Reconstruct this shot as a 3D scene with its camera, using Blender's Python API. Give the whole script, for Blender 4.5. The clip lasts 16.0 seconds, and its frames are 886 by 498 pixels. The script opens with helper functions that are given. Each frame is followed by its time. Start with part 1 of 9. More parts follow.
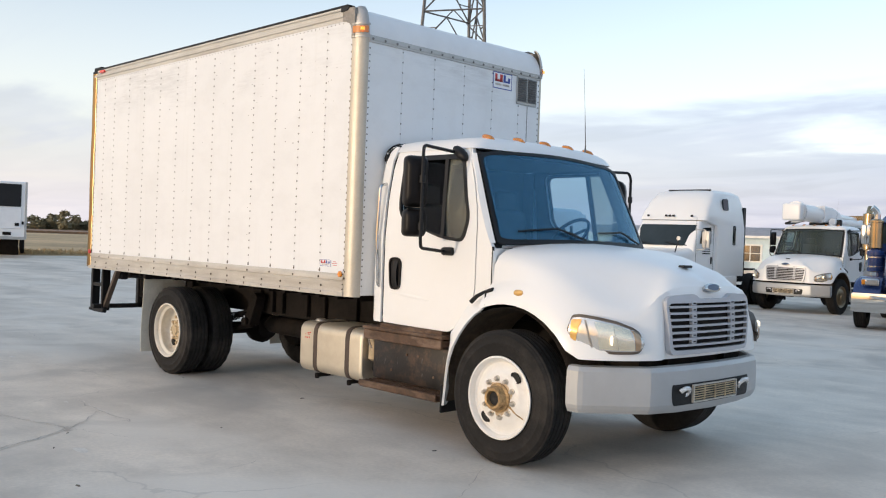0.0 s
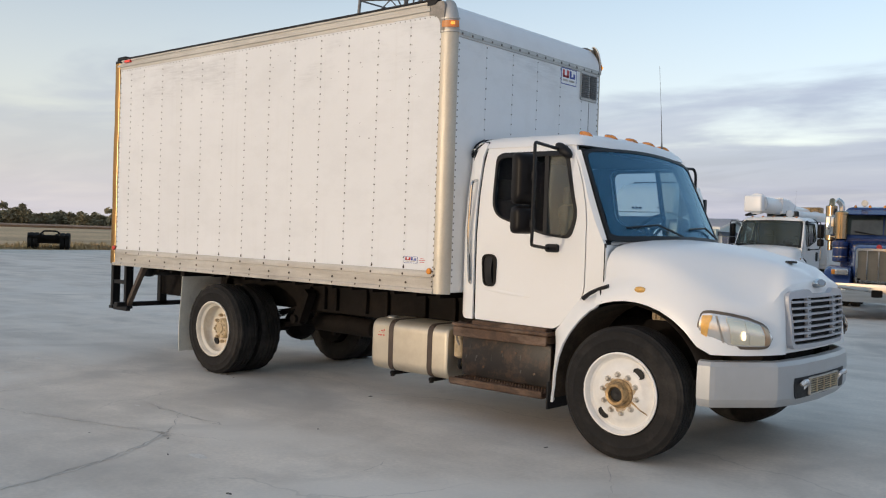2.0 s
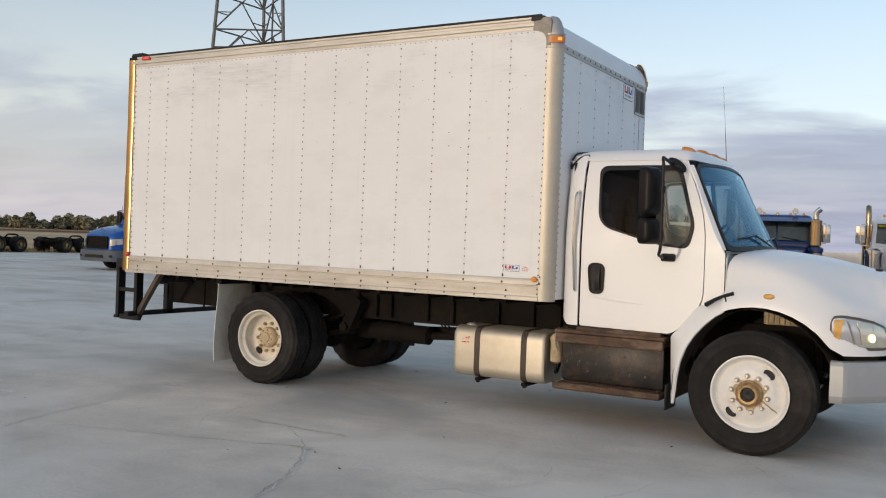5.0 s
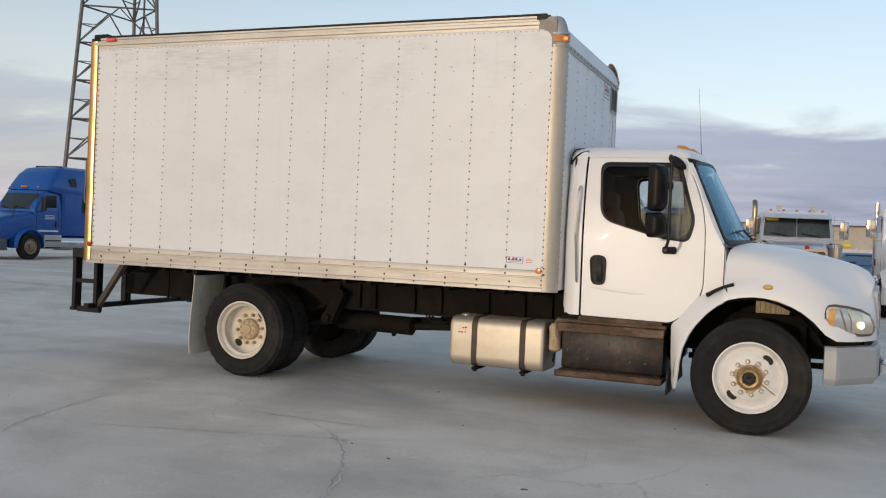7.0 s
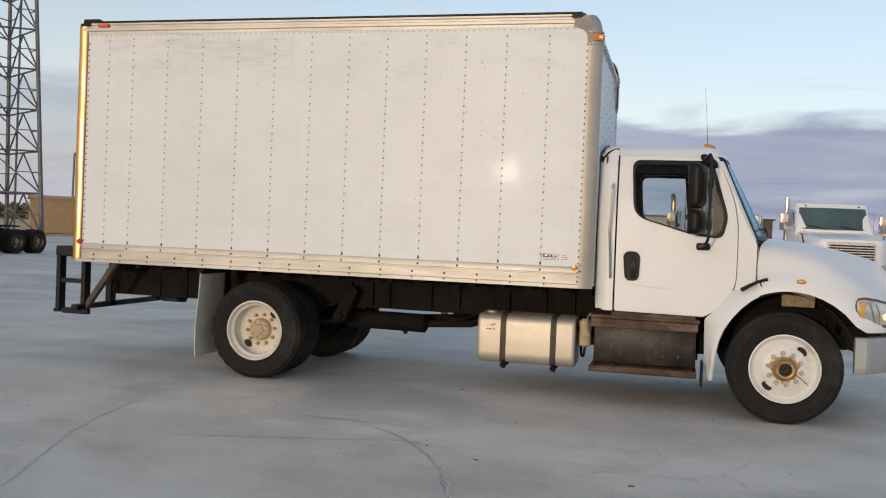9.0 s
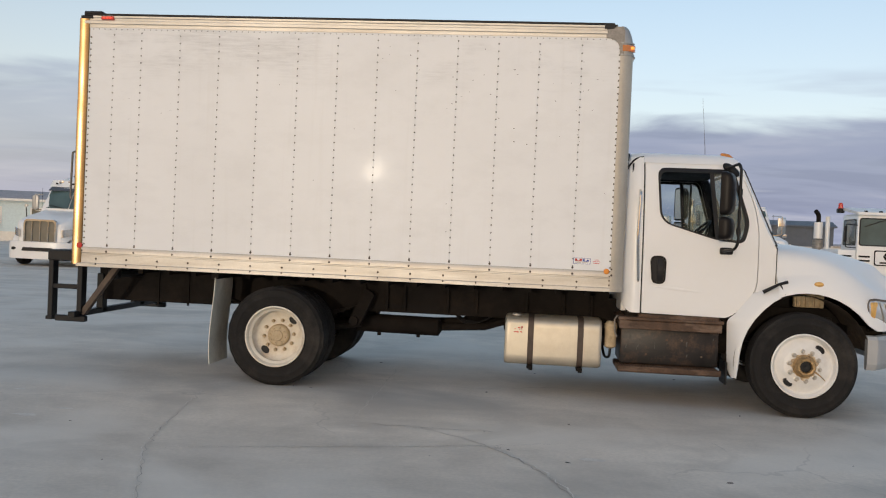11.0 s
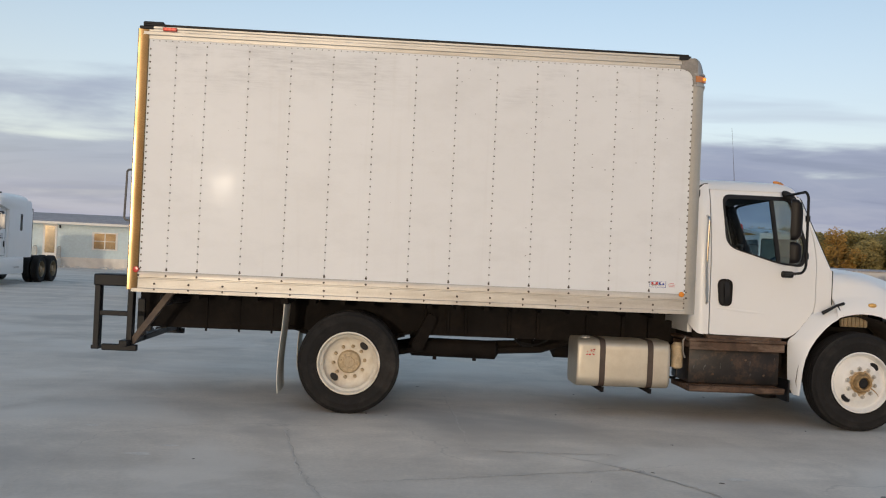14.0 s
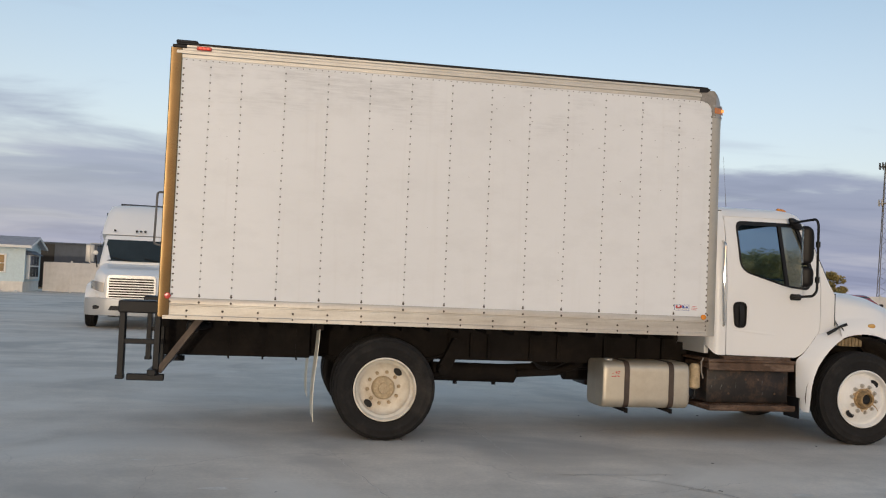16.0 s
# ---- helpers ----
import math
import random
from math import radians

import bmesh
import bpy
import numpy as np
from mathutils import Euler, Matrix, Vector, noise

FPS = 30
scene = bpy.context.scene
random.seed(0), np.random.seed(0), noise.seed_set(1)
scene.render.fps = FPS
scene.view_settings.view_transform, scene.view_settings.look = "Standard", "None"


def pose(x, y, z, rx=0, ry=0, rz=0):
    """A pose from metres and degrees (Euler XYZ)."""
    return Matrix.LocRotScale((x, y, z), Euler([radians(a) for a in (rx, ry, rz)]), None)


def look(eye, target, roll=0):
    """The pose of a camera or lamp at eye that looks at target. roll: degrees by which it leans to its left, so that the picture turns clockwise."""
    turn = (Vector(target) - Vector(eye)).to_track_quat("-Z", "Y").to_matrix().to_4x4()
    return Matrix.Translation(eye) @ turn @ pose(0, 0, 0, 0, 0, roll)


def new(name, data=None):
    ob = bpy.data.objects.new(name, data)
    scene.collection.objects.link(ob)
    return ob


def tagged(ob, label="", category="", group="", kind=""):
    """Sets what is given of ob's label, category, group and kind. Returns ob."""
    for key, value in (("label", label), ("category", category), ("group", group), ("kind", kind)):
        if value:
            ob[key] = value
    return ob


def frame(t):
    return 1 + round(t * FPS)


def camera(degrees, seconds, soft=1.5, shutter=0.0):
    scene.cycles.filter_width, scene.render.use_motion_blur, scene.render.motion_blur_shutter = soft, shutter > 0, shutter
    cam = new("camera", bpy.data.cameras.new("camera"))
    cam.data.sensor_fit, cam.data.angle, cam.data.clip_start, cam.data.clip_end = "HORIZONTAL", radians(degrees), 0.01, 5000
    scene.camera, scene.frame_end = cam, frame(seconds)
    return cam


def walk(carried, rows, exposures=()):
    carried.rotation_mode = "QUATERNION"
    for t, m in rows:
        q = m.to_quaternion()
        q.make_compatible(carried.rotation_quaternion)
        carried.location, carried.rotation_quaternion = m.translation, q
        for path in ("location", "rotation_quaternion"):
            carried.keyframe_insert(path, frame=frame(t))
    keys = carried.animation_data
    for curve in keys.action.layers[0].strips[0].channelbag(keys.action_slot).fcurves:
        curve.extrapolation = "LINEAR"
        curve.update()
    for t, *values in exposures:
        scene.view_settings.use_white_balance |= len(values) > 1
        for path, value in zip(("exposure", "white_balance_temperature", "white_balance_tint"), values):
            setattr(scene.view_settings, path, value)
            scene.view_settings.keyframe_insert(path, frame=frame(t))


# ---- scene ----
cam = camera(52.0, 16.0, soft=1.15)
# seconds, eye x y z, yaw, pitch, roll
PATH = [
    (0.0, 4.637, -6.358, 1.687, 45.98, -0.49, -2.17),
    (0.5, 4.421, -6.662, 1.688, 44.84, -0.62, -2.04),
    (1.0, 4.166, -6.904, 1.689, 43.88, -0.59, -1.94),
    (1.5, 3.850, -7.085, 1.686, 43.04, -0.79, -1.92),
    (2.0, 3.503, -7.386, 1.687, 40.97, -0.91, -1.94),
    (2.5, 3.176, -7.652, 1.693, 37.92, -0.72, -2.19),
    (3.0, 2.835, -7.823, 1.691, 35.92, -0.69, -2.14),
    (3.5, 2.522, -8.128, 1.686, 35.13, -0.90, -1.98),
    (4.0, 2.217, -8.393, 1.682, 34.14, -0.76, -1.95),
    (6.5, 0.682, -9.621, 1.666, 23.56, -0.73, -2.48),
    (7.0, 0.431, -9.677, 1.657, 21.94, -0.89, -2.49),
    (7.5, 0.098, -9.712, 1.652, 21.26, -1.10, -2.40),
    (8.0, -0.320, -9.935, 1.648, 19.26, -1.05, -2.39),
    (8.5, -0.651, -10.011, 1.645, 16.88, -1.09, -2.35),
    (11.0, -2.646, -10.416, 1.653, 5.97, -0.94, -2.48),
    (11.5, -2.962, -10.407, 1.668, 4.93, -1.10, -2.39),
    (12.0, -3.381, -10.400, 1.669, 3.70, -0.98, -2.28),
    (12.5, -3.764, -10.495, 1.682, 2.15, -0.88, -2.26),
    (13.0, -4.122, -10.475, 1.650, 0.40, -0.80, -2.26),
    (13.5, -4.401, -10.436, 1.654, -0.54, -0.48, -2.19),
    (14.0, -4.933, -10.429, 1.625, -3.24, 0.52, -2.55),
    (14.5, -5.265, -10.434, 1.650, -7.01, 1.00, -2.58),
    (15.0, -5.663, -10.396, 1.669, -9.23, 2.16, -2.52),
    (15.5, -6.095, -10.358, 1.643, -9.72, 2.14, -2.42),
    (16.0, -6.475, -10.279, 1.607, -10.62, 2.10, -2.40),
]
walk(cam, [(t, pose(x, y, z, 90 + pitch, roll, yaw)) for t, x, y, z, yaw, pitch, roll in PATH],
     [(0.0, 0.82), (1.0, 0.62), (3.5, 0.40), (7.5, 0.27), (11.0, 0.21), (16.0, 0.14)])

# ---- light: low veiled sun behind the camera, evening sky with cloud bands ----
SUN_EL, SUN_AZ = 3.8, 169.5          # degrees; azimuth counted from +y towards -x


def build_world():
    world = bpy.data.worlds.new("evening_sky")
    scene.world = world
    world.use_nodes = True
    nt = world.node_tree
    nt.nodes.clear()
    n = nt.nodes.new
    out = n("ShaderNodeOutputWorld")
    bg = n("ShaderNodeBackground")
    sky = n("ShaderNodeTexSky")
    sky.sky_type, sky.sun_disc = "NISHITA", False
    sky.sun_elevation, sky.sun_rotation = radians(SUN_EL + 3.0), radians(360.0 - SUN_AZ)
    sky.air_density, sky.dust_density, sky.ozone_density = 1.0, 1.2, 1.5
    co = n("ShaderNodeTexCoord")
    sep = n("ShaderNodeSeparateXYZ")
    nt.links.new(co.outputs["Generated"], sep.inputs[0])

    def math_node(op, a, b=None, clamp=False):
        m = n("ShaderNodeMath")
        m.operation, m.use_clamp = op, clamp
        for i, v in enumerate((a, b)):
            if v is None:
                continue
            if isinstance(v, (int, float)):
                m.inputs[i].default_value = v
            else:
                nt.links.new(v, m.inputs[i])
        return m.outputs[0]

    # flat cloud decks: the direction is projected onto a level sheet
    up = math_node("MAXIMUM", sep.outputs[2], 0.0)
    height = math_node("ADD", up, 0.11)
    px, py = math_node("DIVIDE", sep.outputs[0], height), math_node("DIVIDE", sep.outputs[1], height)
    vec = n("ShaderNodeCombineXYZ")
    nt.links.new(px, vec.inputs[0])
    nt.links.new(py, vec.inputs[1])

    def deck(scale, detail, offset, stretch):
        mp = n("ShaderNodeMapping")
        mp.inputs["Location"].default_value = offset
        mp.inputs["Rotation"].default_value = (0, 0, radians(-12))
        mp.inputs["Scale"].default_value = stretch
        nt.links.new(vec.outputs[0], mp.inputs[0])
        tex = n("ShaderNodeTexNoise")
        tex.inputs["Scale"].default_value, tex.inputs["Detail"].default_value = scale, detail
        tex.inputs["Roughness"].default_value, tex.inputs["Distortion"].default_value = 0.52, 0.4
        nt.links.new(mp.outputs[0], tex.inputs["Vector"])
        return tex.outputs[0]

    def ramp(value, stops):
        r = n("ShaderNodeValToRGB")
        r.color_ramp.interpolation = "EASE"
        els = r.color_ramp.elements
        while len(els) < len(stops):
            els.new(0.5)
        for e, (pos, c) in zip(els, stops):
            e.position, e.color = pos, (*c, 1)
        nt.links.new(value, r.inputs[0])
        return r.outputs[0]

    def mix(fac, a, b, mode="MIX"):
        m = n("ShaderNodeMix")
        m.data_type, m.blend_type = "RGBA", mode
        for sock, v in ((m.inputs[0], fac), (m.inputs[6], a), (m.inputs[7], b)):
            if isinstance(v, (int, float)):
                sock.default_value = v
            elif isinstance(v, tuple):
                sock.default_value = (*v, 1)
            else:
                nt.links.new(v, sock)
        return m.outputs[2]

    # the clear sky, washed towards pale haze low down; warmer to the west
    west = math_node("MULTIPLY_ADD", sep.outputs[0], -0.75)
    west.node.inputs[2].default_value = 0.08
    west = math_node("MAXIMUM", west, 0.0, True)
    haze = ramp(sep.outputs[2], [(0.0, (1, 1, 1)), (0.10, (0.55, 0.55, 0.55)), (0.40, (0.0, 0.0, 0.0))])
    hazecol = mix(west, HAZE_EAST, HAZE_WEST)
    # warm afterglow low round the sunset
    toward = n("ShaderNodeVectorMath")
    toward.operation = "DOT_PRODUCT"
    nt.links.new(co.outputs["Generated"], toward.inputs[0])
    toward.inputs[1].default_value = (-math.sin(radians(SUN_AZ)), math.cos(radians(SUN_AZ)), 0.04)
    near = ramp(toward.outputs["Value"], [(0.45, (0, 0, 0)), (0.99, (1, 1, 1))])
    low = ramp(sep.outputs[2], [(0.0, (1, 1, 1)), (0.16, (0.62, 0.62, 0.62)), (0.45, (0, 0, 0))])
    clear = mix(math_node("MULTIPLY", haze, 0.82), mix(1.0, sky.outputs[0], mix(ramp(sep.outputs[2], [(0.40, (0, 0, 0)), (0.80, (1, 1, 1))]), SKY_GAIN, ZENITH_GAIN), "MULTIPLY"), hazecol)
    # a grey-violet bank up to about ten degrees, its upper edge ragged, and thin wisps above it
    edge = math_node("MULTIPLY_ADD", deck(1.1, 7, (3.1, 0.6, 0), (0.75, 1.0, 1)), 0.26)
    edge.node.inputs[2].default_value = -0.13
    level = math_node("SUBTRACT", sep.outputs[2], edge)
    bank = ramp(level, [(0.0, (0.75, 0.75, 0.75)), (0.05, (1, 1, 1)), (0.105, (0.95, 0.95, 0.95)), (0.160, (0, 0, 0))])
    bank = math_node("MULTIPLY", bank, math_node("SUBTRACT", 1.0, math_node("MULTIPLY", west, 0.75)))
    bankcol = ramp(deck(1.7, 4, (7.7, 2.0, 0), (0.55, 1.0, 1)), [(0.36, CLOUD_DARK), (0.50, CLOUD_MID), (0.66, CLOUD_LIGHT)])
    c = mix(math_node("MULTIPLY", bank, 0.9), clear, bankcol)
    wisp = ramp(deck(1.3, 4, (1.7, 5.2, 0), (0.45, 1.0, 1)), [(0.56, (0, 0, 0)), (0.70, (1, 1, 1))])
    high = ramp(sep.outputs[2], [(0.02, (0, 0, 0)), (0.10, (1, 1, 1)), (0.55, (0.5, 0.5, 0.5))])
    c = mix(math_node("MULTIPLY", math_node("MULTIPLY", wisp, high), 0.32), c, CLOUD_WISP)
    c = mix(math_node("MULTIPLY", near, low), c, AFTERGLOW)
    nt.links.new(c, bg.inputs[0])
    bg.inputs[1].default_value = SKY_STRENGTH
    nt.links.new(bg.outputs[0], out.inputs[0])


SKY_STRENGTH = 0.15
SKY_GAIN = (1.62, 1.45, 1.42)
ZENITH_GAIN = (3.0, 2.45, 2.12)      # extra gain on the unseen upper sky, added to brighten the ground
AFTERGLOW = (7.0, 4.3, 2.0)
HAZE_EAST, HAZE_WEST = (4.0, 4.2, 5.2), (4.6, 4.2, 3.95)
CLOUD_DARK, CLOUD_MID, CLOUD_LIGHT, CLOUD_WISP = (1.36, 1.54, 2.32), (1.66, 1.85, 2.68), (2.02, 2.16, 2.92), (2.2, 2.4, 3.2)
build_world()
sun = new("sun", bpy.data.lights.new("sun", "SUN"))
sun.data.energy, sun.data.angle, sun.data.color = 0.75, radians(0.6), (1.0, 0.85, 0.66)
sun.matrix_world = look((0, 0, 0), (math.sin(radians(SUN_AZ)) * math.cos(radians(SUN_EL)), -math.cos(radians(SUN_AZ)) * math.cos(radians(SUN_EL)), -math.sin(radians(SUN_EL))))

# ---- materials ----
def material(name, color, rough=0.5, metal=0.0, vary=0.12, scale=3.0, grain=0.0, grain_scale=60.0, dirt=None, dirt_amount=0.0,
             dirt_scale=1.2, coat=0.0, island=0.0, rough_vary=0.15, spec=0.5, stretch=None):
    """A surface with broad patches, fine grain and dirt, in metres."""
    m = bpy.data.materials.new(name)
    m.use_nodes = True
    nt = m.node_tree
    b = nt.nodes["Principled BSDF"]
    n, link = nt.nodes.new, nt.links.new
    co = n("ShaderNodeTexCoord")
    big = n("ShaderNodeTexNoise")
    big.inputs["Scale"].default_value, big.inputs["Detail"].default_value, big.inputs["Roughness"].default_value = scale, 6, 0.62
    link(co.outputs["Object"], big.inputs["Vector"])
    fine = n("ShaderNodeTexNoise")
    fine.inputs["Scale"].default_value, fine.inputs["Detail"].default_value = grain_scale, 4
    link(co.outputs["Object"], fine.inputs["Vector"])

    def rescale(sock, lo, hi, a=0.3, z=0.7):
        r = n("ShaderNodeMapRange")
        r.inputs[1].default_value, r.inputs[2].default_value, r.inputs[3].default_value, r.inputs[4].default_value = a, z, lo, hi
        link(sock, r.inputs[0])
        return r.outputs[0]

    def mixed(mode, fac, a, c):
        x = n("ShaderNodeMix")
        x.data_type, x.blend_type = "RGBA", mode
        for sock, v in ((x.inputs[0], fac), (x.inputs[6], a), (x.inputs[7], c)):
            if isinstance(v, (int, float)):
                sock.default_value = v
            elif isinstance(v, tuple):
                sock.default_value = (*v, 1)
            else:
                link(v, sock)
        return x.outputs[2]

    shade = n("ShaderNodeCombineColor")
    for i in range(3):
        link(rescale(big.outputs[0], 1 - vary, 1 + vary), shade.inputs[i])
    col = mixed("MULTIPLY", 1.0, color, shade.outputs[0])
    if grain:
        g = n("ShaderNodeCombineColor")
        for i in range(3):
            link(rescale(fine.outputs[0], 1 - grain, 1 + grain), g.inputs[i])
        col = mixed("MULTIPLY", 1.0, col, g.outputs[0])
    if island:
        info = n("ShaderNodeObjectInfo")
        g = n("ShaderNodeCombineColor")
        for i in range(3):
            link(rescale(info.outputs["Random"], 1 - island, 1 + island, 0, 1), g.inputs[i])
        col = mixed("MULTIPLY", 1.0, col, g.outputs[0])
    if dirt:
        d = n("ShaderNodeTexNoise")
        d.inputs["Scale"].default_value, d.inputs["Detail"].default_value, d.inputs["Roughness"].default_value = dirt_scale, 9, 0.7
        if stretch:
            mp = n("ShaderNodeMapping")
            mp.inputs["Scale"].default_value = stretch
            link(co.outputs["Object"], mp.inputs[0])
            link(mp.outputs[0], d.inputs["Vector"])
        else:
            link(co.outputs["Object"], d.inputs["Vector"])
        col = mixed("MIX", rescale(d.outputs[0], 0.0, dirt_amount, 0.48, 0.72), col, dirt)
    link(col, b.inputs["Base Color"])
    link(rescale(fine.outputs[0], max(0.02, rough * (1 - rough_vary)), min(1, rough * (1 + rough_vary))), b.inputs["Roughness"])
    b.inputs["Metallic"].default_value, b.inputs["Coat Weight"].default_value = metal, coat
    b.inputs["Specular IOR Level"].default_value = spec
    if grain:
        bump = n("ShaderNodeBump")
        bump.inputs["Strength"].default_value, bump.inputs["Distance"].default_value = min(1.0, grain * 2.2), 0.004
        link(fine.outputs[0], bump.inputs["Height"])
        link(bump.outputs[0], b.inputs["Normal"])
    return m


def glass_material(name, tint, gloss=1.45, shine_color=(1, 1, 1), film=0.0, film_color=(0.3, 0.3, 0.3)):
    """A thin pane: tinted, clear through, with the sky's reflection on it."""
    m = bpy.data.materials.new(name)
    m.use_nodes = True
    nt = m.node_tree
    nt.nodes.clear()
    n, link = nt.nodes.new, nt.links.new
    out, clear, shine, mix, fres = n("ShaderNodeOutputMaterial"), n("ShaderNodeBsdfTransparent"), n("ShaderNodeBsdfGlossy"), n("ShaderNodeMixShader"), n("ShaderNodeLayerWeight")
    clear.inputs[0].default_value = (*tint, 1)
    shine.inputs["Roughness"].default_value = 0.03
    # the gloss rises towards grazing views, alike on both sides of the pane
    fres.inputs[0].default_value = 0.5
    f0 = ((gloss - 1) / (gloss + 1)) ** 2
    power, scale = n("ShaderNodeMath"), n("ShaderNodeMath")
    power.operation, scale.operation = "POWER", "MULTIPLY_ADD"
    link(fres.outputs["Facing"], power.inputs[0])
    power.inputs[1].default_value, scale.inputs[1].default_value, scale.inputs[2].default_value = 5.0, 0.85 * (1 - f0), f0
    link(power.outputs[0], scale.inputs[0])
    link(scale.outputs[0], mix.inputs[0])
    link(clear.outputs[0], mix.inputs[1])
    link(shine.outputs[0], mix.inputs[2])
    shine.inputs["Color"].default_value = (*shine_color, 1)
    if film:
        # a faint matt colour layer; on the windscreen it paints the sky's reflection
        veil, both = n("ShaderNodeBsdfDiffuse"), n("ShaderNodeMixShader")
        veil.inputs[0].default_value, both.inputs[0].default_value = (*film_color, 1), film
        link(mix.outputs[0], both.inputs[1])
        link(veil.outputs[0], both.inputs[2])
        link(both.outputs[0], out.inputs[0])
    else:
        link(mix.outputs[0], out.inputs[0])
    return m


def glow_material(name, color, strength, base=None):
    m = material(name, base or color, 0.25, coat=0.6)
    b = m.node_tree.nodes["Principled BSDF"]
    b.inputs["Emission Color"].default_value = (*color, 1)
    b.inputs["Emission Strength"].default_value = strength
    return m


def box_panel():
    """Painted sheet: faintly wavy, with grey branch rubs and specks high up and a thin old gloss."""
    m = material("white_box_panel", (0.80, 0.805, 0.805), 0.42, vary=0.03, scale=0.7, coat=0.006, dirt=(0.47, 0.46, 0.44), dirt_amount=0.16, dirt_scale=2.2, stretch=(0.6, 1.0, 1.2), island=0.012, rough_vary=0.03)
    nt = m.node_tree
    n, link = nt.nodes.new, nt.links.new
    b = nt.nodes["Principled BSDF"]
    co, sep = n("ShaderNodeTexCoord"), n("ShaderNodeSeparateXYZ")
    link(co.outputs["Object"], sep.inputs[0])

    def noise(scale, stretch, detail=6, rough=0.6, shift=(0, 0, 0)):
        mp, t = n("ShaderNodeMapping"), n("ShaderNodeTexNoise")
        mp.inputs["Scale"].default_value, mp.inputs["Location"].default_value = stretch, shift
        link(co.outputs["Object"], mp.inputs[0])
        t.inputs["Scale"].default_value, t.inputs["Detail"].default_value, t.inputs["Roughness"].default_value = scale, detail, rough
        link(mp.outputs[0], t.inputs["Vector"])
        return t.outputs[0]

    def span(sock, lo, hi, a=0.0, z=1.0):
        q = n("ShaderNodeMapRange")
        q.inputs[1].default_value, q.inputs[2].default_value, q.inputs[3].default_value, q.inputs[4].default_value = lo, hi, a, z
        link(sock, q.inputs[0])
        return q.outputs[0]

    def times(*socks):
        out = socks[0]
        for k in socks[1:]:
            q = n("ShaderNodeMath")
            q.operation = "MULTIPLY"
            link(out, q.inputs[0])
            if isinstance(k, float):
                q.inputs[1].default_value = k
            else:
                link(k, q.inputs[1])
            out = q.outputs[0]
        return out

    def over(fac, color):
        q = n("ShaderNodeMix")
        q.data_type = "RGBA"
        link(fac, q.inputs[0])
        link(b.inputs["Base Color"].links[0].from_socket, q.inputs[6])
        q.inputs[7].default_value = (*color, 1)
        link(q.outputs[2], b.inputs["Base Color"])

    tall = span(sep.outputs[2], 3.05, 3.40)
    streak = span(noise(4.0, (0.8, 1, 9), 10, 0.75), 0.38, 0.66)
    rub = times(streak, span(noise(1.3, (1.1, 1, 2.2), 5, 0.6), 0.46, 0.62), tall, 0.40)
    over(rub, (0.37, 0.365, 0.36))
    tick = times(span(noise(9.0, (1.0, 1, 6), 5, 0.6, (3, 0, 1)), 0.69, 0.73), span(noise(0.8, (1, 1, 1), 3, 0.5, (5, 0, 2)), 0.52, 0.60), span(sep.outputs[2], 2.3, 2.9), 0.65)
    over(tick, (0.26, 0.25, 0.24))
    run = times(span(noise(2.6, (4.0, 1, 0.16), 5), 0.56, 0.70), 0.09)
    over(run, (0.58, 0.55, 0.50))
    b.inputs["Coat Roughness"].default_value = 0.085
    wave = n("ShaderNodeBump")
    wave.inputs["Strength"].default_value, wave.inputs["Distance"].default_value = 0.4, 0.006
    link(noise(2.0, (1.0, 1, 0.85), 2, 0.4), wave.inputs["Height"])
    link(wave.outputs[0], b.inputs["Coat Normal"])
    return m


WHITE = material("white_truck_paint", (0.84, 0.835, 0.82), 0.32, vary=0.03, scale=0.8, coat=0.06, dirt=(0.55, 0.50, 0.42), dirt_amount=0.10, dirt_scale=1.6, rough_vary=0.03)
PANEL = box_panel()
FIBRE = material("white_fibreglass", (0.78, 0.78, 0.78), 0.45, vary=0.04, dirt=(0.5, 0.48, 0.45), dirt_amount=0.15)
ALU = material("dull_aluminium_rail", (0.60, 0.57, 0.515), 0.45, 0.45, vary=0.10, scale=2.5, grain=0.05, dirt=(0.24, 0.19, 0.14), dirt_amount=0.55, dirt_scale=5.0, stretch=(0.10, 1.0, 1.0))
ALU_GREY = material("grey_aluminium", (0.46, 0.45, 0.43), 0.45, 0.6, vary=0.12, grain=0.05, dirt=(0.25, 0.23, 0.2), dirt_amount=0.3)
STEEL = material("stainless_steel", (0.30, 0.235, 0.155), 0.46, 1.0, vary=0.25, scale=1.2, dirt=(0.12, 0.085, 0.05), dirt_amount=0.5, dirt_scale=1.6)
CHROME = material("chrome", (0.62, 0.61, 0.59), 0.10, 1.0, vary=0.03)
SILVER = material("silver_plastic", (0.46, 0.47, 0.50), 0.38, 0.25, vary=0.04, coat=0.2)
BUMPER = material("grey_painted_bumper", (0.43, 0.435, 0.435), 0.40, 0.2, vary=0.05, coat=0.02, dirt=(0.3, 0.28, 0.26), dirt_amount=0.2)
BLACK = material("black_plastic", (0.010, 0.010, 0.011), 0.5, vary=0.2, grain=0.1, spec=0.3)
RUBBER = material("tyre_rubber", (0.016, 0.015, 0.0145), 0.82, vary=0.25, scale=4, grain=0.15, dirt=(0.075, 0.066, 0.056), dirt_amount=0.45, dirt_scale=3, spec=0.25)
WHEEL = material("white_wheel_paint", (0.78, 0.765, 0.73), 0.40, vary=0.08, scale=5, dirt=(0.45, 0.35, 0.24), dirt_amount=0.32, dirt_scale=3.5)
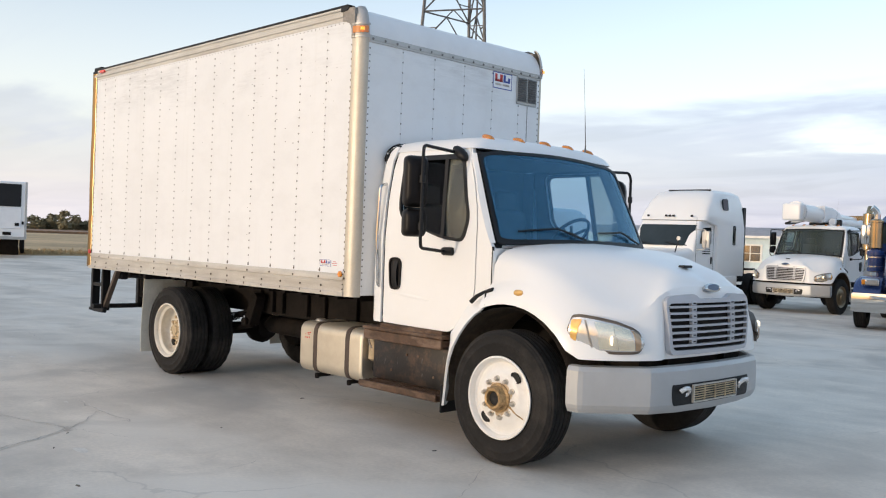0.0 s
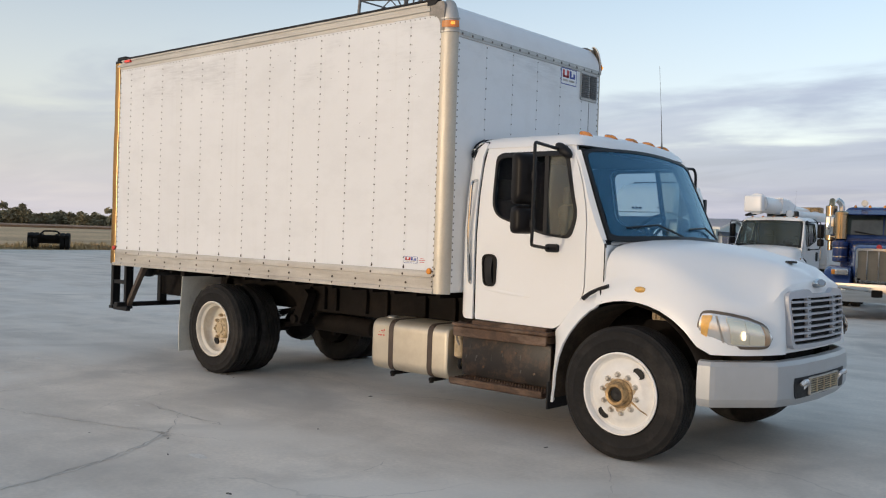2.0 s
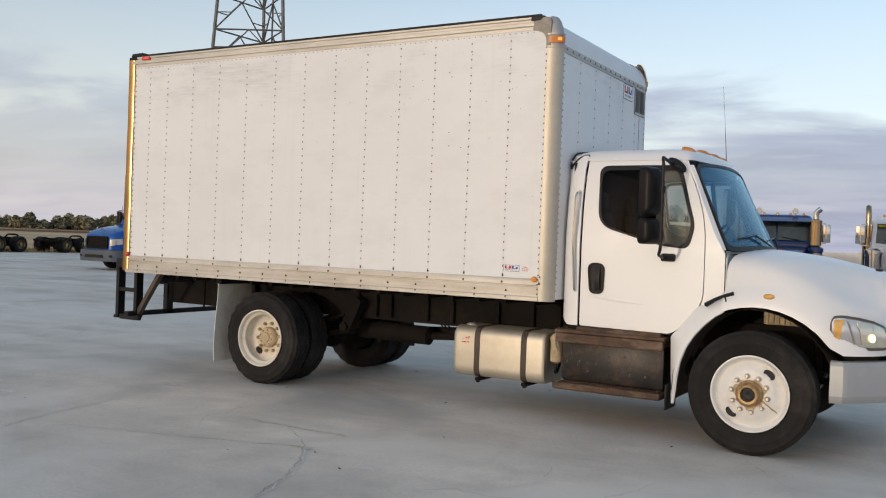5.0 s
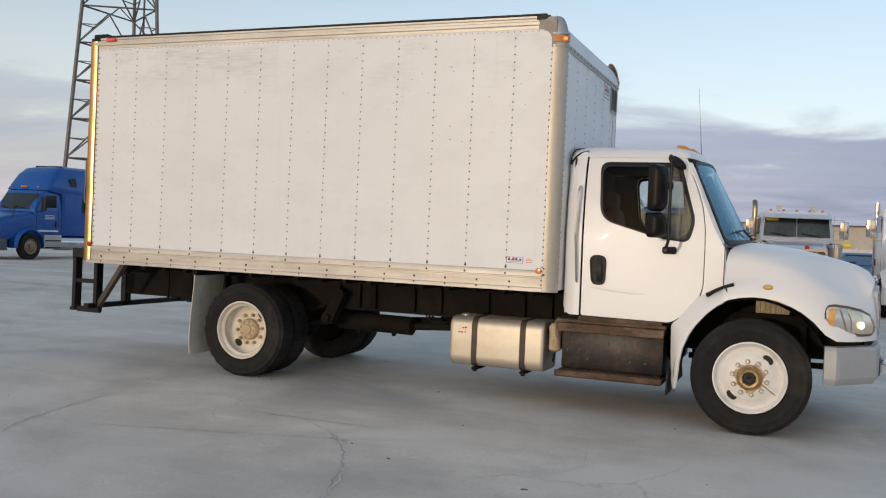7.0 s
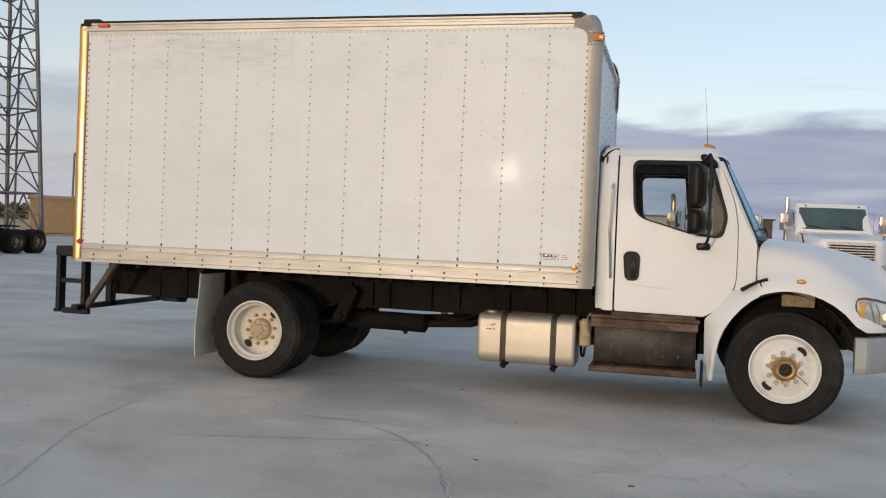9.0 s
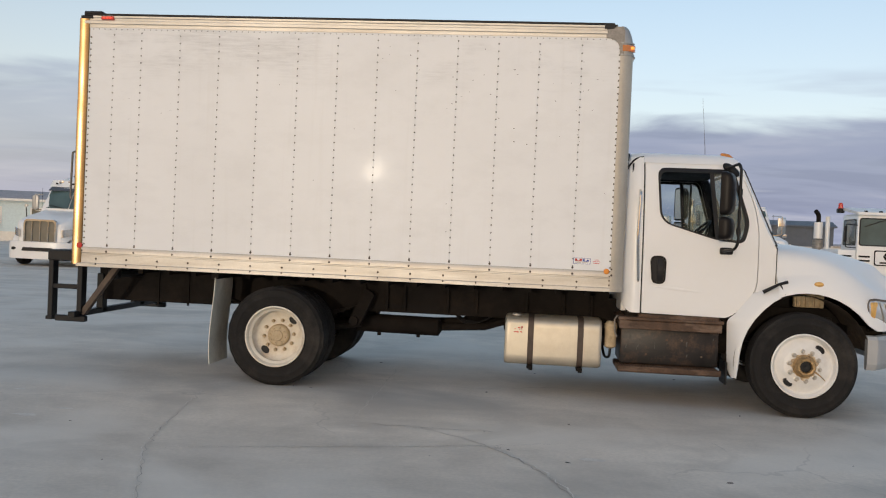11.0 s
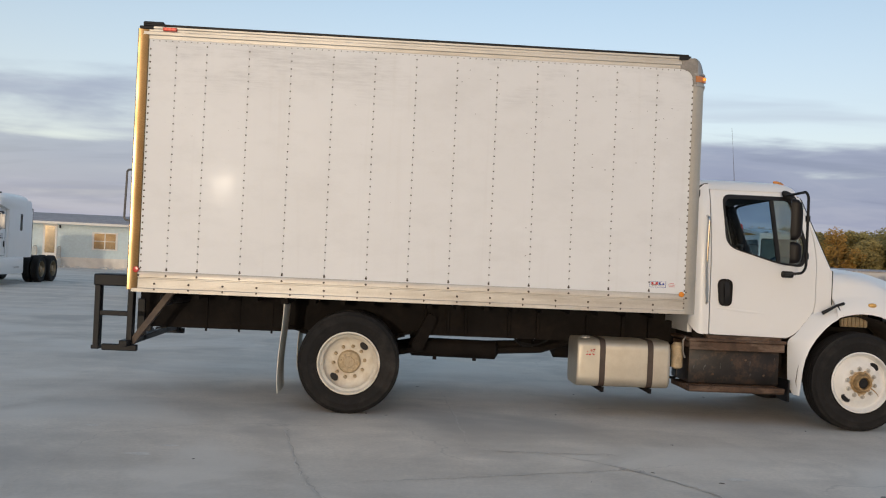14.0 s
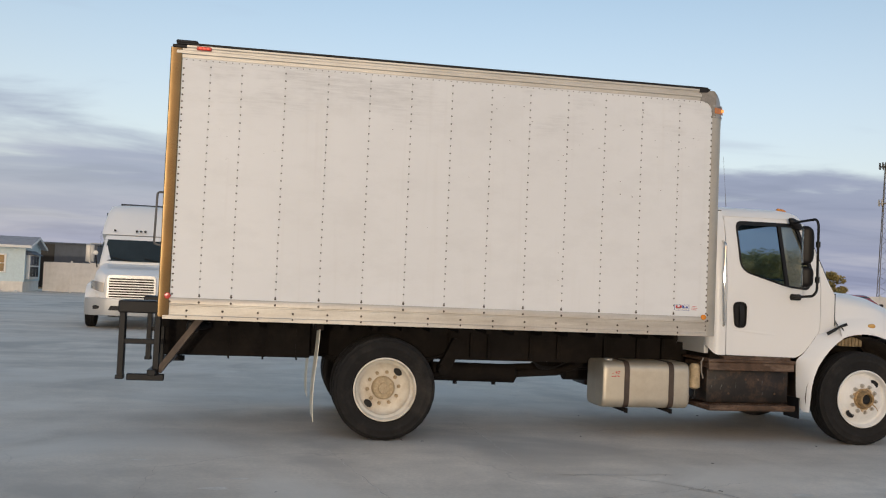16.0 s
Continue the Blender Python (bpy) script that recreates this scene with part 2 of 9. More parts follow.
DRIVE_WHITE = material("brown_dusted_wheel_paint", (0.74, 0.69, 0.59), 0.45, vary=0.12, scale=5, dirt=(0.38, 0.26, 0.14), dirt_amount=0.62, dirt_scale=4)
DUSTY = material("dusty_hub_paint", (0.52, 0.41, 0.26), 0.6, vary=0.2, scale=14, grain=0.12, dirt=(0.25, 0.17, 0.09), dirt_amount=0.7, dirt_scale=9)
GREASE = material("rusty_greasy_hub", (0.40, 0.26, 0.12), 0.42, 0.35, vary=0.5, scale=16, grain=0.2, dirt=(0.070, 0.038, 0.018), dirt_amount=0.95, dirt_scale=18)
CHASSIS = material("dirty_chassis_steel", (0.012, 0.010, 0.009), 0.8, 0.0, vary=0.35, scale=3, grain=0.18, dirt=(0.034, 0.025, 0.018), dirt_amount=0.5, dirt_scale=2.4, spec=0.15)
RUST = material("rusty_step", (0.085, 0.048, 0.029), 0.72, 0.1, vary=0.45, scale=7, grain=0.28, dirt=(0.26, 0.185, 0.135), dirt_amount=0.85, dirt_scale=9, stretch=(0.35, 1.0, 1.0))
STEPBOX = material("scuffed_black_cover", (0.018, 0.016, 0.0155), 0.42, 0.0, vary=0.40, scale=4, grain=0.10, dirt=(0.15, 0.080, 0.048), dirt_amount=0.6, dirt_scale=7, spec=0.35)
SCRATCH = material("pale_scratch", (0.075, 0.07, 0.065), 0.6, vary=0.3, scale=20)
MIRRORBLACK = material("glossy_black_housing", (0.009, 0.008, 0.008), 0.40, vary=0.2, scale=3, spec=0.16, rough_vary=0.02, dirt=(0.04, 0.030, 0.024), dirt_amount=0.15)
HUBSTAIN = material("brown_hub_stain", (0.52, 0.40, 0.26), 0.6, vary=0.4, scale=30, dirt=(0.30, 0.19, 0.10), dirt_amount=0.6, dirt_scale=25)
ROOFAMBER = material("orange_amber_lens", (0.60, 0.22, 0.03), 0.16, vary=0.35, scale=30, coat=0.8)
POLISHED = material("polished_steel_post", (0.28, 0.195, 0.10), 0.24, 1.0, vary=0.15, scale=1.6, dirt=(0.36, 0.26, 0.15), dirt_amount=0.25, dirt_scale=1.5, rough_vary=0.02)
TANK = material("brushed_aluminium_tank", (0.60, 0.55, 0.455), 0.50, 0.75, vary=0.08, scale=2, grain=0.04, grain_scale=110, dirt=(0.36, 0.28, 0.2), dirt_amount=0.3, dirt_scale=3)
STRAP = material("dark_strap", (0.07, 0.05, 0.04), 0.6, 0.2, vary=0.3, scale=8, dirt=(0.2, 0.15, 0.1), dirt_amount=0.5)
FLAP = material("cream_mud_flap", (0.80, 0.755, 0.63), 0.6, vary=0.08, scale=3, grain=0.05, dirt=(0.36, 0.31, 0.23), dirt_amount=0.45, dirt_scale=4)
LAMP_AMBER = glow_material("amber_lens_lit", (1.0, 0.36, 0.04), 0.9, (0.75, 0.22, 0.02))
RIVET = material("rivet_heads", (0.19, 0.185, 0.175), 0.5, 0.3, vary=0.2, scale=9)
EDGE_RIVET = material("stained_rivet_heads", (0.075, 0.055, 0.042), 0.6, 0.2, vary=0.3, scale=9)
DARKAMBER = material("brown_amber_lens", (0.60, 0.19, 0.03), 0.2, coat=0.8)
AMBER = material("amber_lens", (0.80, 0.27, 0.02), 0.18, coat=0.8)
RED = material("red_lens", (0.62, 0.03, 0.02), 0.2, coat=0.7)
RED_LIT = glow_material("red_lens_lit", (1.0, 0.05, 0.02), 0.8, (0.6, 0.03, 0.02))
# emission stands for the sun's glint in the headlight, not a lit bulb
GLINT = glow_material("headlamp_sun_glint", (1.0, 0.86, 0.62), 0.9, (0.9, 0.8, 0.6))
BOWL = material("headlamp_bowl", (0.92, 0.82, 0.64), 0.22, 0.8, vary=0.04, scale=5, coat=0.5, rough_vary=0.0)
BROWNLENS = material("brown_reflector_end", (0.46, 0.31, 0.19), 0.2, 0.5, vary=0.2, scale=14, coat=0.6)
LINER = material("dusty_arch_liner", (0.075, 0.052, 0.034), 0.8, vary=0.4, scale=5, dirt=(0.20, 0.14, 0.085), dirt_amount=0.7, dirt_scale=6)
BEZEL = material("dark_brown_bezel", (0.10, 0.078, 0.06), 0.4, vary=0.2, scale=9)
LENS = material("headlamp_lens", (0.74, 0.71, 0.66), 0.12, 0.7, vary=0.10, scale=6)
# blue tint, gloss and film also paint in the sky's reflection
SCREEN = glass_material("windscreen_glass", (0.58, 0.78, 0.92), 1.75, (0.60, 0.86, 1.0), 0.29, (0.07, 0.27, 0.50))
GREENSCREEN = glass_material("green_windscreen_glass", (0.50, 0.60, 0.58), 1.5, (1, 1, 1), 0.25, (0.14, 0.18, 0.17))
PANE = glass_material("side_glass", (0.80, 0.86, 0.86), 1.16)
VENTPANE = glass_material("pale_quarter_glass", (0.62, 0.66, 0.58), 1.5, (1, 1, 1), 0.30, (0.42, 0.42, 0.34))
GREENPANE = material("green_tinted_glass", (0.07, 0.11, 0.11), 0.08, vary=0.3, scale=0.6, spec=0.45)
DARKPANE = material("dark_glass", (0.020, 0.028, 0.030), 0.07, vary=0.3, scale=0.6, spec=0.45)
SEAT = material("grey_seat_cloth", (0.05, 0.05, 0.052), 0.9, vary=0.2, grain=0.15)
TRIM = material("dark_interior", (0.010, 0.011, 0.013), 0.8, vary=0.2)
DECAL_WHITE = material("decal_white", (0.80, 0.80, 0.80), 0.4, vary=0.02)
DECAL_RED = material("decal_red", (0.55, 0.03, 0.03), 0.4, vary=0.04)
DECAL_BLUE = material("decal_blue", (0.02, 0.05, 0.30), 0.4, vary=0.04)
INDICATOR = material("pale_amber_reflector", (0.72, 0.40, 0.10), 0.15, 0.2, vary=0.2, scale=20, coat=0.8)
SCUFF = material("dark_scuff", (0.16, 0.15, 0.14), 0.7, vary=0.3, scale=20)
NAVYFIELD = material("dark_badge_field", (0.05, 0.07, 0.13), 0.3, vary=0.1)
POST = material("cream_aluminium_post", (0.50, 0.46, 0.39), 0.45, 0.4, vary=0.10, scale=2.5, grain=0.05, dirt=(0.36, 0.30, 0.22), dirt_amount=0.35)
GRILLEBACK = material("olive_grille_backing", (0.20, 0.175, 0.13), 0.7, vary=0.2)
PALEPANE = material("pale_green_glass", (0.045, 0.060, 0.057), 0.08, vary=0.5, scale=1.8, spec=0.5)
STACK = material("brass_toned_steel", (0.46, 0.34, 0.20), 0.2, 1.0, vary=0.15, scale=3)
YELLOW = material("yellow_sticker", (0.75, 0.55, 0.03), 0.5, vary=0.08)
CASTING = material("grimy_casting", (0.30, 0.275, 0.245), 0.6, 0.3, vary=0.25, scale=14, grain=0.1, dirt=(0.10, 0.085, 0.07), dirt_amount=0.6, dirt_scale=12)
BLUE = material("blue_truck_paint", (0.001, 0.078, 0.34), 0.28, 0.1, vary=0.08, coat=0.3)
BRIGHT = material("bright_silver", (0.74, 0.74, 0.73), 0.25, 0.55, vary=0.05)
NAVY = material("navy_truck_paint", (0.018, 0.045, 0.16), 0.25, 0.1, vary=0.06, coat=0.5)
SILVERBLUE = material("pale_silver_paint", (0.66, 0.68, 0.72), 0.28, 0.1, vary=0.04, coat=0.4)


def yard_concrete():
    m = material("yard_concrete", (0.665, 0.605, 0.525), 0.72, vary=0.10, scale=1.6, grain=0.075, grain_scale=30, dirt=(0.44, 0.41, 0.365), dirt_amount=0.36, dirt_scale=0.55, spec=0.36)
    nt = m.node_tree
    n, link = nt.nodes.new, nt.links.new
    b = nt.nodes["Principled BSDF"]
    base = b.inputs["Base Color"].links[0].from_socket
    co = n("ShaderNodeTexCoord")
    # long drive streaks
    mp = n("ShaderNodeMapping")
    mp.inputs["Rotation"].default_value, mp.inputs["Scale"].default_value = (0, 0, radians(24)), (0.10, 1.0, 1)
    link(co.outputs["Object"], mp.inputs[0])
    st = n("ShaderNodeTexNoise")
    st.inputs["Scale"].default_value, st.inputs["Detail"].default_value = 0.9, 8
    link(mp.outputs[0], st.inputs["Vector"])
    r = n("ShaderNodeMapRange")
    r.inputs[1].default_value, r.inputs[2].default_value, r.inputs[3].default_value, r.inputs[4].default_value = 0.35, 0.65, 0.86, 1.10
    link(st.outputs[0], r.inputs[0])
    g = n("ShaderNodeCombineColor")
    for i in range(3):
        link(r.outputs[0], g.inputs[i])
    x = n("ShaderNodeMix")
    x.data_type, x.blend_type = "RGBA", "MULTIPLY"
    x.inputs[0].default_value = 1.0
    link(base, x.inputs[6])
    link(g.outputs[0], x.inputs[7])
    # broad worn patches, and a faint net of hairline cracks that comes and goes
    blot = n("ShaderNodeTexNoise")
    blot.inputs["Scale"].default_value, blot.inputs["Detail"].default_value, blot.inputs["Distortion"].default_value = 0.33, 5, 1.2
    link(co.outputs["Object"], blot.inputs["Vector"])
    wob = n("ShaderNodeTexNoise")
    wob.inputs["Scale"].default_value, wob.inputs["Detail"].default_value = 0.8, 6
    link(co.outputs["Object"], wob.inputs["Vector"])
    add = n("ShaderNodeVectorMath")
    add.operation = "MULTIPLY_ADD"
    link(wob.outputs[1], add.inputs[0])
    add.inputs[1].default_value = (1.3, 1.3, 0.0)
    link(co.outputs["Object"], add.inputs[2])
    net = n("ShaderNodeTexVoronoi")
    net.feature = "DISTANCE_TO_EDGE"
    net.voronoi_dimensions = "2D"
    net.inputs["Scale"].default_value = 0.26
    link(add.outputs[0], net.inputs["Vector"])

    def span(sock, lo, hi, a, z):
        q = n("ShaderNodeMapRange")
        q.inputs[1].default_value, q.inputs[2].default_value, q.inputs[3].default_value, q.inputs[4].default_value = lo, hi, a, z
        link(sock, q.inputs[0])
        return q.outputs[0]

    def times(p, q):
        k = n("ShaderNodeMath")
        k.operation = "MULTIPLY"
        link(p, k.inputs[0])
        link(q, k.inputs[1])
        return k.outputs[0]

    def blend(fac, p, color):
        k = n("ShaderNodeMix")
        k.data_type = "RGBA"
        link(fac, k.inputs[0])
        link(p, k.inputs[6])
        k.inputs[7].default_value = (*color, 1)
        return k.outputs[2]

    col = blend(span(blot.outputs[0], 0.50, 0.62, 0.0, 0.6), x.outputs[2], (0.73, 0.685, 0.615))
    col = blend(span(blot.outputs[0], 0.45, 0.34, 0.0, 0.55), col, (0.40, 0.37, 0.33))
    spot = n("ShaderNodeTexNoise")
    spot.inputs["Scale"].default_value, spot.inputs["Detail"].default_value, spot.inputs["Roughness"].default_value, spot.inputs["Distortion"].default_value = 0.85, 8, 0.62, 0.8
    link(co.outputs["Object"], spot.inputs["Vector"])
    col = blend(span(spot.outputs[0], 0.54, 0.68, 0.0, 0.30), col, (0.40, 0.365, 0.32))
    col = blend(span(spot.outputs[0], 0.42, 0.32, 0.0, 0.30), col, (0.68, 0.63, 0.56))
    line = times(span(net.outputs[0], 0.0040, 0.0010, 0.0, 0.20), span(st.outputs[0], 0.46, 0.56, 0.0, 1.0))
    col = blend(line, col, (0.17, 0.16, 0.145))
    link(col, b.inputs["Base Color"])
    return m


CONCRETE = yard_concrete()
DEBRIS = material("dark_clods", (0.13, 0.115, 0.10), 0.95, vary=0.4, scale=9)
CRACK = material("crack_shadow", (0.46, 0.425, 0.38), 0.95, vary=0.3, scale=4)
CHIP = material("pale_patch", (0.66, 0.625, 0.57), 0.8, vary=0.15, scale=9, grain=0.1)
FIELD = material("dry_field", (0.52, 0.36, 0.19), 0.95, vary=0.30, scale=0.05, grain=0.25, grain_scale=1.5, dirt=(0.16, 0.12, 0.07), dirt_amount=0.6, dirt_scale=0.02)
PLOUGHED = material("brown_stubble", (0.27, 0.155, 0.085), 0.95, vary=0.25, scale=0.05, grain=0.2, grain_scale=1.0)
GRASS = material("dry_grass", (0.40, 0.29, 0.15), 0.95, vary=0.35, scale=0.4, grain=0.3, grain_scale=8)
LEAF = material("green_leaves", (0.27, 0.225, 0.075), 0.9, vary=0.45, scale=0.35, grain=0.3, grain_scale=4)
LEAF_AUTUMN = material("autumn_leaves", (0.42, 0.24, 0.055), 0.9, vary=0.5, scale=0.25, grain=0.3, grain_scale=4)
LEAF_OLIVE = material("olive_leaves", (0.33, 0.255, 0.085), 0.9, vary=0.45, scale=0.3, grain=0.3, grain_scale=4)
LEAF_DARK = material("far_tree_leaves", (0.25, 0.22, 0.13), 0.95, vary=0.4, scale=0.15, grain=0.3, grain_scale=2)
BARK = material("bark", (0.11, 0.085, 0.06), 0.9, vary=0.3, grain=0.2)
SIDING = material("pale_blue_siding", (0.58, 0.68, 0.69), 0.6, vary=0.05, grain=0.05, grain_scale=8)
SKIRT = material("white_skirting", (0.76, 0.71, 0.63), 0.7, vary=0.08, dirt=(0.42, 0.34, 0.25), dirt_amount=0.25)
SHINGLE = material("grey_roofing", (0.40, 0.37, 0.37), 0.85, vary=0.15, grain=0.15, grain_scale=12)
TRIMWHITE = material("white_trim", (0.75, 0.73, 0.68), 0.5, vary=0.05)
TAN = material("tan_metal_wall", (0.42, 0.29, 0.16), 0.65, vary=0.12)
BEIGE = material("beige_metal_wall", (0.50, 0.45, 0.38), 0.6, vary=0.10, dirt=(0.3, 0.26, 0.2), dirt_amount=0.3)
SHED = material("slate_metal_wall", (0.075, 0.09, 0.115), 0.6, vary=0.12)
GALV = material("galvanised_steel", (0.15, 0.145, 0.14), 0.55, 0.4, vary=0.2)
FENCEWHITE = material("pale_fence_panel", (0.60, 0.57, 0.53), 0.65, vary=0.08, dirt=(0.35, 0.3, 0.25), dirt_amount=0.4, dirt_scale=0.6)
CARRED = material("red_car_paint", (0.30, 0.02, 0.02), 0.25, vary=0.05, coat=0.6)
CARBLUE = material("grey_blue_car_paint", (0.11, 0.19, 0.30), 0.25, 0.2, vary=0.05, coat=0.6)

# ---- mesh tools ----
def mesh_of(bm, name, mat, smooth=True, angle=38):
    bmesh.ops.recalc_face_normals(bm, faces=bm.faces)
    me = bpy.data.meshes.new(name)
    bm.to_mesh(me)
    bm.free()
    me.materials.append(mat)
    if smooth:
        me.shade_smooth()
        me.set_sharp_from_angle(angle=radians(angle))
    return me


def part(name, bm, mat, parent, label="", m=None, smooth=True, angle=38, kind=""):
    """One mesh object under a thing or a part. bm may be a finished mesh, shared by alike parts."""
    me = mesh_of(bm, name, mat, smooth, angle) if isinstance(bm, bmesh.types.BMesh) else bm
    ob = new(name, me)
    ob.parent = parent
    if m is not None:
        ob.matrix_basis = m
    return tagged(ob, label, kind=kind)


def thing(name, m, label, category, group=""):
    ob = new(name)
    ob.empty_display_size = 0.3
    ob.matrix_basis = m
    return tagged(ob, label, category, group)


def whole(name, bm, mat, label, category="", group="", kind="", m=None, smooth=True):
    ob = new(name, mesh_of(bm, name, mat, smooth))
    if m is not None:
        ob.matrix_basis = m
    return tagged(ob, label, category, group, kind)


def mk():
    return bmesh.new()


def faces(bm, verts, polys):
    vs = [bm.verts.new(v) for v in verts]
    for p in polys:
        try:
            bm.faces.new([vs[i] for i in p])
        except ValueError:
            pass
    return vs


def box(bm, x0, x1, y0, y1, z0, z1, bevel=0.0, seg=1, m=None):
    r = bmesh.ops.create_cube(bm, size=1.0)
    vs = r["verts"]
    for v in vs:
        v.co = Vector(((x0 + x1) / 2 + v.co.x * (x1 - x0), (y0 + y1) / 2 + v.co.y * (y1 - y0), (z0 + z1) / 2 + v.co.z * (z1 - z0)))
    if bevel:
        es = list({e for v in vs for e in v.link_edges})
        r = bmesh.ops.bevel(bm, geom=es, offset=bevel, segments=seg, profile=0.5, affect="EDGES", clamp_overlap=True)
        vs = list({v for f in r["faces"] for v in f.verts} | {v for v in vs if v.is_valid})
    if m is not None:
        for v in vs:
            v.co = m @ v.co
    return bm


def loft(bm, rings, closed=True, caps=(True, True)):
    vr = [[bm.verts.new(p) for p in r] for r in rings]
    k = len(rings[0])
    for a, b in zip(vr, vr[1:]):
        for i in range(k if closed else k - 1):
            j = (i + 1) % k
            try:
                bm.faces.new((a[i], a[j], b[j], b[i]))
            except ValueError:
                pass
    if closed and caps[0]:
        bm.faces.new(vr[0])
    if closed and caps[1]:
        bm.faces.new(vr[-1][::-1])
    return bm


def circle(c, u, v, r, k=12):
    c, u, v = Vector(c), Vector(u), Vector(v)
    return [c + u * (r * math.cos(2 * math.pi * i / k)) + v * (r * math.sin(2 * math.pi * i / k)) for i in range(k)]


def tube(bm, pts, r, k=8, radii=None):
    """A round bar along a line of points."""
    pts = [Vector(p) for p in pts]
    rings = []
    prev = None
    for i, p in enumerate(pts):
        d = (pts[min(i + 1, len(pts) - 1)] - pts[max(i - 1, 0)]).normalized()
        u = (prev - d * prev.dot(d)) if prev is not None else d.orthogonal()
        if u.length < 1e-4:
            u = d.orthogonal()
        u.normalize()
        prev = u
        rings.append(circle(p, u, d.cross(u), radii[i] if radii else r, k))
    return loft(bm, rings)


def bend(pts, r=0.05, k=4):
    """Rounds the corners of a line of points."""
    pts = [Vector(p) for p in pts]
    out = [pts[0]]
    for a, b, c in zip(pts, pts[1:], pts[2:]):
        u, w = (a - b), (c - b)
        q = min(r, u.length / 2, w.length / 2)
        p0, p1 = b + u.normalized() * q, b + w.normalized() * q
        for i in range(k + 1):
            t = i / k
            out.append(p0 * (1 - t) ** 2 + b * (2 * t * (1 - t)) + p1 * t * t)
    return out + [pts[-1]]


def lathe(bm, profile, k=48, centre=(0, 0, 0), axis="y", caps=None):
    """Turns (radius, along) pairs about the axis."""
    cx, cy, cz = centre
    rings = []
    for r, a in profile:
        ring = []
        for i in range(k):
            c, s = r * math.cos(2 * math.pi * i / k), r * math.sin(2 * math.pi * i / k)
            ring.append({"y": (cx + c, cy + a, cz + s), "x": (cx + a, cy + c, cz + s), "z": (cx + c, cy + s, cz + a)}[axis])
        rings.append(ring)
    return loft(bm, rings, True, caps or (profile[0][0] > 1e-4, profile[-1][0] > 1e-4))


def prism(bm, poly, a0, a1, axis="y", bevel=0.0):
    """A flat outline pushed through from a0 to a1 along the axis."""
    def at(p, a):
        return {"y": (p[0], a, p[1]), "x": (a, p[0], p[1]), "z": (p[0], p[1], a)}[axis]
    lo, hi = [bm.verts.new(at(p, a0)) for p in poly], [bm.verts.new(at(p, a1)) for p in poly]
    k = len(poly)
    fs = [bm.faces.new(lo[::-1]), bm.faces.new(hi)]
    for i in range(k):
        fs.append(bm.faces.new((lo[i], lo[(i + 1) % k], hi[(i + 1) % k], hi[i])))
    if bevel:
        es = [e for f in fs[:2] for e in f.edges]
        bmesh.ops.bevel(bm, geom=es, offset=bevel, segments=2, profile=0.5, affect="EDGES", clamp_overlap=True)
    return bm


def rounded(poly, r, k=5):
    """A closed outline with its corners rounded; r may be one number or one for each corner."""
    out = []
    n = len(poly)
    for i in range(n):
        a, b, c = Vector(poly[i - 1]), Vector(poly[i]), Vector(poly[(i + 1) % n])
        q = r[i] if isinstance(r, (list, tuple)) else r
        u, w = a - b, c - b
        q = min(q, u.length * 0.48, w.length * 0.48)
        p0, p1 = b + u.normalized() * q, b + w.normalized() * q
        for j in range(k + 1):
            t = j / k
            out.append(tuple(p0 * (1 - t) ** 2 + b * (2 * t * (1 - t)) + p1 * t * t))
    return out


def cast(poly, c, ang):
    """The point where a ray from c at the angle leaves the outline."""
    dx, dy = math.cos(ang), math.sin(ang)
    best = None
    for i in range(len(poly)):
        (x1, y1), (x2, y2) = poly[i - 1], poly[i]
        ex, ey = x2 - x1, y2 - y1
        den = dx * ey - dy * ex
        if abs(den) < 1e-12:
            continue
        t = ((x1 - c[0]) * ey - (y1 - c[1]) * ex) / den
        s = ((x1 - c[0]) * dy - (y1 - c[1]) * dx) / den
        if t > 0 and -1e-6 <= s <= 1 + 1e-6 and (best is None or t > best):
            best = t
    return (c[0] + dx * best, c[1] + dy * best)


def frame_between(bm, outer, hole, c, at, thick):
    """A plate with a hole. at(p, d) puts the flat point p, d deep, into space."""
    angs = sorted({round(math.atan2(p[1] - c[1], p[0] - c[0]), 5) for p in list(outer) + list(hole)} | {round(-math.pi + 2 * math.pi * i / 40, 5) for i in range(40)})
    o, h = [cast(outer, c, a) for a in angs], [cast(hole, c, a) for a in angs]
    k = len(angs)
    mid = [((p[0] + q[0]) / 2, (p[1] + q[1]) / 2) for p, q in zip(o, h)]
    rows = [[bm.verts.new(at(p, d)) for p in pts] for pts, d in ((o, thick), (o, 0), (mid, 0), (h, 0), (h, thick), (mid, thick))]
    for a in range(6):
        ra, rb = rows[a], rows[(a + 1) % 6]
        for i in range(k):
            j = (i + 1) % k
            try:
                bm.faces.new((ra[i], ra[j], rb[j], rb[i]))
            except ValueError:
                pass
    return bm


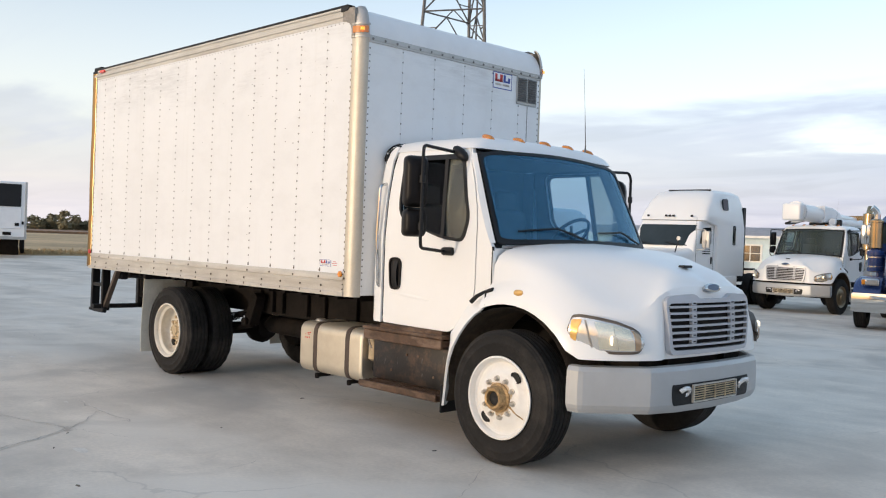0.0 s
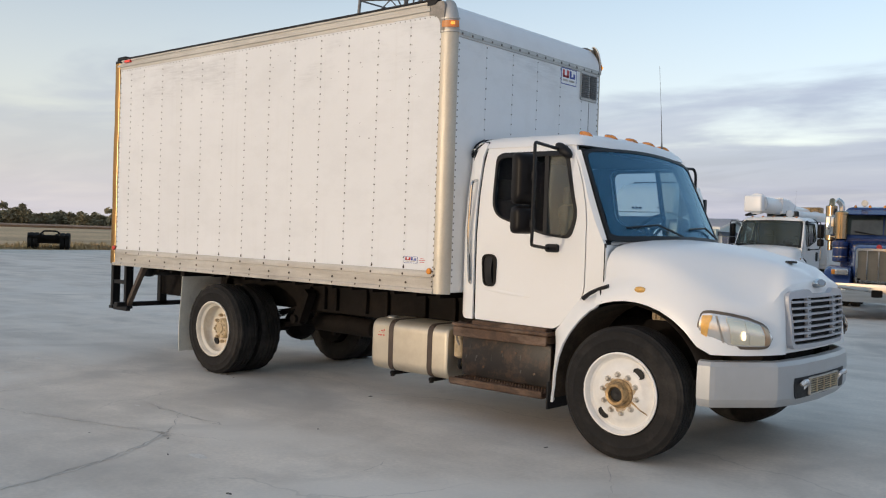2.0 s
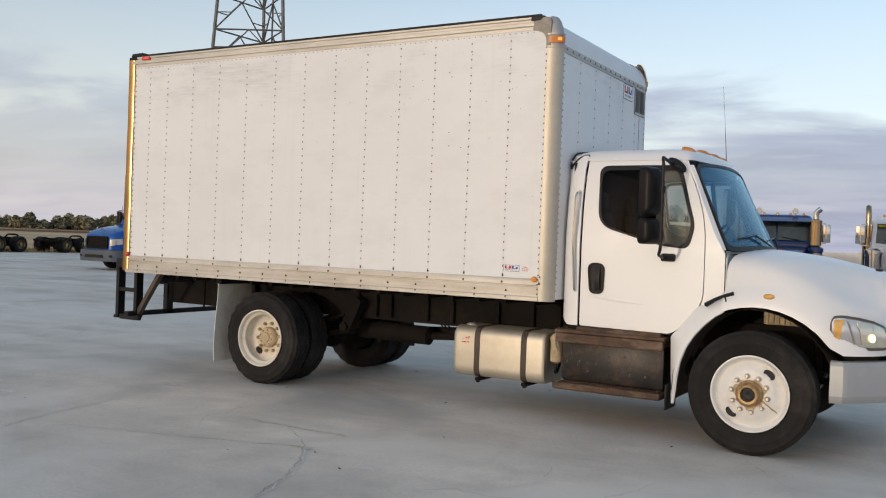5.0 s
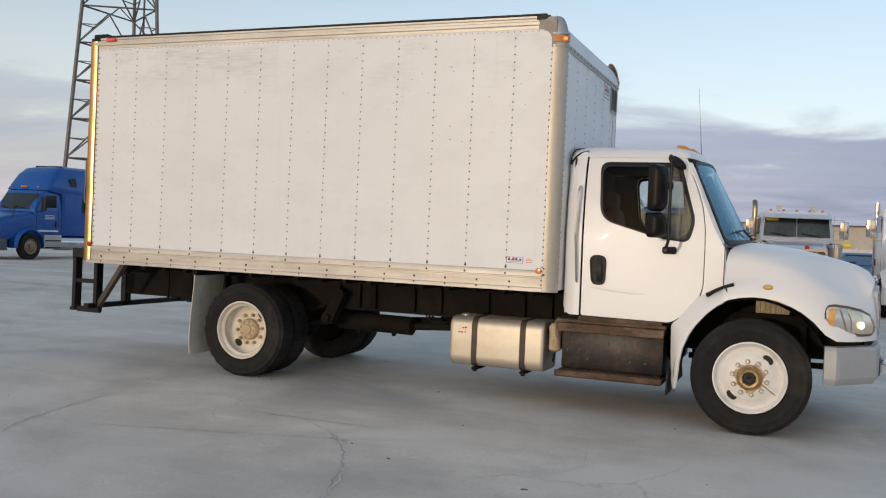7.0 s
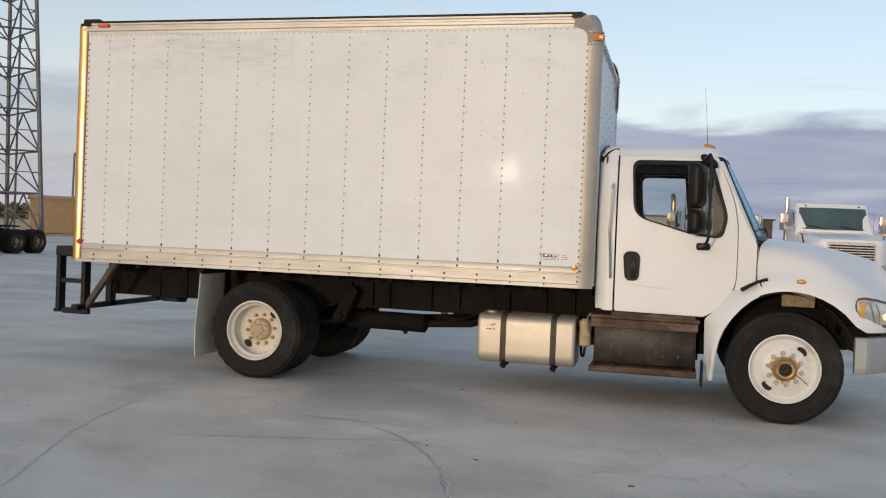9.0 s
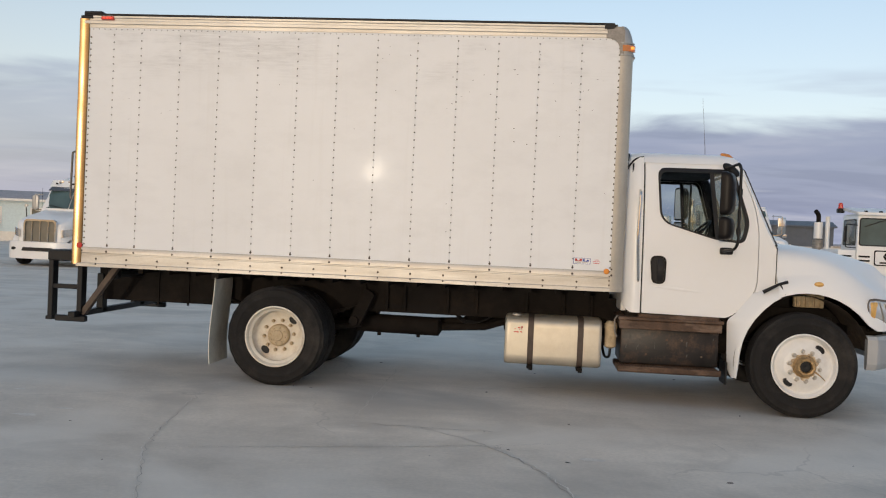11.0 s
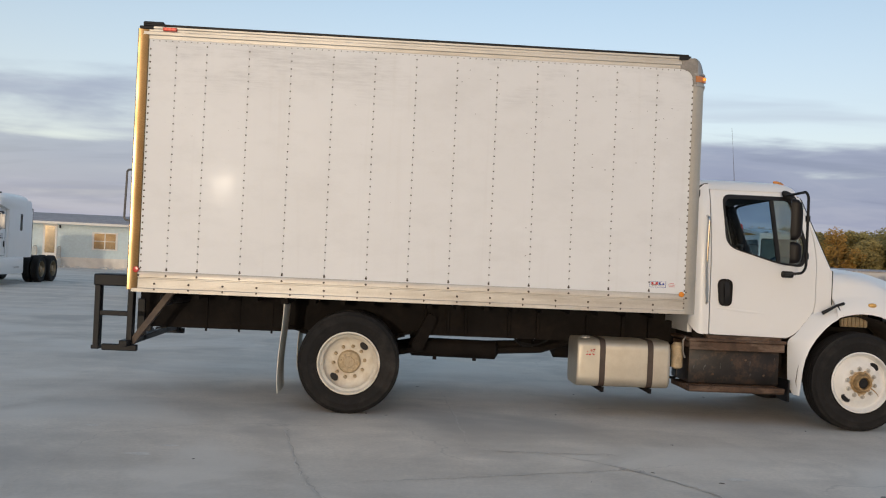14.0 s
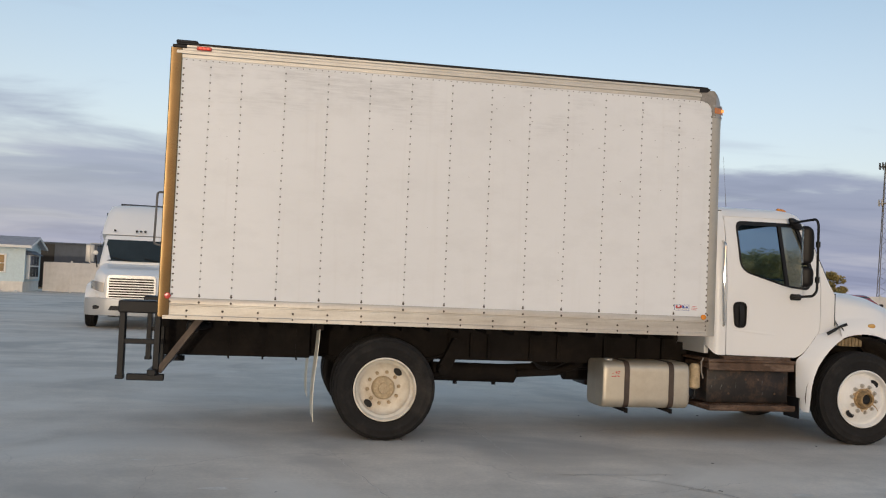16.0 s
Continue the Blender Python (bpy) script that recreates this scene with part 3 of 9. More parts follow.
def sheet(bm, f, nu, nv, thick=0.0):
    """A curved sheet from f(u, v) with u, v from 0 to 1, given thickness along its normal."""
    g = [[Vector(f(i / nu, j / nv)) for j in range(nv + 1)] for i in range(nu + 1)]
    top = [[bm.verts.new(p) for p in row] for row in g]
    for i in range(nu):
        for j in range(nv):
            bm.faces.new((top[i][j], top[i + 1][j], top[i + 1][j + 1], top[i][j + 1]))
    if thick:
        low = []
        for i in range(nu + 1):
            row = []
            for j in range(nv + 1):
                a, b = g[min(i + 1, nu)][j] - g[max(i - 1, 0)][j], g[i][min(j + 1, nv)] - g[i][max(j - 1, 0)]
                nrm = a.cross(b).normalized()
                row.append(bm.verts.new(g[i][j] - nrm * thick))
            low.append(row)
        for i in range(nu):
            for j in range(nv):
                bm.faces.new((low[i][j], low[i][j + 1], low[i + 1][j + 1], low[i + 1][j]))
        rim = [(i, 0) for i in range(nu)] + [(nu, j) for j in range(nv)] + [(i, nv) for i in range(nu, 0, -1)] + [(0, j) for j in range(nv, 0, -1)]
        for (a, b), (c, d) in zip(rim, rim[1:] + rim[:1]):
            bm.faces.new((top[a][b], low[a][b], low[c][d], top[c][d]))
    return bm


def smoothstep(a, b, x):
    t = min(1.0, max(0.0, (x - a) / (b - a)))
    return t * t * (3 - 2 * t)


def along(table, x):
    """Straight interpolation in a table of (x, y)."""
    if x <= table[0][0]:
        return table[0][1]
    for (a, ya), (b, yb) in zip(table, table[1:]):
        if x <= b:
            return ya + (yb - ya) * (x - a) / (b - a)
    return table[-1][1]

# ---- the ground, yard and distance ----
def build_ground():
    bm = mk()
    faces(bm, [(-2500, -2500, -0.06), (2500, -2500, -0.06), (2500, 2500, -0.06), (-2500, 2500, -0.06)], [(0, 1, 2, 3)])
    whole("ground", bm, FIELD, "flat dry farmland reaching to the horizon", "ground", kind="structure", smooth=False)
    bm = mk()
    edge = [(-49, -70)]
    for i in range(41):
        edge.append((-49 + 0.5 * math.sin(i * 1.3) + 0.3 * math.sin(i * 3.1), -60 + i * 2.9))
    edge += [(80, 58), (80, -70)]
    prism(bm, edge, -0.30, 0.0, "z")
    whole("pavement", bm, CONCRETE, "worn grey concrete truck yard with stains and cracks", "concrete yard", kind="structure", smooth=False)
    bm = mk()
    for x0, x1, y0, y1 in ((-420, -230, -200, 420),):
        box(bm, x0, x1, y0, y1, -0.06, 0.5)
    whole("field", bm, PLOUGHED, "brown ploughed field beyond the yard", "field", kind="structure", smooth=False)


def crack(bm, way, width, rng, shift=0.0):
    """A ragged crack along a few bends, opened as a shallow dark strip."""
    pts = []
    for (x0, y0), (x1, y1) in zip(way, way[1:]):
        l = math.hypot(x1 - x0, y1 - y0)
        ux, uy = (x1 - x0) / l, (y1 - y0) / l
        n = max(3, int(l / 0.07))
        for i in range(n):
            q, j = l * i / n, rng.gauss(0, 0.012)
            pts.append((x0 + ux * q - uy * j, y0 + uy * q + ux * j, -uy, ux))
    k = len(pts)
    vs = []
    for i, (x, y, nx, ny) in enumerate(pts):
        w = 0.65 * width * (0.3 + 0.7 * math.sin(math.pi * (i + 0.5) / k)) * rng.uniform(0.35, 1.2)
        vs.append([bm.verts.new((x + nx * (w * s + shift), y + ny * (w * s + shift), 0.003 if not shift else 0.0035)) for s in (1, -1)])
    for a, b in zip(vs, vs[1:]):
        bm.faces.new((a[0], a[1], b[1], b[0]))


def build_cracks():
    rng = random.Random(5)
    bm = mk()
    ways = (([(-4.26, 0.6), (-4.22, -1.2), (-4.20, -2.72)], 0.006), ([(-4.22, -2.72), (-3.57, -2.76), (-2.98, -2.75)], 0.012), ([(-3.57, -2.77), (-3.20, -3.05), (-3.02, -3.26), (-2.88, -3.40), (-2.52, -4.01), (-2.30, -4.70), (-2.05, -6.0)], 0.014),
            ([(-5.3, -4.0), (-4.22, -3.68), (-3.54, -3.47), (-2.98, -3.30), (-2.3, -3.0)], 0.008), ([(-4.8, -5.9), (-4.92, -5.35), (-5.46, -3.99), (-5.69, -2.83), (-5.9, -1.6)], 0.007),
            ([(0.6, -2.4), (0.43, -2.04), (-0.02, -1.33)], 0.005), ([(-1.05, -2.95), (-1.10, -2.75), (-1.16, -2.55)], 0.009), ([(-7.40, -4.6), (-7.37, -3.91), (-7.33, -2.2)], 0.005), ([(-9.8, -4.8), (-9.0, -4.6), (-8.3, -4.9)], 0.004),
            ([(2.0, -4.4), (2.9, -4.1), (3.4, -4.3)], 0.004), ([(-12.5, -1.4), (-10.5, -1.0), (-8.8, -1.3)], 0.006), ([(-16, 3), (-13, 3.4), (-10, 3.1)], 0.008), ([(4.5, 3.0), (6.0, 1.4), (7.5, 1.0)], 0.006))
    for way, w in ways:
        crack(bm, way, w, rng)
    for x, y in ((-3.02, -3.27), (-2.99, -2.75), (-2.90, -3.36)):
        for j in range(3):
            a = rng.uniform(0, 6.283)
            l = rng.uniform(0.06, 0.13)
            crack(bm, [(x, y), (x + l * math.cos(a), y + l * math.sin(a))], 0.014, rng)
    whole("crack", bm, CRACK, "ragged faint cracks in the concrete", "crack", kind="stuff", smooth=False)
    bm = mk()
    for way, w in ways[:5]:
        crack(bm, way, 0.9 * w, rng, 0.016)
    whole("joint_edge", bm, CHIP, "pale worn edge along the cracks", "crack", kind="stuff", smooth=False)
    bm = mk()
    for i in range(14):
        x, y = rng.uniform(-12, 4), rng.uniform(-7.4, -1.6)
        r = rng.uniform(0.012, 0.05)
        k = 9
        bm.faces.new([bm.verts.new((x + 2.4 * r * math.cos(6.283 * j / k) * rng.uniform(0.6, 1.2), y + r * math.sin(6.283 * j / k) * rng.uniform(0.6, 1.2), 0.0025)) for j in range(k)])
    whole("chipped_patch", bm, CHIP, "pale chipped spots on the concrete", "chipped concrete", kind="stuff", smooth=False)
    bm = mk()
    for i in range(18):
        x, y = rng.uniform(-9, 4.5), rng.uniform(-4.6, 1.0)
        r, a, q = rng.uniform(0.010, 0.028), rng.uniform(0, 6.283), rng.uniform(0.25, 0.5)
        o = len(bm.verts)
        lathe(bm, [(r, 0.0), (r * 0.8, r * 0.18), (r * 0.3, r * 0.25), (0.0001, r * 0.25)], 7, (0, 0, 0), "z")
        bm.verts.ensure_lookup_table()
        for v in bm.verts[o:]:
            u, w = v.co.x, v.co.y * q
            v.co.x, v.co.y = x + u * math.cos(a) - w * math.sin(a), y + u * math.sin(a) + w * math.cos(a)
    whole("debris", bm, DEBRIS, "small flat dark clods and twigs on the concrete", "debris", kind="stuff")


build_ground()
build_cracks()

# ---- the white box truck ----
def side_y(z):
    return along([(0.0, 1.085), (1.70, 1.085), (2.05, 1.055), (2.40, 0.99), (2.56, 0.90)], z)


def tyre_mesh(width=0.28, radius=0.515, rim=0.30, name="tyre", lugs=False):
    w, r = width / 2, radius
    prof = [(rim - 0.012, -w * 0.72), (rim + 0.012, -w * 0.86), (rim + 0.024, -w * 0.90), (rim + 0.027, -w * 0.94), (rim + 0.036, -w * 0.945), (rim + 0.040, -w * 0.93), (rim + 0.07, -w * 0.98),
            (r - 0.105, -w), (r - 0.102, -w * 1.018), (r - 0.094, -w * 1.018), (r - 0.090, -w), (r - 0.05, -w * 0.97), (r - 0.046, -w * 0.985), (r - 0.038, -w * 0.975), (r - 0.035, -w * 0.93), (r - 0.018, -w * 0.86)]
    for i in range(5):
        a, b = -w * 0.80 + i * w * 0.325, -w * 0.80 + i * w * 0.325 + w * 0.27
        prof += [(r - 0.016, a - 0.003), (r - 0.001, a + 0.004), (r, (a + b) / 2), (r - 0.001, b - 0.004), (r - 0.016, b + 0.003)]
    prof += [(r - 0.018, w * 0.86), (r - 0.05, w * 0.97), (r - 0.10, w), (rim + 0.07, w * 0.98), (rim + 0.012, w * 0.86), (rim - 0.012, w * 0.72)]
    bm = lathe(mk(), prof + [prof[0]], 96 if lugs else 64, caps=(False, False))
    if lugs:
        # notched shoulder blocks
        for v in bm.verts:
            d = math.hypot(v.co.x, v.co.z)
            if d > r - 0.03 and abs(v.co.y) > w * 0.68 and int(math.atan2(v.co.z, v.co.x) / 6.28319 * 48 + 48.25) % 2:
                v.co.x, v.co.z = v.co.x * 0.984, v.co.z * 0.984
    return mesh_of(bm, name, RUBBER)


def oval_cup(radius, ang, y, a, b):
    """A hand hole: a short dark sleeve set into the disc."""
    bm = mk()
    c = Vector((radius * math.cos(ang), 0, radius * math.sin(ang)))
    u, v = Vector((-math.sin(ang), 0, math.cos(ang))), Vector((math.cos(ang), 0, math.sin(ang)))
    rings = []
    for s, d in ((1.12, 0.012), (1.08, -0.007), (0.97, -0.008), (0.90, -0.003)):
        rings.append([c + u * (a * s * math.cos(6.2832 * i / 16)) + v * (b * s * math.sin(6.2832 * i / 16)) + Vector((0, y + d, 0)) for i in range(16)])
    return loft(bm, rings, True, (False, True))


# wheels are modelled with their outer side towards -y
STEER_RIM = mesh_of(lathe(mk(), [(0.318, -0.135), (0.318, -0.146), (0.305, -0.150), (0.292, -0.135), (0.285, -0.105), (0.268, -0.092), (0.245, -0.100), (0.205, -0.128), (0.185, -0.136), (0.115, -0.138), (0.10, -0.11), (0.10, 0.05), (0.285, 0.06), (0.30, 0.135), (0.318, 0.14)], 56, caps=(False, False)), "wheel", WHEEL)
STEER_HUB = mesh_of(lathe(mk(), [(0.112, -0.130), (0.112, -0.150), (0.096, -0.160), (0.088, -0.205), (0.078, -0.215), (0.060, -0.213), (0.055, -0.196), (0.052, -0.150), (0.0001, -0.148)], 28), "hub", GREASE)
HUB_HOLE = mesh_of(lathe(mk(), [(0.053, -0.150), (0.053, -0.185), (0.030, -0.190), (0.0001, -0.180)], 18), "hub_hole", BLACK)
NUTSTEEL = material("dull_steel_nut", (0.50, 0.47, 0.42), 0.38, 0.5, vary=0.25, scale=20, dirt=(0.30, 0.22, 0.14), dirt_amount=0.5, dirt_scale=20)
NUT_A = mesh_of(lathe(mk(), [(0.024, 0.0), (0.024, -0.006), (0.0175, -0.008), (0.0175, -0.026), (0.012, -0.034), (0.0001, -0.034)], 8), "lug_nut", NUTSTEEL)
DRIVE_RIM = mesh_of(lathe(mk(), [(0.318, -0.135), (0.318, -0.146), (0.305, -0.150), (0.296, -0.138), (0.288, -0.105), (0.270, -0.092), (0.262, -0.085), (0.261, -0.066), (0.272, -0.045), (0.266, 0.000), (0.240, 0.026), (0.19, 0.036), (0.115, 0.034), (0.10, 0.05)], 56, caps=(False, False)), "wheel", DRIVE_WHITE)
DRIVE_HUB = mesh_of(lathe(mk(), [(0.118, 0.045), (0.118, 0.000), (0.108, -0.022), (0.100, -0.030), (0.058, -0.035), (0.052, -0.050), (0.0001, -0.053)], 28), "hub", DUSTY)
NUT_B = mesh_of(lathe(mk(), [(0.019, 0.0), (0.019, -0.032), (0.013, -0.045), (0.0001, -0.045)], 6), "lug_nut", DUSTY)
AXLE_NUT = mesh_of(lathe(mk(), [(0.011, 0.0), (0.011, -0.014), (0.008, -0.018), (0.0001, -0.018)], 6), "axle_bolt", DUSTY)
TYRE = tyre_mesh()
DRIVE_TYRE = tyre_mesh(lugs=True)
STREAK = mesh_of(loft(mk(), [[(r * math.cos(a + f * q), y, r * math.sin(a + f * q)) for f in (-1, 1)] for r, y, a, q in ((0.110, -0.1395, -0.60, 0.10), (0.14, -0.1385, -0.62, 0.05), (0.185, -0.1375, -0.66, 0.03), (0.205, -0.1295, -0.68, 0.025), (0.245, -0.1015, -0.70, 0.02), (0.262, -0.0935, -0.72, 0.01))], False, (False, False)), "rust_streak", GREASE)
STAIN = mesh_of(loft(mk(), [[((r + j * (0.010 * math.sin(3 * q) + 0.008 * math.sin(7 * q + 1) + 0.006 * math.sin(13 * q))) * math.cos(q), -0.1388, (r + j * (0.010 * math.sin(3 * q) + 0.008 * math.sin(7 * q + 1) + 0.006 * math.sin(13 * q))) * math.sin(q)) for q in [6.2832 * i / 60 for i in range(60)]] for r, j in ((0.105, 0.0), (0.124, 1.0))], True, (False, False)), "rust_stain", HUBSTAIN)
DRUM = mesh_of(lathe(mk(), [(0.0001, 0.02), (0.27, 0.02), (0.27, 0.20), (0.0001, 0.20)], 28), "brake_drum", CHASSIS)
HOLE_A = [mesh_of(oval_cup(0.222, a, -0.121, 0.046, 0.030), "hand_hole", BLACK) for a in (radians(41), radians(221))]
HOLE_B = [mesh_of(oval_cup(0.218, a, 0.024, 0.044, 0.030), "hand_hole", BLACK) for a in (radians(60), radians(240))]


def add_wheel(truck, x, y, z, drive, left, turn=0.0, hub=True):
    m = pose(x, y, z, 0, 0, 180 if left else 0) @ pose(0, 0, 0, 0, turn, 0)
    w = part("wheel", DRIVE_RIM if drive else STEER_RIM, None, truck, "white-painted steel wheel, dusty", m)
    part("tyre", DRIVE_TYRE if drive else TYRE, None, w, "worn black truck tyre")
    if hub:
        part("hub", DRIVE_HUB if drive else STEER_HUB, None, w, "dusty axle hub" if drive else "rusty greasy open hub")
        for i in range(10):
            a, r, y = 0.6283 * (i + 0.5), 0.160 if drive else 0.147, 0.035 if drive else -0.137
            part("lug_nut", NUT_B if drive else NUT_A, None, w, m=pose(r * math.cos(a), y, r * math.sin(a)))
        if drive:
            for i in range(8):
                part("axle_bolt", AXLE_NUT, None, w, m=pose(0.084 * math.cos(0.7854 * i), -0.029, 0.084 * math.sin(0.7854 * i)))
        if not drive:
            part("brake_drum", DRUM, None, w)
            part("hub_hole", HUB_HOLE, None, w)
            part("rust_stain", STAIN, None, w, "rust stain round the hub")
            part("rust_streak", STREAK, None, w, "brown grease streak from the hub")
        for h in (HOLE_B if drive else HOLE_A):
            part("hand_hole", h, None, w)
    else:
        part("brake_drum", DRUM, None, w, "dark brake drum")
    return w


LINES = [-7.43, -7.16, -6.86, -6.44, -6.02, -5.60, -5.18, -4.765, -4.35, -3.94, -3.53, -3.12, -2.71, -2.29, -1.905]
XR, XF, BW, Z0, Z1 = -7.49, -1.785, 1.28, 1.15, 3.798


def rivet(bm, p, axis, r=0.0075, h=0.005, k=6):
    """A small dome; axis is -1 or 1 along y, or 2 along x."""
    if axis == 2:
        lathe(bm, [(r, 0), (r * 0.75, h * 0.8), (0.0001, h)], k, p, "x")
    else:
        lathe(bm, [(r, 0), (r * 0.75, axis * h * 0.8), (0.0001, axis * h)], k, p, "y")


def rivet_mesh(name, places, mat):
    """Many domes in one mesh, built from plain lists."""
    verts, polys = [], []
    for (x, y, z), axis, r, h in places:
        o = len(verts)
        for rr, hh in ((r, 0.0), (r * 0.72, h * 0.8)):
            for i in range(6):
                c, s = rr * math.cos(i * 1.0472), rr * math.sin(i * 1.0472)
                verts.append((x + hh, y + c, z + s) if axis == 2 else (x + c, y + axis * hh, z + s))
        verts.append((x + h, y, z) if axis == 2 else (x, y + axis * h, z))
        for i in range(6):
            j = (i + 1) % 6
            polys += [(o + i, o + j, o + 6 + j, o + 6 + i), (o + 6 + i, o + 6 + j, o + 12)]
    me = bpy.data.meshes.new(name)
    me.from_pydata(verts, [], polys)
    me.materials.append(mat)
    me.update()
    return me


def cargo_box(truck):
    rng = random.Random(3)
    bm = mk()
    # floor, left side, rear wall and the roof in one shell
    box(bm, XR + 0.03, XF - 0.05, -BW + 0.03, BW - 0.03, Z0 + 0.01, Z0 + 0.10)
    box(bm, XR + 0.03, -1.93, BW - 0.03, BW, Z0 + 0.19, Z1 - 0.16)
    box(bm, XR, XR + 0.03, -BW + 0.10, BW - 0.10, Z0 + 0.19, Z1 - 0.10)
    box(bm, XR + 0.02, XF - 0.27, -BW + 0.03, BW - 0.03, Z1 - 0.045, Z1 - 0.004)
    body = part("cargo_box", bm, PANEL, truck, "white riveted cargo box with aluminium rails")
    # side panels, one beside the other
    for a, b in zip(LINES, LINES[1:]):
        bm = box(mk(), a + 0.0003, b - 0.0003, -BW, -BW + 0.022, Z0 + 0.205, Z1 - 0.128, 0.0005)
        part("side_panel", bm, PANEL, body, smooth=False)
    # front wall panels
    ys = [-1.20, -0.78, -0.37, 0.04, 0.45, 0.86, 1.20]
    for a, b in zip(ys, ys[1:]):
        bm = box(mk(), XF - 0.025, XF, a + 0.0006, b - 0.0006, Z0 + 0.02, Z1 - 0.31, 0.0012)
        part("front_panel", bm, PANEL, body, smooth=False)
    # rounded cap along the top of the front
    def cap(u, v):
        a = math.pi / 2 * u
        return (XF - 0.27 + 0.275 * math.sin(a), -1.19 + 2.38 * v, Z1 - 0.27 + 0.275 * math.cos(a))
    part("front_cap", sheet(mk(), cap, 12, 6, 0.012), FIBRE, body, "rounded white fibreglass front cap")
    bm = box(mk(), XF - 0.005, XF + 0.010, -1.20, 1.20, Z1 - 0.335, Z1 - 0.27, 0.004)
    box(bm, XF + 0.008, XF + 0.016, -1.20, 1.20, Z1 - 0.316, Z1 - 0.292, 0.003)
    part("cap_seam", bm, ALU_GREY, body, "grey seam strip with bolt heads")
    for s in (-1, 1):
        # corner posts: a quarter round that carries the side to the front
        prof = [(-1.915 + 0.133 * math.sin(a), s * (1.195 + 0.090 * math.cos(a))) for a in [math.pi / 2 * i / 10 for i in range(11)]]
        poly = prof + [(XF - 0.03, s * 1.19), (-1.915, s * 1.19)]
        part("corner_post", prism(mk(), poly, Z0, Z1 - 0.275, "z"), POST, body, "tall rounded aluminium corner post")
        def dome(u, v, s=s):
            a, b = math.pi / 2 * u, math.pi / 2 * v
            q = 0.275 * math.cos(b)
            return (-1.912 + (0.005 + 0.127 * math.sin(a)) * (0.25 + 0.75 * math.cos(b)), s * (1.195 + 0.092 * math.cos(a) * (0.35 + 0.65 * math.cos(b))), Z1 - 0.275 + 0.275 * math.sin(b))
        bm = sheet(mk(), dome, 8, 8, 0.01)
        part("corner_dome", bm, ALU_GREY, body, "grey rounded corner dome, scuffed")
        curve = [(-2.035 + 0.112 * math.sin(a), Z1 - 0.245 + 0.112 * math.cos(a)) for a in [math.pi / 2 * i / 6 for i in range(7)]]
        plate = [(-2.06, Z1 - 0.012), (-2.06, Z1 - 0.133)] + curve + [(-1.923, Z1 - 0.30), (-1.88, Z1 - 0.30), (-1.88, Z1 - 0.05), (-1.90, Z1 - 0.02)]
        part("corner_casting", prism(mk(), plate, min(s * 1.19, s * (BW + 0.010)), max(s * 1.19, s * (BW + 0.010)), "y"), CASTING, body, "grimy cast corner piece")
        part("roof_corner", prism(mk(), [(-2.08, Z1 - 0.045), (-1.99, Z1 - 0.040), (-1.95, Z1 - 0.004), (-2.08, Z1 + 0.010)], min(s * 1.19, s * (BW + 0.020)), max(s * 1.19, s * (BW + 0.020)), "y"), BLACK, body)
        bm = mk()
        lamp = [(-1.910 + 0.148 * math.sin(a), s * (1.195 + 0.104 * math.cos(a))) for a in [math.pi / 2 * (0.06 + 0.80 * i / 8) for i in range(9)]]
        inner = [(-1.910 + 0.120 * math.sin(a), s * (1.195 + 0.08 * math.cos(a))) for a in [math.pi / 2 * (0.86 - 0.80 * i / 8) for i in range(9)]]
        prism(bm, lamp + inner, 3.540, 3.600, "z")
        part("marker_lamp", bm, DARKAMBER, body, "amber corner marker lamp")
        a = math.pi / 2 * 0.55
        part("lamp_bulb", lathe(mk(), [(0.020, -0.012), (0.020, 0.012), (0.0001, 0.012)], 10, (-1.910 + 0.146 * math.sin(a), s * (1.195 + 0.104 * math.cos(a)), 3.572), "z"), LAMP_AMBER, body, "glowing amber bulb")
        for z in (3.50, 3.615):
            part("lamp_bracket", prism(mk(), [(-1.912 + 0.141 * math.sin(b), s * (1.195 + 0.097 * math.cos(b))) for b in [math.pi / 2 * i / 10 for i in range(11)]] + [(-1.84, s * 1.19), (-1.912, s * 1.19)], z, z + 0.014, "z"), ALU_GREY, body)
        # bottom and top rails with their ribs
        o = s * BW
        shape = [(-0.05, 0.0), (0.016, 0.0), (0.016, 0.034), (0.008, 0.042), (0.008, 0.128), (0.004, 0.132), (0.004, 0.142), (0.011, 0.147), (0.011, 0.196), (0.004, 0.206), (-0.05, 0.206)]
        part("bottom_rail", prism(mk(), [(o + s * d, Z0 + z) for d, z in shape], XR, -1.915, "x"), ALU, body, "cream aluminium bottom rail with bolts")
        shape = [(-0.05, -0.130), (0.005, -0.130), (0.005, -0.098), (0.016, -0.090), (0.016, -0.062), (0.009, -0.055), (0.009, -0.036), (0.019, -0.028), (0.019, -0.010), (-0.05, -0.010)]
        part("top_rail", prism(mk(), [(o + s * d, Z1 + z) for d, z in shape], XR, -2.05, "x"), ALU, body, "aluminium top rail")
        bm = box(mk(), XR, -1.98, min(o - s * 0.07, o + s * 0.022), max(o - s * 0.07, o + s * 0.022), Z1 - 0.008, Z1 + 0.014, 0.005)
        part("roof_edge", bm, BLACK, body, "black roof edge strip")
        rings = []
        for i in range(41):
            z = Z0 + 0.02 + (Z1 - Z0 - 0.055) * i / 40
            q = o + s * (0.012 + 0.0022 * math.sin(z * 5.3 + 1) + 0.0012 * math.sin(z * 12.1))
            rings.append([(XR - 0.05, o - s * 0.06, z), (XR + 0.058, o - s * 0.06, z), (XR + 0.058, q - s * 0.006, z), (XR + 0.050, q, z), (XR - 0.042, q + s * 0.002, z), (XR - 0.05, q - s * 0.006, z)])
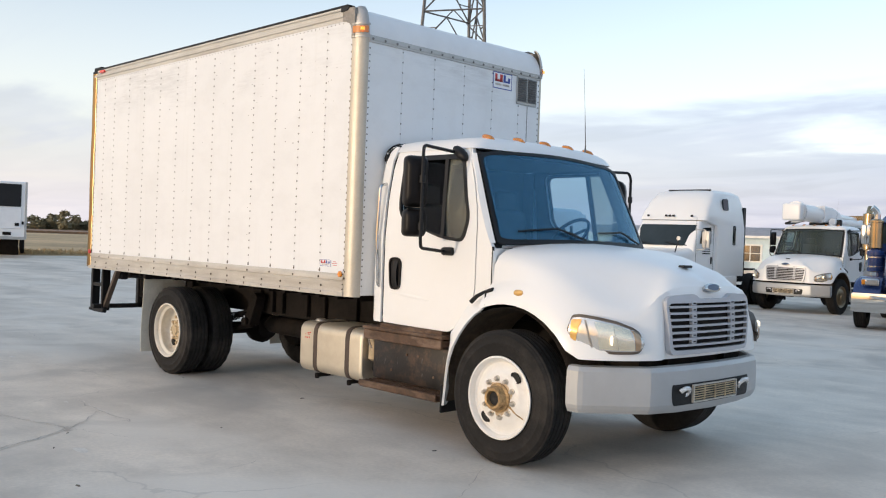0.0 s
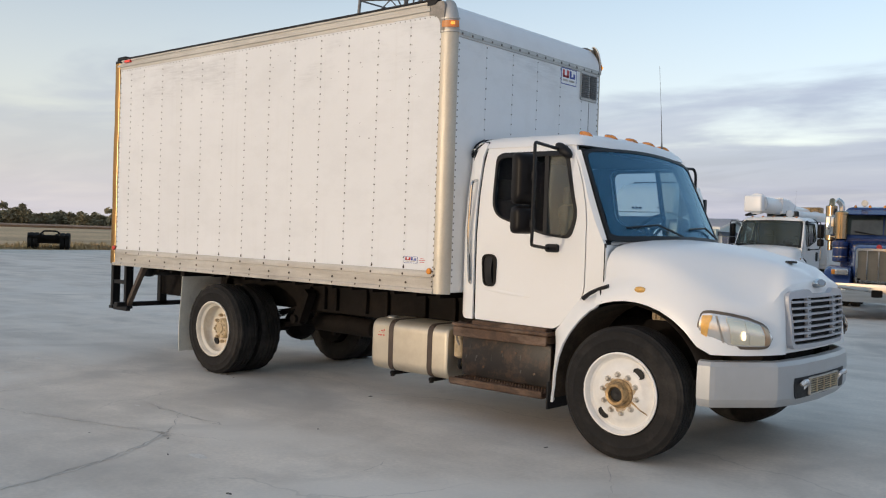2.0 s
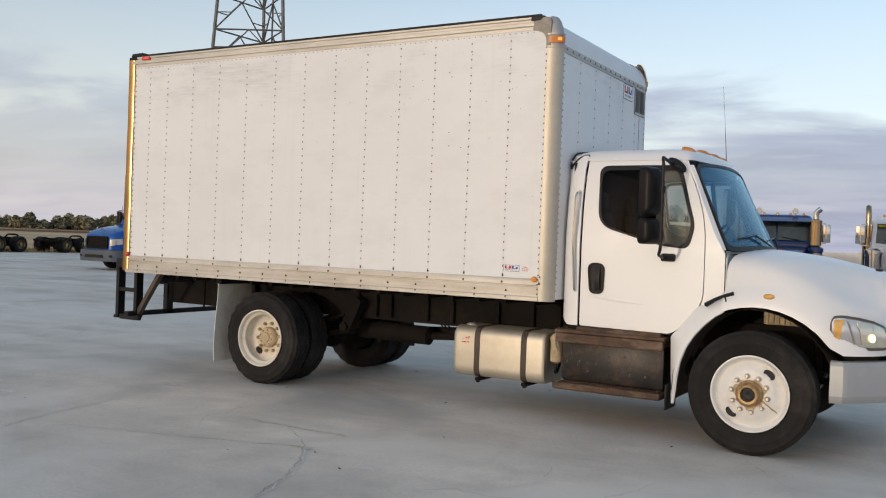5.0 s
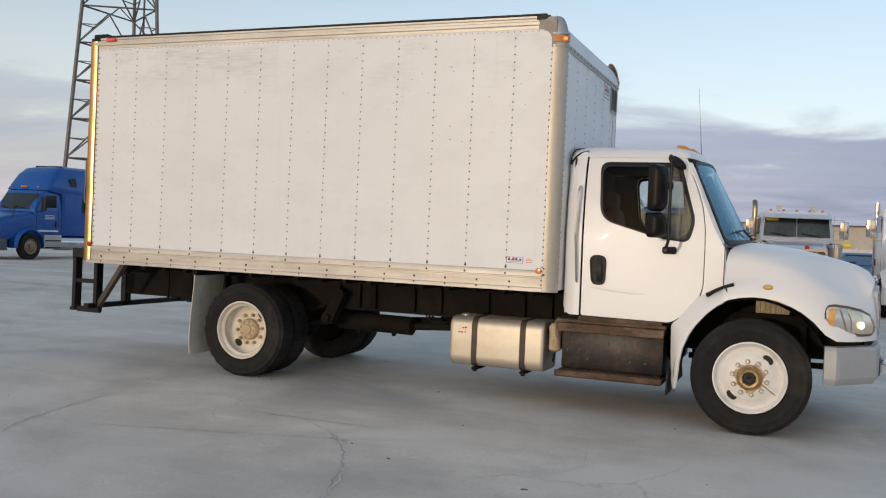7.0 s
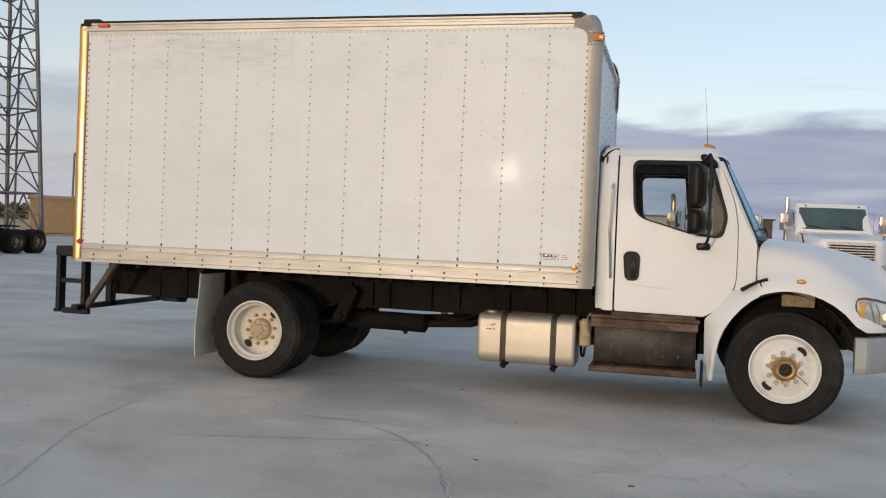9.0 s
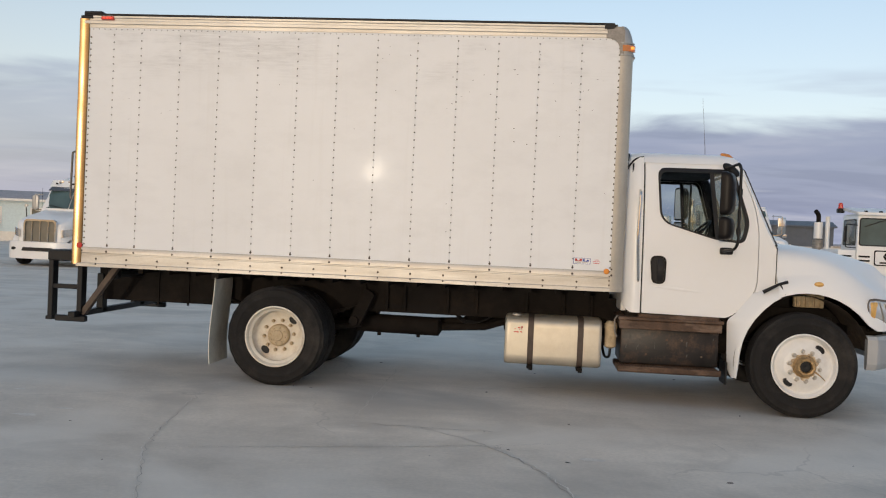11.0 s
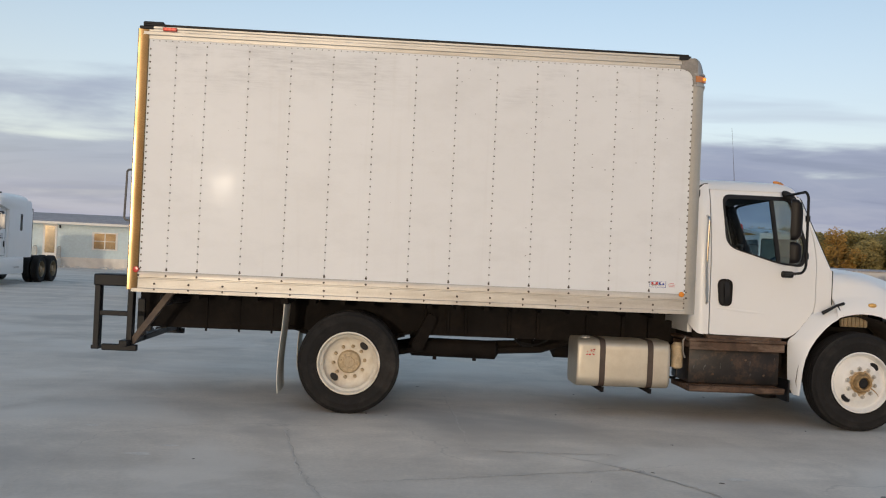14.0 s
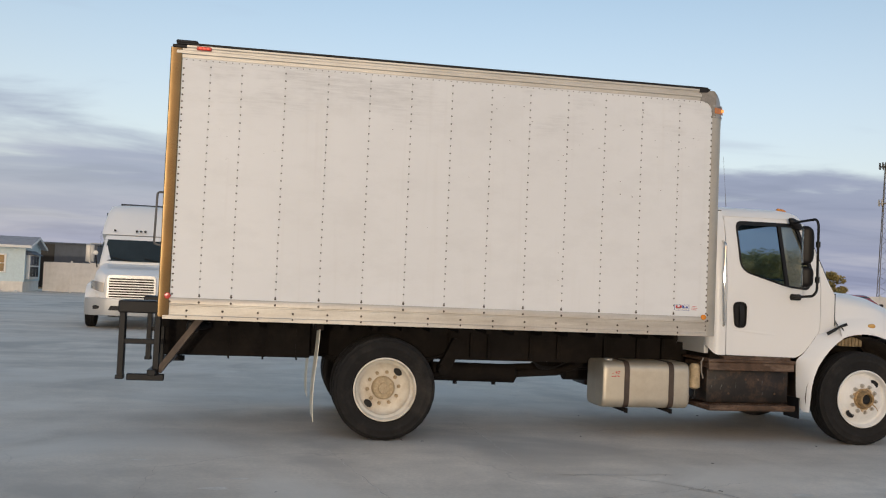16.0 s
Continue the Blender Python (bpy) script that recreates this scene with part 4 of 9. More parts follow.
        bm = loft(mk(), rings)
        part("rear_post", bm, POLISHED, body, "bright stainless steel rear post")
        part("rear_frame", box(mk(), XR - 0.045, XR - 0.005, min(s * 1.06, s * 1.17), max(s * 1.06, s * 1.17), Z0 + 0.06, Z1 - 0.06, 0.01), STEEL, body, "stained steel rear door frame")
        bm = box(mk(), XR - 0.035, XR + 0.10, min(o - s * 0.09, o + s * 0.024), max(o - s * 0.09, o + s * 0.024), Z1 - 0.040, Z1 - 0.008, 0.006)
        box(bm, XR - 0.005, XR + 0.20, min(o - s * 0.08, o + s * 0.020), max(o - s * 0.08, o + s * 0.020), Z1 + 0.004, Z1 + 0.040, 0.012)
        part("rear_corner_cap", bm, BLACK, body, "black rear corner cap")
        bm = box(mk(), -7.30, -7.16, min(o, o + s * 0.034), max(o, o + s * 0.034), Z1 - 0.052, Z1 - 0.016, 0.006)
        part("rear_marker", bm, RED, body, "red rear marker lamp")
        bm = mk()
        for i in range(3):
            box(bm, -7.275 + i * 0.035, -7.255 + i * 0.035, min(o + s * 0.030, o + s * 0.037), max(o + s * 0.030, o + s * 0.037), Z1 - 0.042, Z1 - 0.026)
        part("lamp_bulb", bm, RED_LIT, body, "glowing red bulbs")
        for x, z, r, mat, lab in ((-7.452, 1.372, 0.030, RED, "round red reflector"), (-1.955, 1.352, 0.028, AMBER, "round amber reflector")):
            part("reflector", lathe(mk(), [(r, 0), (r, s * 0.012), (r * 0.8, s * 0.018), (0.0001, s * 0.019)], 18, (x, o + s * 0.012, z)), mat, body, lab)
        # grab bar behind the rear post
        part("grab_bar", tube(mk(), bend([(XR + 0.0, o - s * 0.05, 2.36), (XR - 0.11, o - s * 0.05, 2.36), (XR - 0.12, o - s * 0.05, 1.86), (XR - 0.0, o - s * 0.05, 1.84)], 0.03), 0.011), GALV, body, "thin rear grab bar")
    # rivets: upright rows, rail rows, edges
    pl, bolts, rim = [], [], []
    for i, x in enumerate(LINES):
        edge = i in (0, len(LINES) - 1)
        z = Z0 + 0.24
        while z < Z1 - 0.17:
            (rim if edge else pl).append(((x + (0.016 if i == 0 else -0.016 if edge else 0), -BW, z), -1, 0.0098 if edge else 0.0092, 0.006))
            z += 0.064 if edge else 0.076 + rng.uniform(-0.003, 0.003)
        for z in (Z0 + 0.225, Z0 + 0.165):
            bolts.append(((x, -BW - (0.011 if z < Z0 + 0.19 else 0), z), -1, 0.012, 0.007))
    x = XR + 0.1
    while x < -1.95:
        pl.append(((x, -BW, Z1 - 0.146), -1, 0.006, 0.004))
        x += 0.062
    part("side_rivets", rivet_mesh("side_rivets", pl, RIVET), None, body, "rows of grey rivet heads", kind="stuff")
    part("edge_rivets", rivet_mesh("edge_rivets", rim, EDGE_RIVET), None, body, "stained rivet heads beside the corner posts", kind="stuff")
    pl = []
    x = XR + 0.22
    while x < -1.95:
        for dz in (0.085, 0.028):
            pl.append(((x, -BW - 0.012, Z0 + dz), -1, 0.012, 0.008))
        x += 0.335
    pl += [((-1.925, -BW - 0.008, Z0 + 0.02 + i * 0.045), -1, 0.009, 0.006) for i in range(5)]
    part("rail_bolts", rivet_mesh("rail_bolts", pl + bolts, EDGE_RIVET), None, body, "rusty bolts along the bottom rail", kind="stuff")
    pl = []
    for i, y in enumerate(ys):
        z = Z0 + 0.1
        step = 0.06 if i in (0, 6) else 0.095
        while z < Z1 - 0.36:
            pl.append(((XF, y + (0.02 if i == 0 else -0.02 if i == 6 else 0), z), 2, 0.0085, 0.005))
            z += step
    for i in range(17):
        pl.append(((XF + 0.012, -1.16 + i * 0.145, Z1 - 0.302), 2, 0.014, 0.014))
    part("front_rivets", rivet_mesh("front_rivets", pl, RIVET), None, body, "rows of rivet heads on the front wall", kind="stuff")
    # louvred vent and decals on the front wall
    bm = box(mk(), XF, XF + 0.014, 0.82, 1.14, 3.17, 3.47, 0.004)
    vent = part("front_vent", bm, ALU_GREY, body, "grey louvred vent")
    bm = mk()
    for c in (0.90, 1.06):
        for i in range(11):
            z = 3.20 + i * 0.023
            prism(bm, [(XF + 0.013, z + 0.017), (XF + 0.024, z), (XF + 0.026, z + 0.004), (XF + 0.015, z + 0.021)], c - 0.066, c + 0.066, "y")
    part("vent_louvres", bm, GALV, body)
    part("drip_stain", box(mk(), XF + 0.0012, XF + 0.003, 1.000, 1.008, 2.72, 3.16), SCUFF, body, "dark drip stain under the vent")
    decal(body, XF + 0.002, 0.455, 0.745, 3.29, 3.46, "front")
    bm = mk()
    rng2 = random.Random(8)
    for i in range(42):
        if i < 28:
            x, z = -1.95 - abs(rng2.gauss(0, 0.9)), rng2.uniform(2.55, 3.55)
        else:
            x, z = rng2.uniform(-7.3, -2.0), rng2.uniform(1.6, 3.5)
        w, h = rng2.uniform(0.003, 0.010), rng2.uniform(0.002, 0.006)
        k = 7
        bm.faces.new([bm.verts.new((x + w * math.cos(6.283 * j / k) * rng2.uniform(0.5, 1.2), -BW - 0.0025, z + h * math.sin(6.283 * j / k) * rng2.uniform(0.5, 1.2))) for j in range(k)])
    part("chipping", bm, SCUFF, body, "small dark chips in the side panels", kind="stuff", smooth=False)
    decal(body, -BW - 0.002, -2.285, -2.115, 1.415, 1.475, "side")
    return body


def decal(body, at, a0, a1, z0, z1, face):
    """A small flat badge: white ground, blue rim, red and blue shapes and bars for small print."""
    def plate(bm, u0, u1, w0, w1, lift):
        u0, u1 = a0 + (a1 - a0) * u0, a0 + (a1 - a0) * u1
        w0, w1 = z0 + (z1 - z0) * w0, z0 + (z1 - z0) * w1
        if face == "front":
            box(bm, at, at + 0.0006 + lift, u0, u1, w0, w1)
        else:
            box(bm, u0, u1, at - 0.0006 - lift, at, w0, w1)
        return bm
    rim = part("decal", plate(mk(), 0, 1, 0, 1, 0), DECAL_BLUE, body, "small white, red and blue maker's decal")
    part("decal_field", plate(mk(), 0.03, 0.97, 0.05, 0.95, 0.0006), DECAL_WHITE, body)
    bm = plate(mk(), 0.10, 0.22, 0.42, 0.88, 0.0012)
    plate(bm, 0.10, 0.50, 0.42, 0.56, 0.0012)
    plate(bm, 0.36, 0.50, 0.42, 0.88, 0.0012)
    part("decal_shape", bm, DECAL_RED, body)
    bm = plate(mk(), 0.54, 0.66, 0.42, 0.88, 0.0012)
    plate(bm, 0.66, 0.90, 0.42, 0.54, 0.0012)
    plate(bm, 0.78, 0.90, 0.54, 0.74, 0.0012)
    part("decal_shape", bm, DECAL_BLUE, body)
    bm = plate(mk(), 0.12, 0.44, 0.20, 0.32, 0.0012)
    plate(bm, 0.50, 0.86, 0.20, 0.32, 0.0012)
    part("decal_print", bm, CRACK, body)
    if face == "side":
        bm = mk()
        for i, (u0, u1) in enumerate(((1.22, 1.48), (1.14, 1.56), (1.18, 1.52))):
            plate(bm, u0, u1, 0.72 - i * 0.28, 0.80 - i * 0.28, 0)
        part("decal_print", bm, DECAL_RED, body, "faded red round sticker print")


DOOR = [(-1.585, 2.520), (-1.575, 0.945), (-0.735, 0.935), (-0.640, 0.990), (-0.475, 1.205), (-0.452, 1.290), (-0.452, 1.640), (-0.457, 1.814), (-0.485, 1.996), (-0.531, 2.147), (-0.588, 2.282), (-0.70, 2.520)]
WINDOW = rounded([(-1.455, 2.415), (-1.420, 1.875), (-0.860, 1.715), (-0.600, 1.690), (-0.552, 1.890), (-0.712, 2.415)], [0.09, 0.13, 0.10, 0.07, 0.07, 0.07])


def cab(truck, glass=None):
    shell = mk()
    for s in (-1, 1):
        def at(p, d, s=s):
            return (p[0], s * (side_y(p[1]) - d), p[1])
        # pillar behind the door, and the cowl side and screen pillar before it
        def pillar(u, v, s=s):
            z = 0.945 + 1.575 * v
            q = u * 1.7
            x = -1.591 - 0.01 * v - 0.05 * min(q, 0.7) / 0.7 - (0.112 * math.sin((q - 0.7) * 1.57) if q > 0.7 else 0)
            y = side_y(z) - (0.112 * (1 - math.cos((q - 0.7) * 1.57)) if q > 0.7 else 0)
            return (x, s * y, z + 0.10 * smoothstep(0.5, 1.0, u) * (1 - v))
        sheet(shell, pillar, 14, 12, 0.02)
        def cowl_side(u, v, s=s):
            z = 1.20 + 1.315 * v
            x0 = along([(1.20, -0.466), (1.29, -0.444), (1.64, -0.444), (1.814, -0.449), (1.996, -0.477), (2.147, -0.523), (2.282, -0.580), (2.386, -0.638), (2.515, -0.694)], z)
            x1 = max(x0 + 0.004, along([(1.20, -0.30), (1.27, -0.262), (1.63, -0.262), (1.674, -0.290), (1.82, -0.372), (1.971, -0.438), (2.139, -0.504), (2.321, -0.582), (2.442, -0.645), (2.515, -0.682)], z))
            return (x0 + (x1 - x0) * (u if s < 0 else 1 - u), s * side_y(z), z)
        sheet(shell, cowl_side, 3, 22, 0.04)
        # the pillar turns in towards the screen
        def turn_in(u, v, s=s):
            z = 1.69 + 0.74 * v
            f = (z - 1.675) / 0.765
            a, b = cowl_side(1 if s < 0 else 0, (z - 1.20) / 1.315), ((1 - f) * -0.265 + f * -0.60, s * (1.033 - 0.078 * f), z)
            k = 0.75 * (u if s < 0 else 1 - u)
            return tuple(p + (q - p) * k for p, q in zip(a, b))
        sheet(shell, turn_in, 3, 16, 0.01)
    # back wall, floor, roof
    box(shell, -1.768, -1.72, -0.96, 0.96, 0.95, 2.48)
    rings = []
    for z, x0, x1, hw, r in ((2.475, -1.762, -0.622, 0.965, 0.10), (2.525, -1.758, -0.642, 0.925, 0.12), (2.565, -1.74, -0.68, 0.86, 0.16), (2.592, -1.70, -0.74, 0.76, 0.2), (2.604, -1.60, -0.86, 0.56, 0.2)):
        bow = 0.09
        ring = rounded([(x0, -hw), (x0, hw), (x1, hw), (x1 + bow, hw * 0.4), (x1 + bow, -hw * 0.4), (x1, -hw)], [r, r, r * 0.8, 0.2, 0.2, r * 0.8], 5)
        rings.append([(p[0], p[1], z) for p in ring])
    loft(shell, rings)
    # scuttle panel under the screen
    def cowl(u, v):
        y = (u * 2 - 1)
        return (-0.33 + 0.24 * (1 - y * y) - 0.10 * (1 - v), y * 1.0, 1.64 + 0.05 * (1 - y * y))
    sheet(shell, cowl, 12, 2, 0.02)
    for s in (-1, 1):
        box(shell, -0.330, -0.268, min(s * 0.70, s * 1.06), max(s * 0.70, s * 1.06), 1.25, 1.645)
    body = part("cab", shell, WHITE, truck, "white day cab shell")
    part("cab_floor", box(mk(), -1.72, -0.80, -1.0, 1.0, 0.90, 0.97), CHASSIS, truck, "dark cab floor")
    part("cab_lining", box(mk(), -1.715, -1.70, -1.0, 1.0, 0.98, 2.46), TRIM, truck, "dark interior lining")
    part("headliner", box(mk(), -1.72, -0.66, -0.91, 0.91, 2.435, 2.455), TRIM, truck, "dark roof lining")
    for s in (-1, 1):
        part("pillar_seal", tube(mk(), [(-1.600, s * 0.925, 2.532), (-1.640, s * 0.930, 2.528), (-1.680, s * 0.945, 2.510), (-1.715, s * 0.955, 2.480), (-1.745, s * 0.965, 2.44), (-1.762, s * 0.97, 2.40)], 0.010, 8), BLACK, truck, "black seal over the rear pillar")
    part("rear_seal", tube(mk(), bend([(-1.764, -0.970, 2.42), (-1.760, -0.945, 2.50), (-1.745, -0.87, 2.560), (-1.72, -0.6, 2.592), (-1.72, 0.6, 2.592), (-1.745, 0.87, 2.560), (-1.760, 0.945, 2.50), (-1.764, 0.970, 2.42)], 0.05), 0.009), BLACK, truck, "black seal round the back of the roof")
    for s in (-1, 1):
        def at(p, d, s=s):
            return (p[0], s * (side_y(p[1]) + 0.004 - d), p[1])
        c = (-1.08, 1.95)
        door = part("door", frame_between(mk(), rounded(DOOR, [0.06, 0.02, 0.03, 0.08, 0.06, 0.05, 0.05, 0.05, 0.05, 0.05, 0.05, 0.06], 4), WINDOW, c, at, 0.045), WHITE, truck, "white cab door, window frame black", angle=25)
        rim = [(c[0] + (p[0] - c[0]) * 0.955, c[1] + (p[1] - c[1]) * 0.935) for p in WINDOW]
        def at2(p, d, s=s):
            return (p[0], s * (side_y(p[1]) + 0.009 - d), p[1])
        part("window_seal", frame_between(mk(), [(c[0] + (p[0] - c[0]) * 1.02, c[1] + (p[1] - c[1]) * 1.03) for p in WINDOW], rim, c, at2, 0.03), BLACK, door, "black window seal")
        part("vent_bar", prism_at(mk(), [(-0.945, 2.41), (-0.905, 2.41), (-0.835, 1.72), (-0.875, 1.72)], at, 0.03), BLACK, door, "black divider bar")
        def pane(u, v, s=s):
            x, z = -1.46 + 0.56 * u + (1 - v) * 0.05 * u, 1.86 - 0.13 * u + v * (2.41 - 1.86 + 0.13 * u)
            return (x, s * (side_y(z) - 0.030), z)
        def vent(u, v, s=s):
            z = 1.70 + 0.71 * v
            x0, x1 = -0.845 - 0.075 * v, along([(1.70, -0.60), (1.89, -0.56), (2.41, -0.715)], z)
            x = x0 + (x1 - x0) * u
            return (x, s * (side_y(z) - 0.022), z)
        part("window_pane", sheet(mk(), pane, 4, 6), PANE, door, "clear side window").visible_shadow = False
        part("quarter_pane", sheet(mk(), vent, 2, 6), VENTPANE, door, "pale quarter window").visible_shadow = False
        # soft pressed crease low on the door
        rings = []
        for i in range(13):
            f = i / 12
            e = math.sin(math.pi * (0.04 + 0.92 * f)) ** 0.6
            x, z = -1.50 + 0.53 * f, 1.222 - 0.042 * f
            rings.append([(x, s * (side_y(z + d) + 0.0035 + o * e), z + d * e) for d, o in ((0.016, 0.0), (0.004, 0.0050), (-0.006, 0.0050), (-0.020, 0.0), (0.0, -0.004))])
        part("door_crease", loft(mk(), rings), WHITE, door)
        # handle in its recess
        h = rounded([(-1.512, 1.530), (-1.485, 1.245), (-1.352, 1.245), (-1.345, 1.530)], [0.075, 0.06, 0.06, 0.075], 6)
        hc = (-1.424, 1.388)
        part("handle_recess", prism_at(mk(), h, lambda p, d, s=s: (p[0], s * (side_y(p[1]) + 0.008 - d), p[1]), 0.008), BLACK, door, "black handle surround")
        part("handle_rim", frame_between(mk(), h, [(hc[0] + (p[0] - hc[0]) * 0.80, hc[1] + (p[1] - hc[1]) * 0.88) for p in h], hc, lambda p, d, s=s: (p[0], s * (side_y(p[1]) + 0.020 - d), p[1]), 0.014), MIRRORBLACK, door, "glossy black handle rim")
        def lever(u, v, s=s):
            x, z = -1.438 + 0.006 * (1 - v) + 0.050 * u, 1.275 + 0.222 * v
            return (x, s * (side_y(z) + 0.010 + 0.026 * math.sin(math.pi * min(1, 0.08 + v * 0.9))), z)
        part("handle", sheet(mk(), lever, 3, 8, 0.010), BLACK, door, "black pull handle")
        part("door_edge", prism_at(mk(), [(-1.20, 1.345), (-0.60, 1.300), (-0.60, 1.296), (-1.20, 1.338)], lambda p, d, s=s: (p[0], s * (side_y(p[1]) + 0.0055 - d), p[1]), 0.003), WHITE, door)
        # inner door card and pillar lining
        part("door_card", frame_between(mk(), [(c[0] + (p[0] - c[0]) * 0.97, c[1] + (p[1] - c[1]) * 0.98) for p in DOOR], WINDOW, c, lambda p, d, s=s: (p[0], s * (side_y(p[1]) - 0.050 - d), p[1]), 0.012), TRIM, door, "dark inner door card")
        part("pillar_lining", prism_at(mk(), [(-0.62, 2.30), (-0.46, 1.66), (-0.36, 1.62), (-0.45, 1.80), (-0.64, 2.30), (-0.70, 2.44), (-0.72, 2.44)], lambda p, d, s=s: (p[0], s * (side_y(p[1]) - 0.062 - d), p[1]), 0.01), TRIM, truck)
        part("pillar_garnish", tube(mk(), [(-0.345, s * 0.955, 1.64), (-0.355, s * 0.953, 1.68), (-0.50, s * 0.918, 2.05), (-0.665, s * 0.880, 2.43)], 0.05, 10), TRIM, truck, "dark inner pillar cover")
        part("rear_lining", box(mk(), -1.71, -1.56, min(s * 0.90, s * 0.91), max(s * 0.90, s * 0.91), 1.0, 2.43), TRIM, truck)
        # dark gap behind the door's edges
        part("door_jamb", frame_between(mk(), [(c[0] + (p[0] - c[0]) * 1.02, c[1] + (p[1] - c[1]) * 1.015) for p in DOOR], [(c[0] + (p[0] - c[0]) * 0.90, c[1] + (p[1] - c[1]) * 0.94) for p in DOOR], c, lambda p, d, s=s: (p[0], s * (side_y(p[1]) - 0.052 - d), p[1]), 0.01), BLACK, truck)
        # grab handle
        y = s * 1.125
        part("grab_handle", tube(mk(), bend([(-1.632, s * 1.05, 2.185), (-1.632, y, 2.165), (-1.645, y + s * 0.01, 1.72), (-1.622, y, 1.275), (-1.622, s * 1.08, 1.255)], 0.05), 0.014), CHROME, truck, "long chrome grab handle")
        mirror(truck, s)
    screen(truck, glass or SCREEN)
    interior(truck)
    # roof lamps and aerial
    for y in (-0.70, -0.345, 0.0, 0.345, 0.70):
        x = -0.665 - 0.10 * y * y
        z = 2.574 - 0.03 * y * y * y * y
        rings = []
        for k, (f, h) in enumerate(((0.98, -0.02), (0.98, 0.014), (0.88, 0.032), (0.70, 0.045), (0.40, 0.053))):
            rings.append([(x - 0.012 * k + 0.062 * f * math.cos(6.2832 * i / 14), y + 0.042 * f * math.sin(6.2832 * i / 14), z + h) for i in range(14)])
        part("roof_lamp", loft(mk(), rings), ROOFAMBER, truck, "brown-amber cab roof lamp")
    part("aerial", tube(mk(), [(-0.71, 0.64, 2.58), (-0.71, 0.64, 2.66), (-0.735, 0.645, 3.0), (-0.77, 0.65, 3.40)], 0.004, 6, [0.012, 0.005, 0.0018, 0.0014]), GALV, truck, "long thin whip aerial")
    return body


def prism_at(bm, poly, at, thick):
    a, b = [bm.verts.new(at(p, 0)) for p in poly], [bm.verts.new(at(p, thick)) for p in poly]
    k = len(poly)
    bm.faces.new(a)
    bm.faces.new(b[::-1])
    for i in range(k):
        bm.faces.new((a[i], a[(i + 1) % k], b[(i + 1) % k], b[i]))
    return bm


def screen(truck, glass):
    def surf(u, v):
        y = u * 2 - 1
        return ((1 - v) * (-0.10 - 0.165 * y * y) + v * (-0.525 - 0.075 * y * y), y * (1.033 - 0.078 * v), 1.675 + v * (0.765 + 0.045 * (1 - y * y)) + 0.02 * (1 - v) * (1 - y * y))
    part("windscreen", sheet(mk(), lambda u, v: surf(0.02 + u * 0.96, 0.02 + v * 0.96), 16, 8), glass, truck, "large blue-tinted windscreen").visible_shadow = False
    def off(u, v):
        a, b, c = Vector(surf(u, v)), Vector(surf(min(u + 0.01, 1), v)) - Vector(surf(max(u - 0.01, 0), v)), Vector(surf(u, min(v + 0.01, 1))) - Vector(surf(u, max(v - 0.01, 0)))
        return a, b.cross(c).normalized()
    bm = mk()
    outline = rounded([(-0.008, 0.0), (1.008, 0.0), (1.008, 1.0), (-0.008, 1.0)], [0.07, 0.07, 0.10, 0.10], 6)
    hole = rounded([(0.013, 0.052), (0.987, 0.052), (0.987, 0.966), (0.013, 0.966)], [0.07, 0.07, 0.09, 0.09], 6)
    def at(p, d):
        a, n = off(min(1, max(0, p[0])), min(1, max(0, p[1])))
        return a + n * (0.006 - d)
    frame_between(bm, outline, hole, (0.5, 0.5), at, 0.014)
    part("windscreen_seal", bm, BLACK, truck, "thick black windscreen seal")
    # wipers
    for u0, v0, u1, v1 in ((0.45, 0.04, 0.10, 0.13), (0.90, 0.04, 0.56, 0.13)):
        bm = mk()
        a, n = off(u0, v0)
        b, nb = off(u1, v1)
        mid, nm = off((u0 + u1) / 2, max(v0, v1) + 0.10)
        m2, nm2 = off(u0 * 0.55 + u1 * 0.45, 0.155)
        tube(bm, [a + n * 0.03, m2 + nm2 * 0.035], 0.009, 6)
        tube(bm, [off(u1, v1)[0] + nb * 0.022, m2 + nm2 * 0.03, off(u0 * 0.85 + u1 * 0.15, 0.10)[0] + n * 0.022], 0.008, 6)
        part("wiper", bm, BLACK, truck, "black wiper arm and blade")


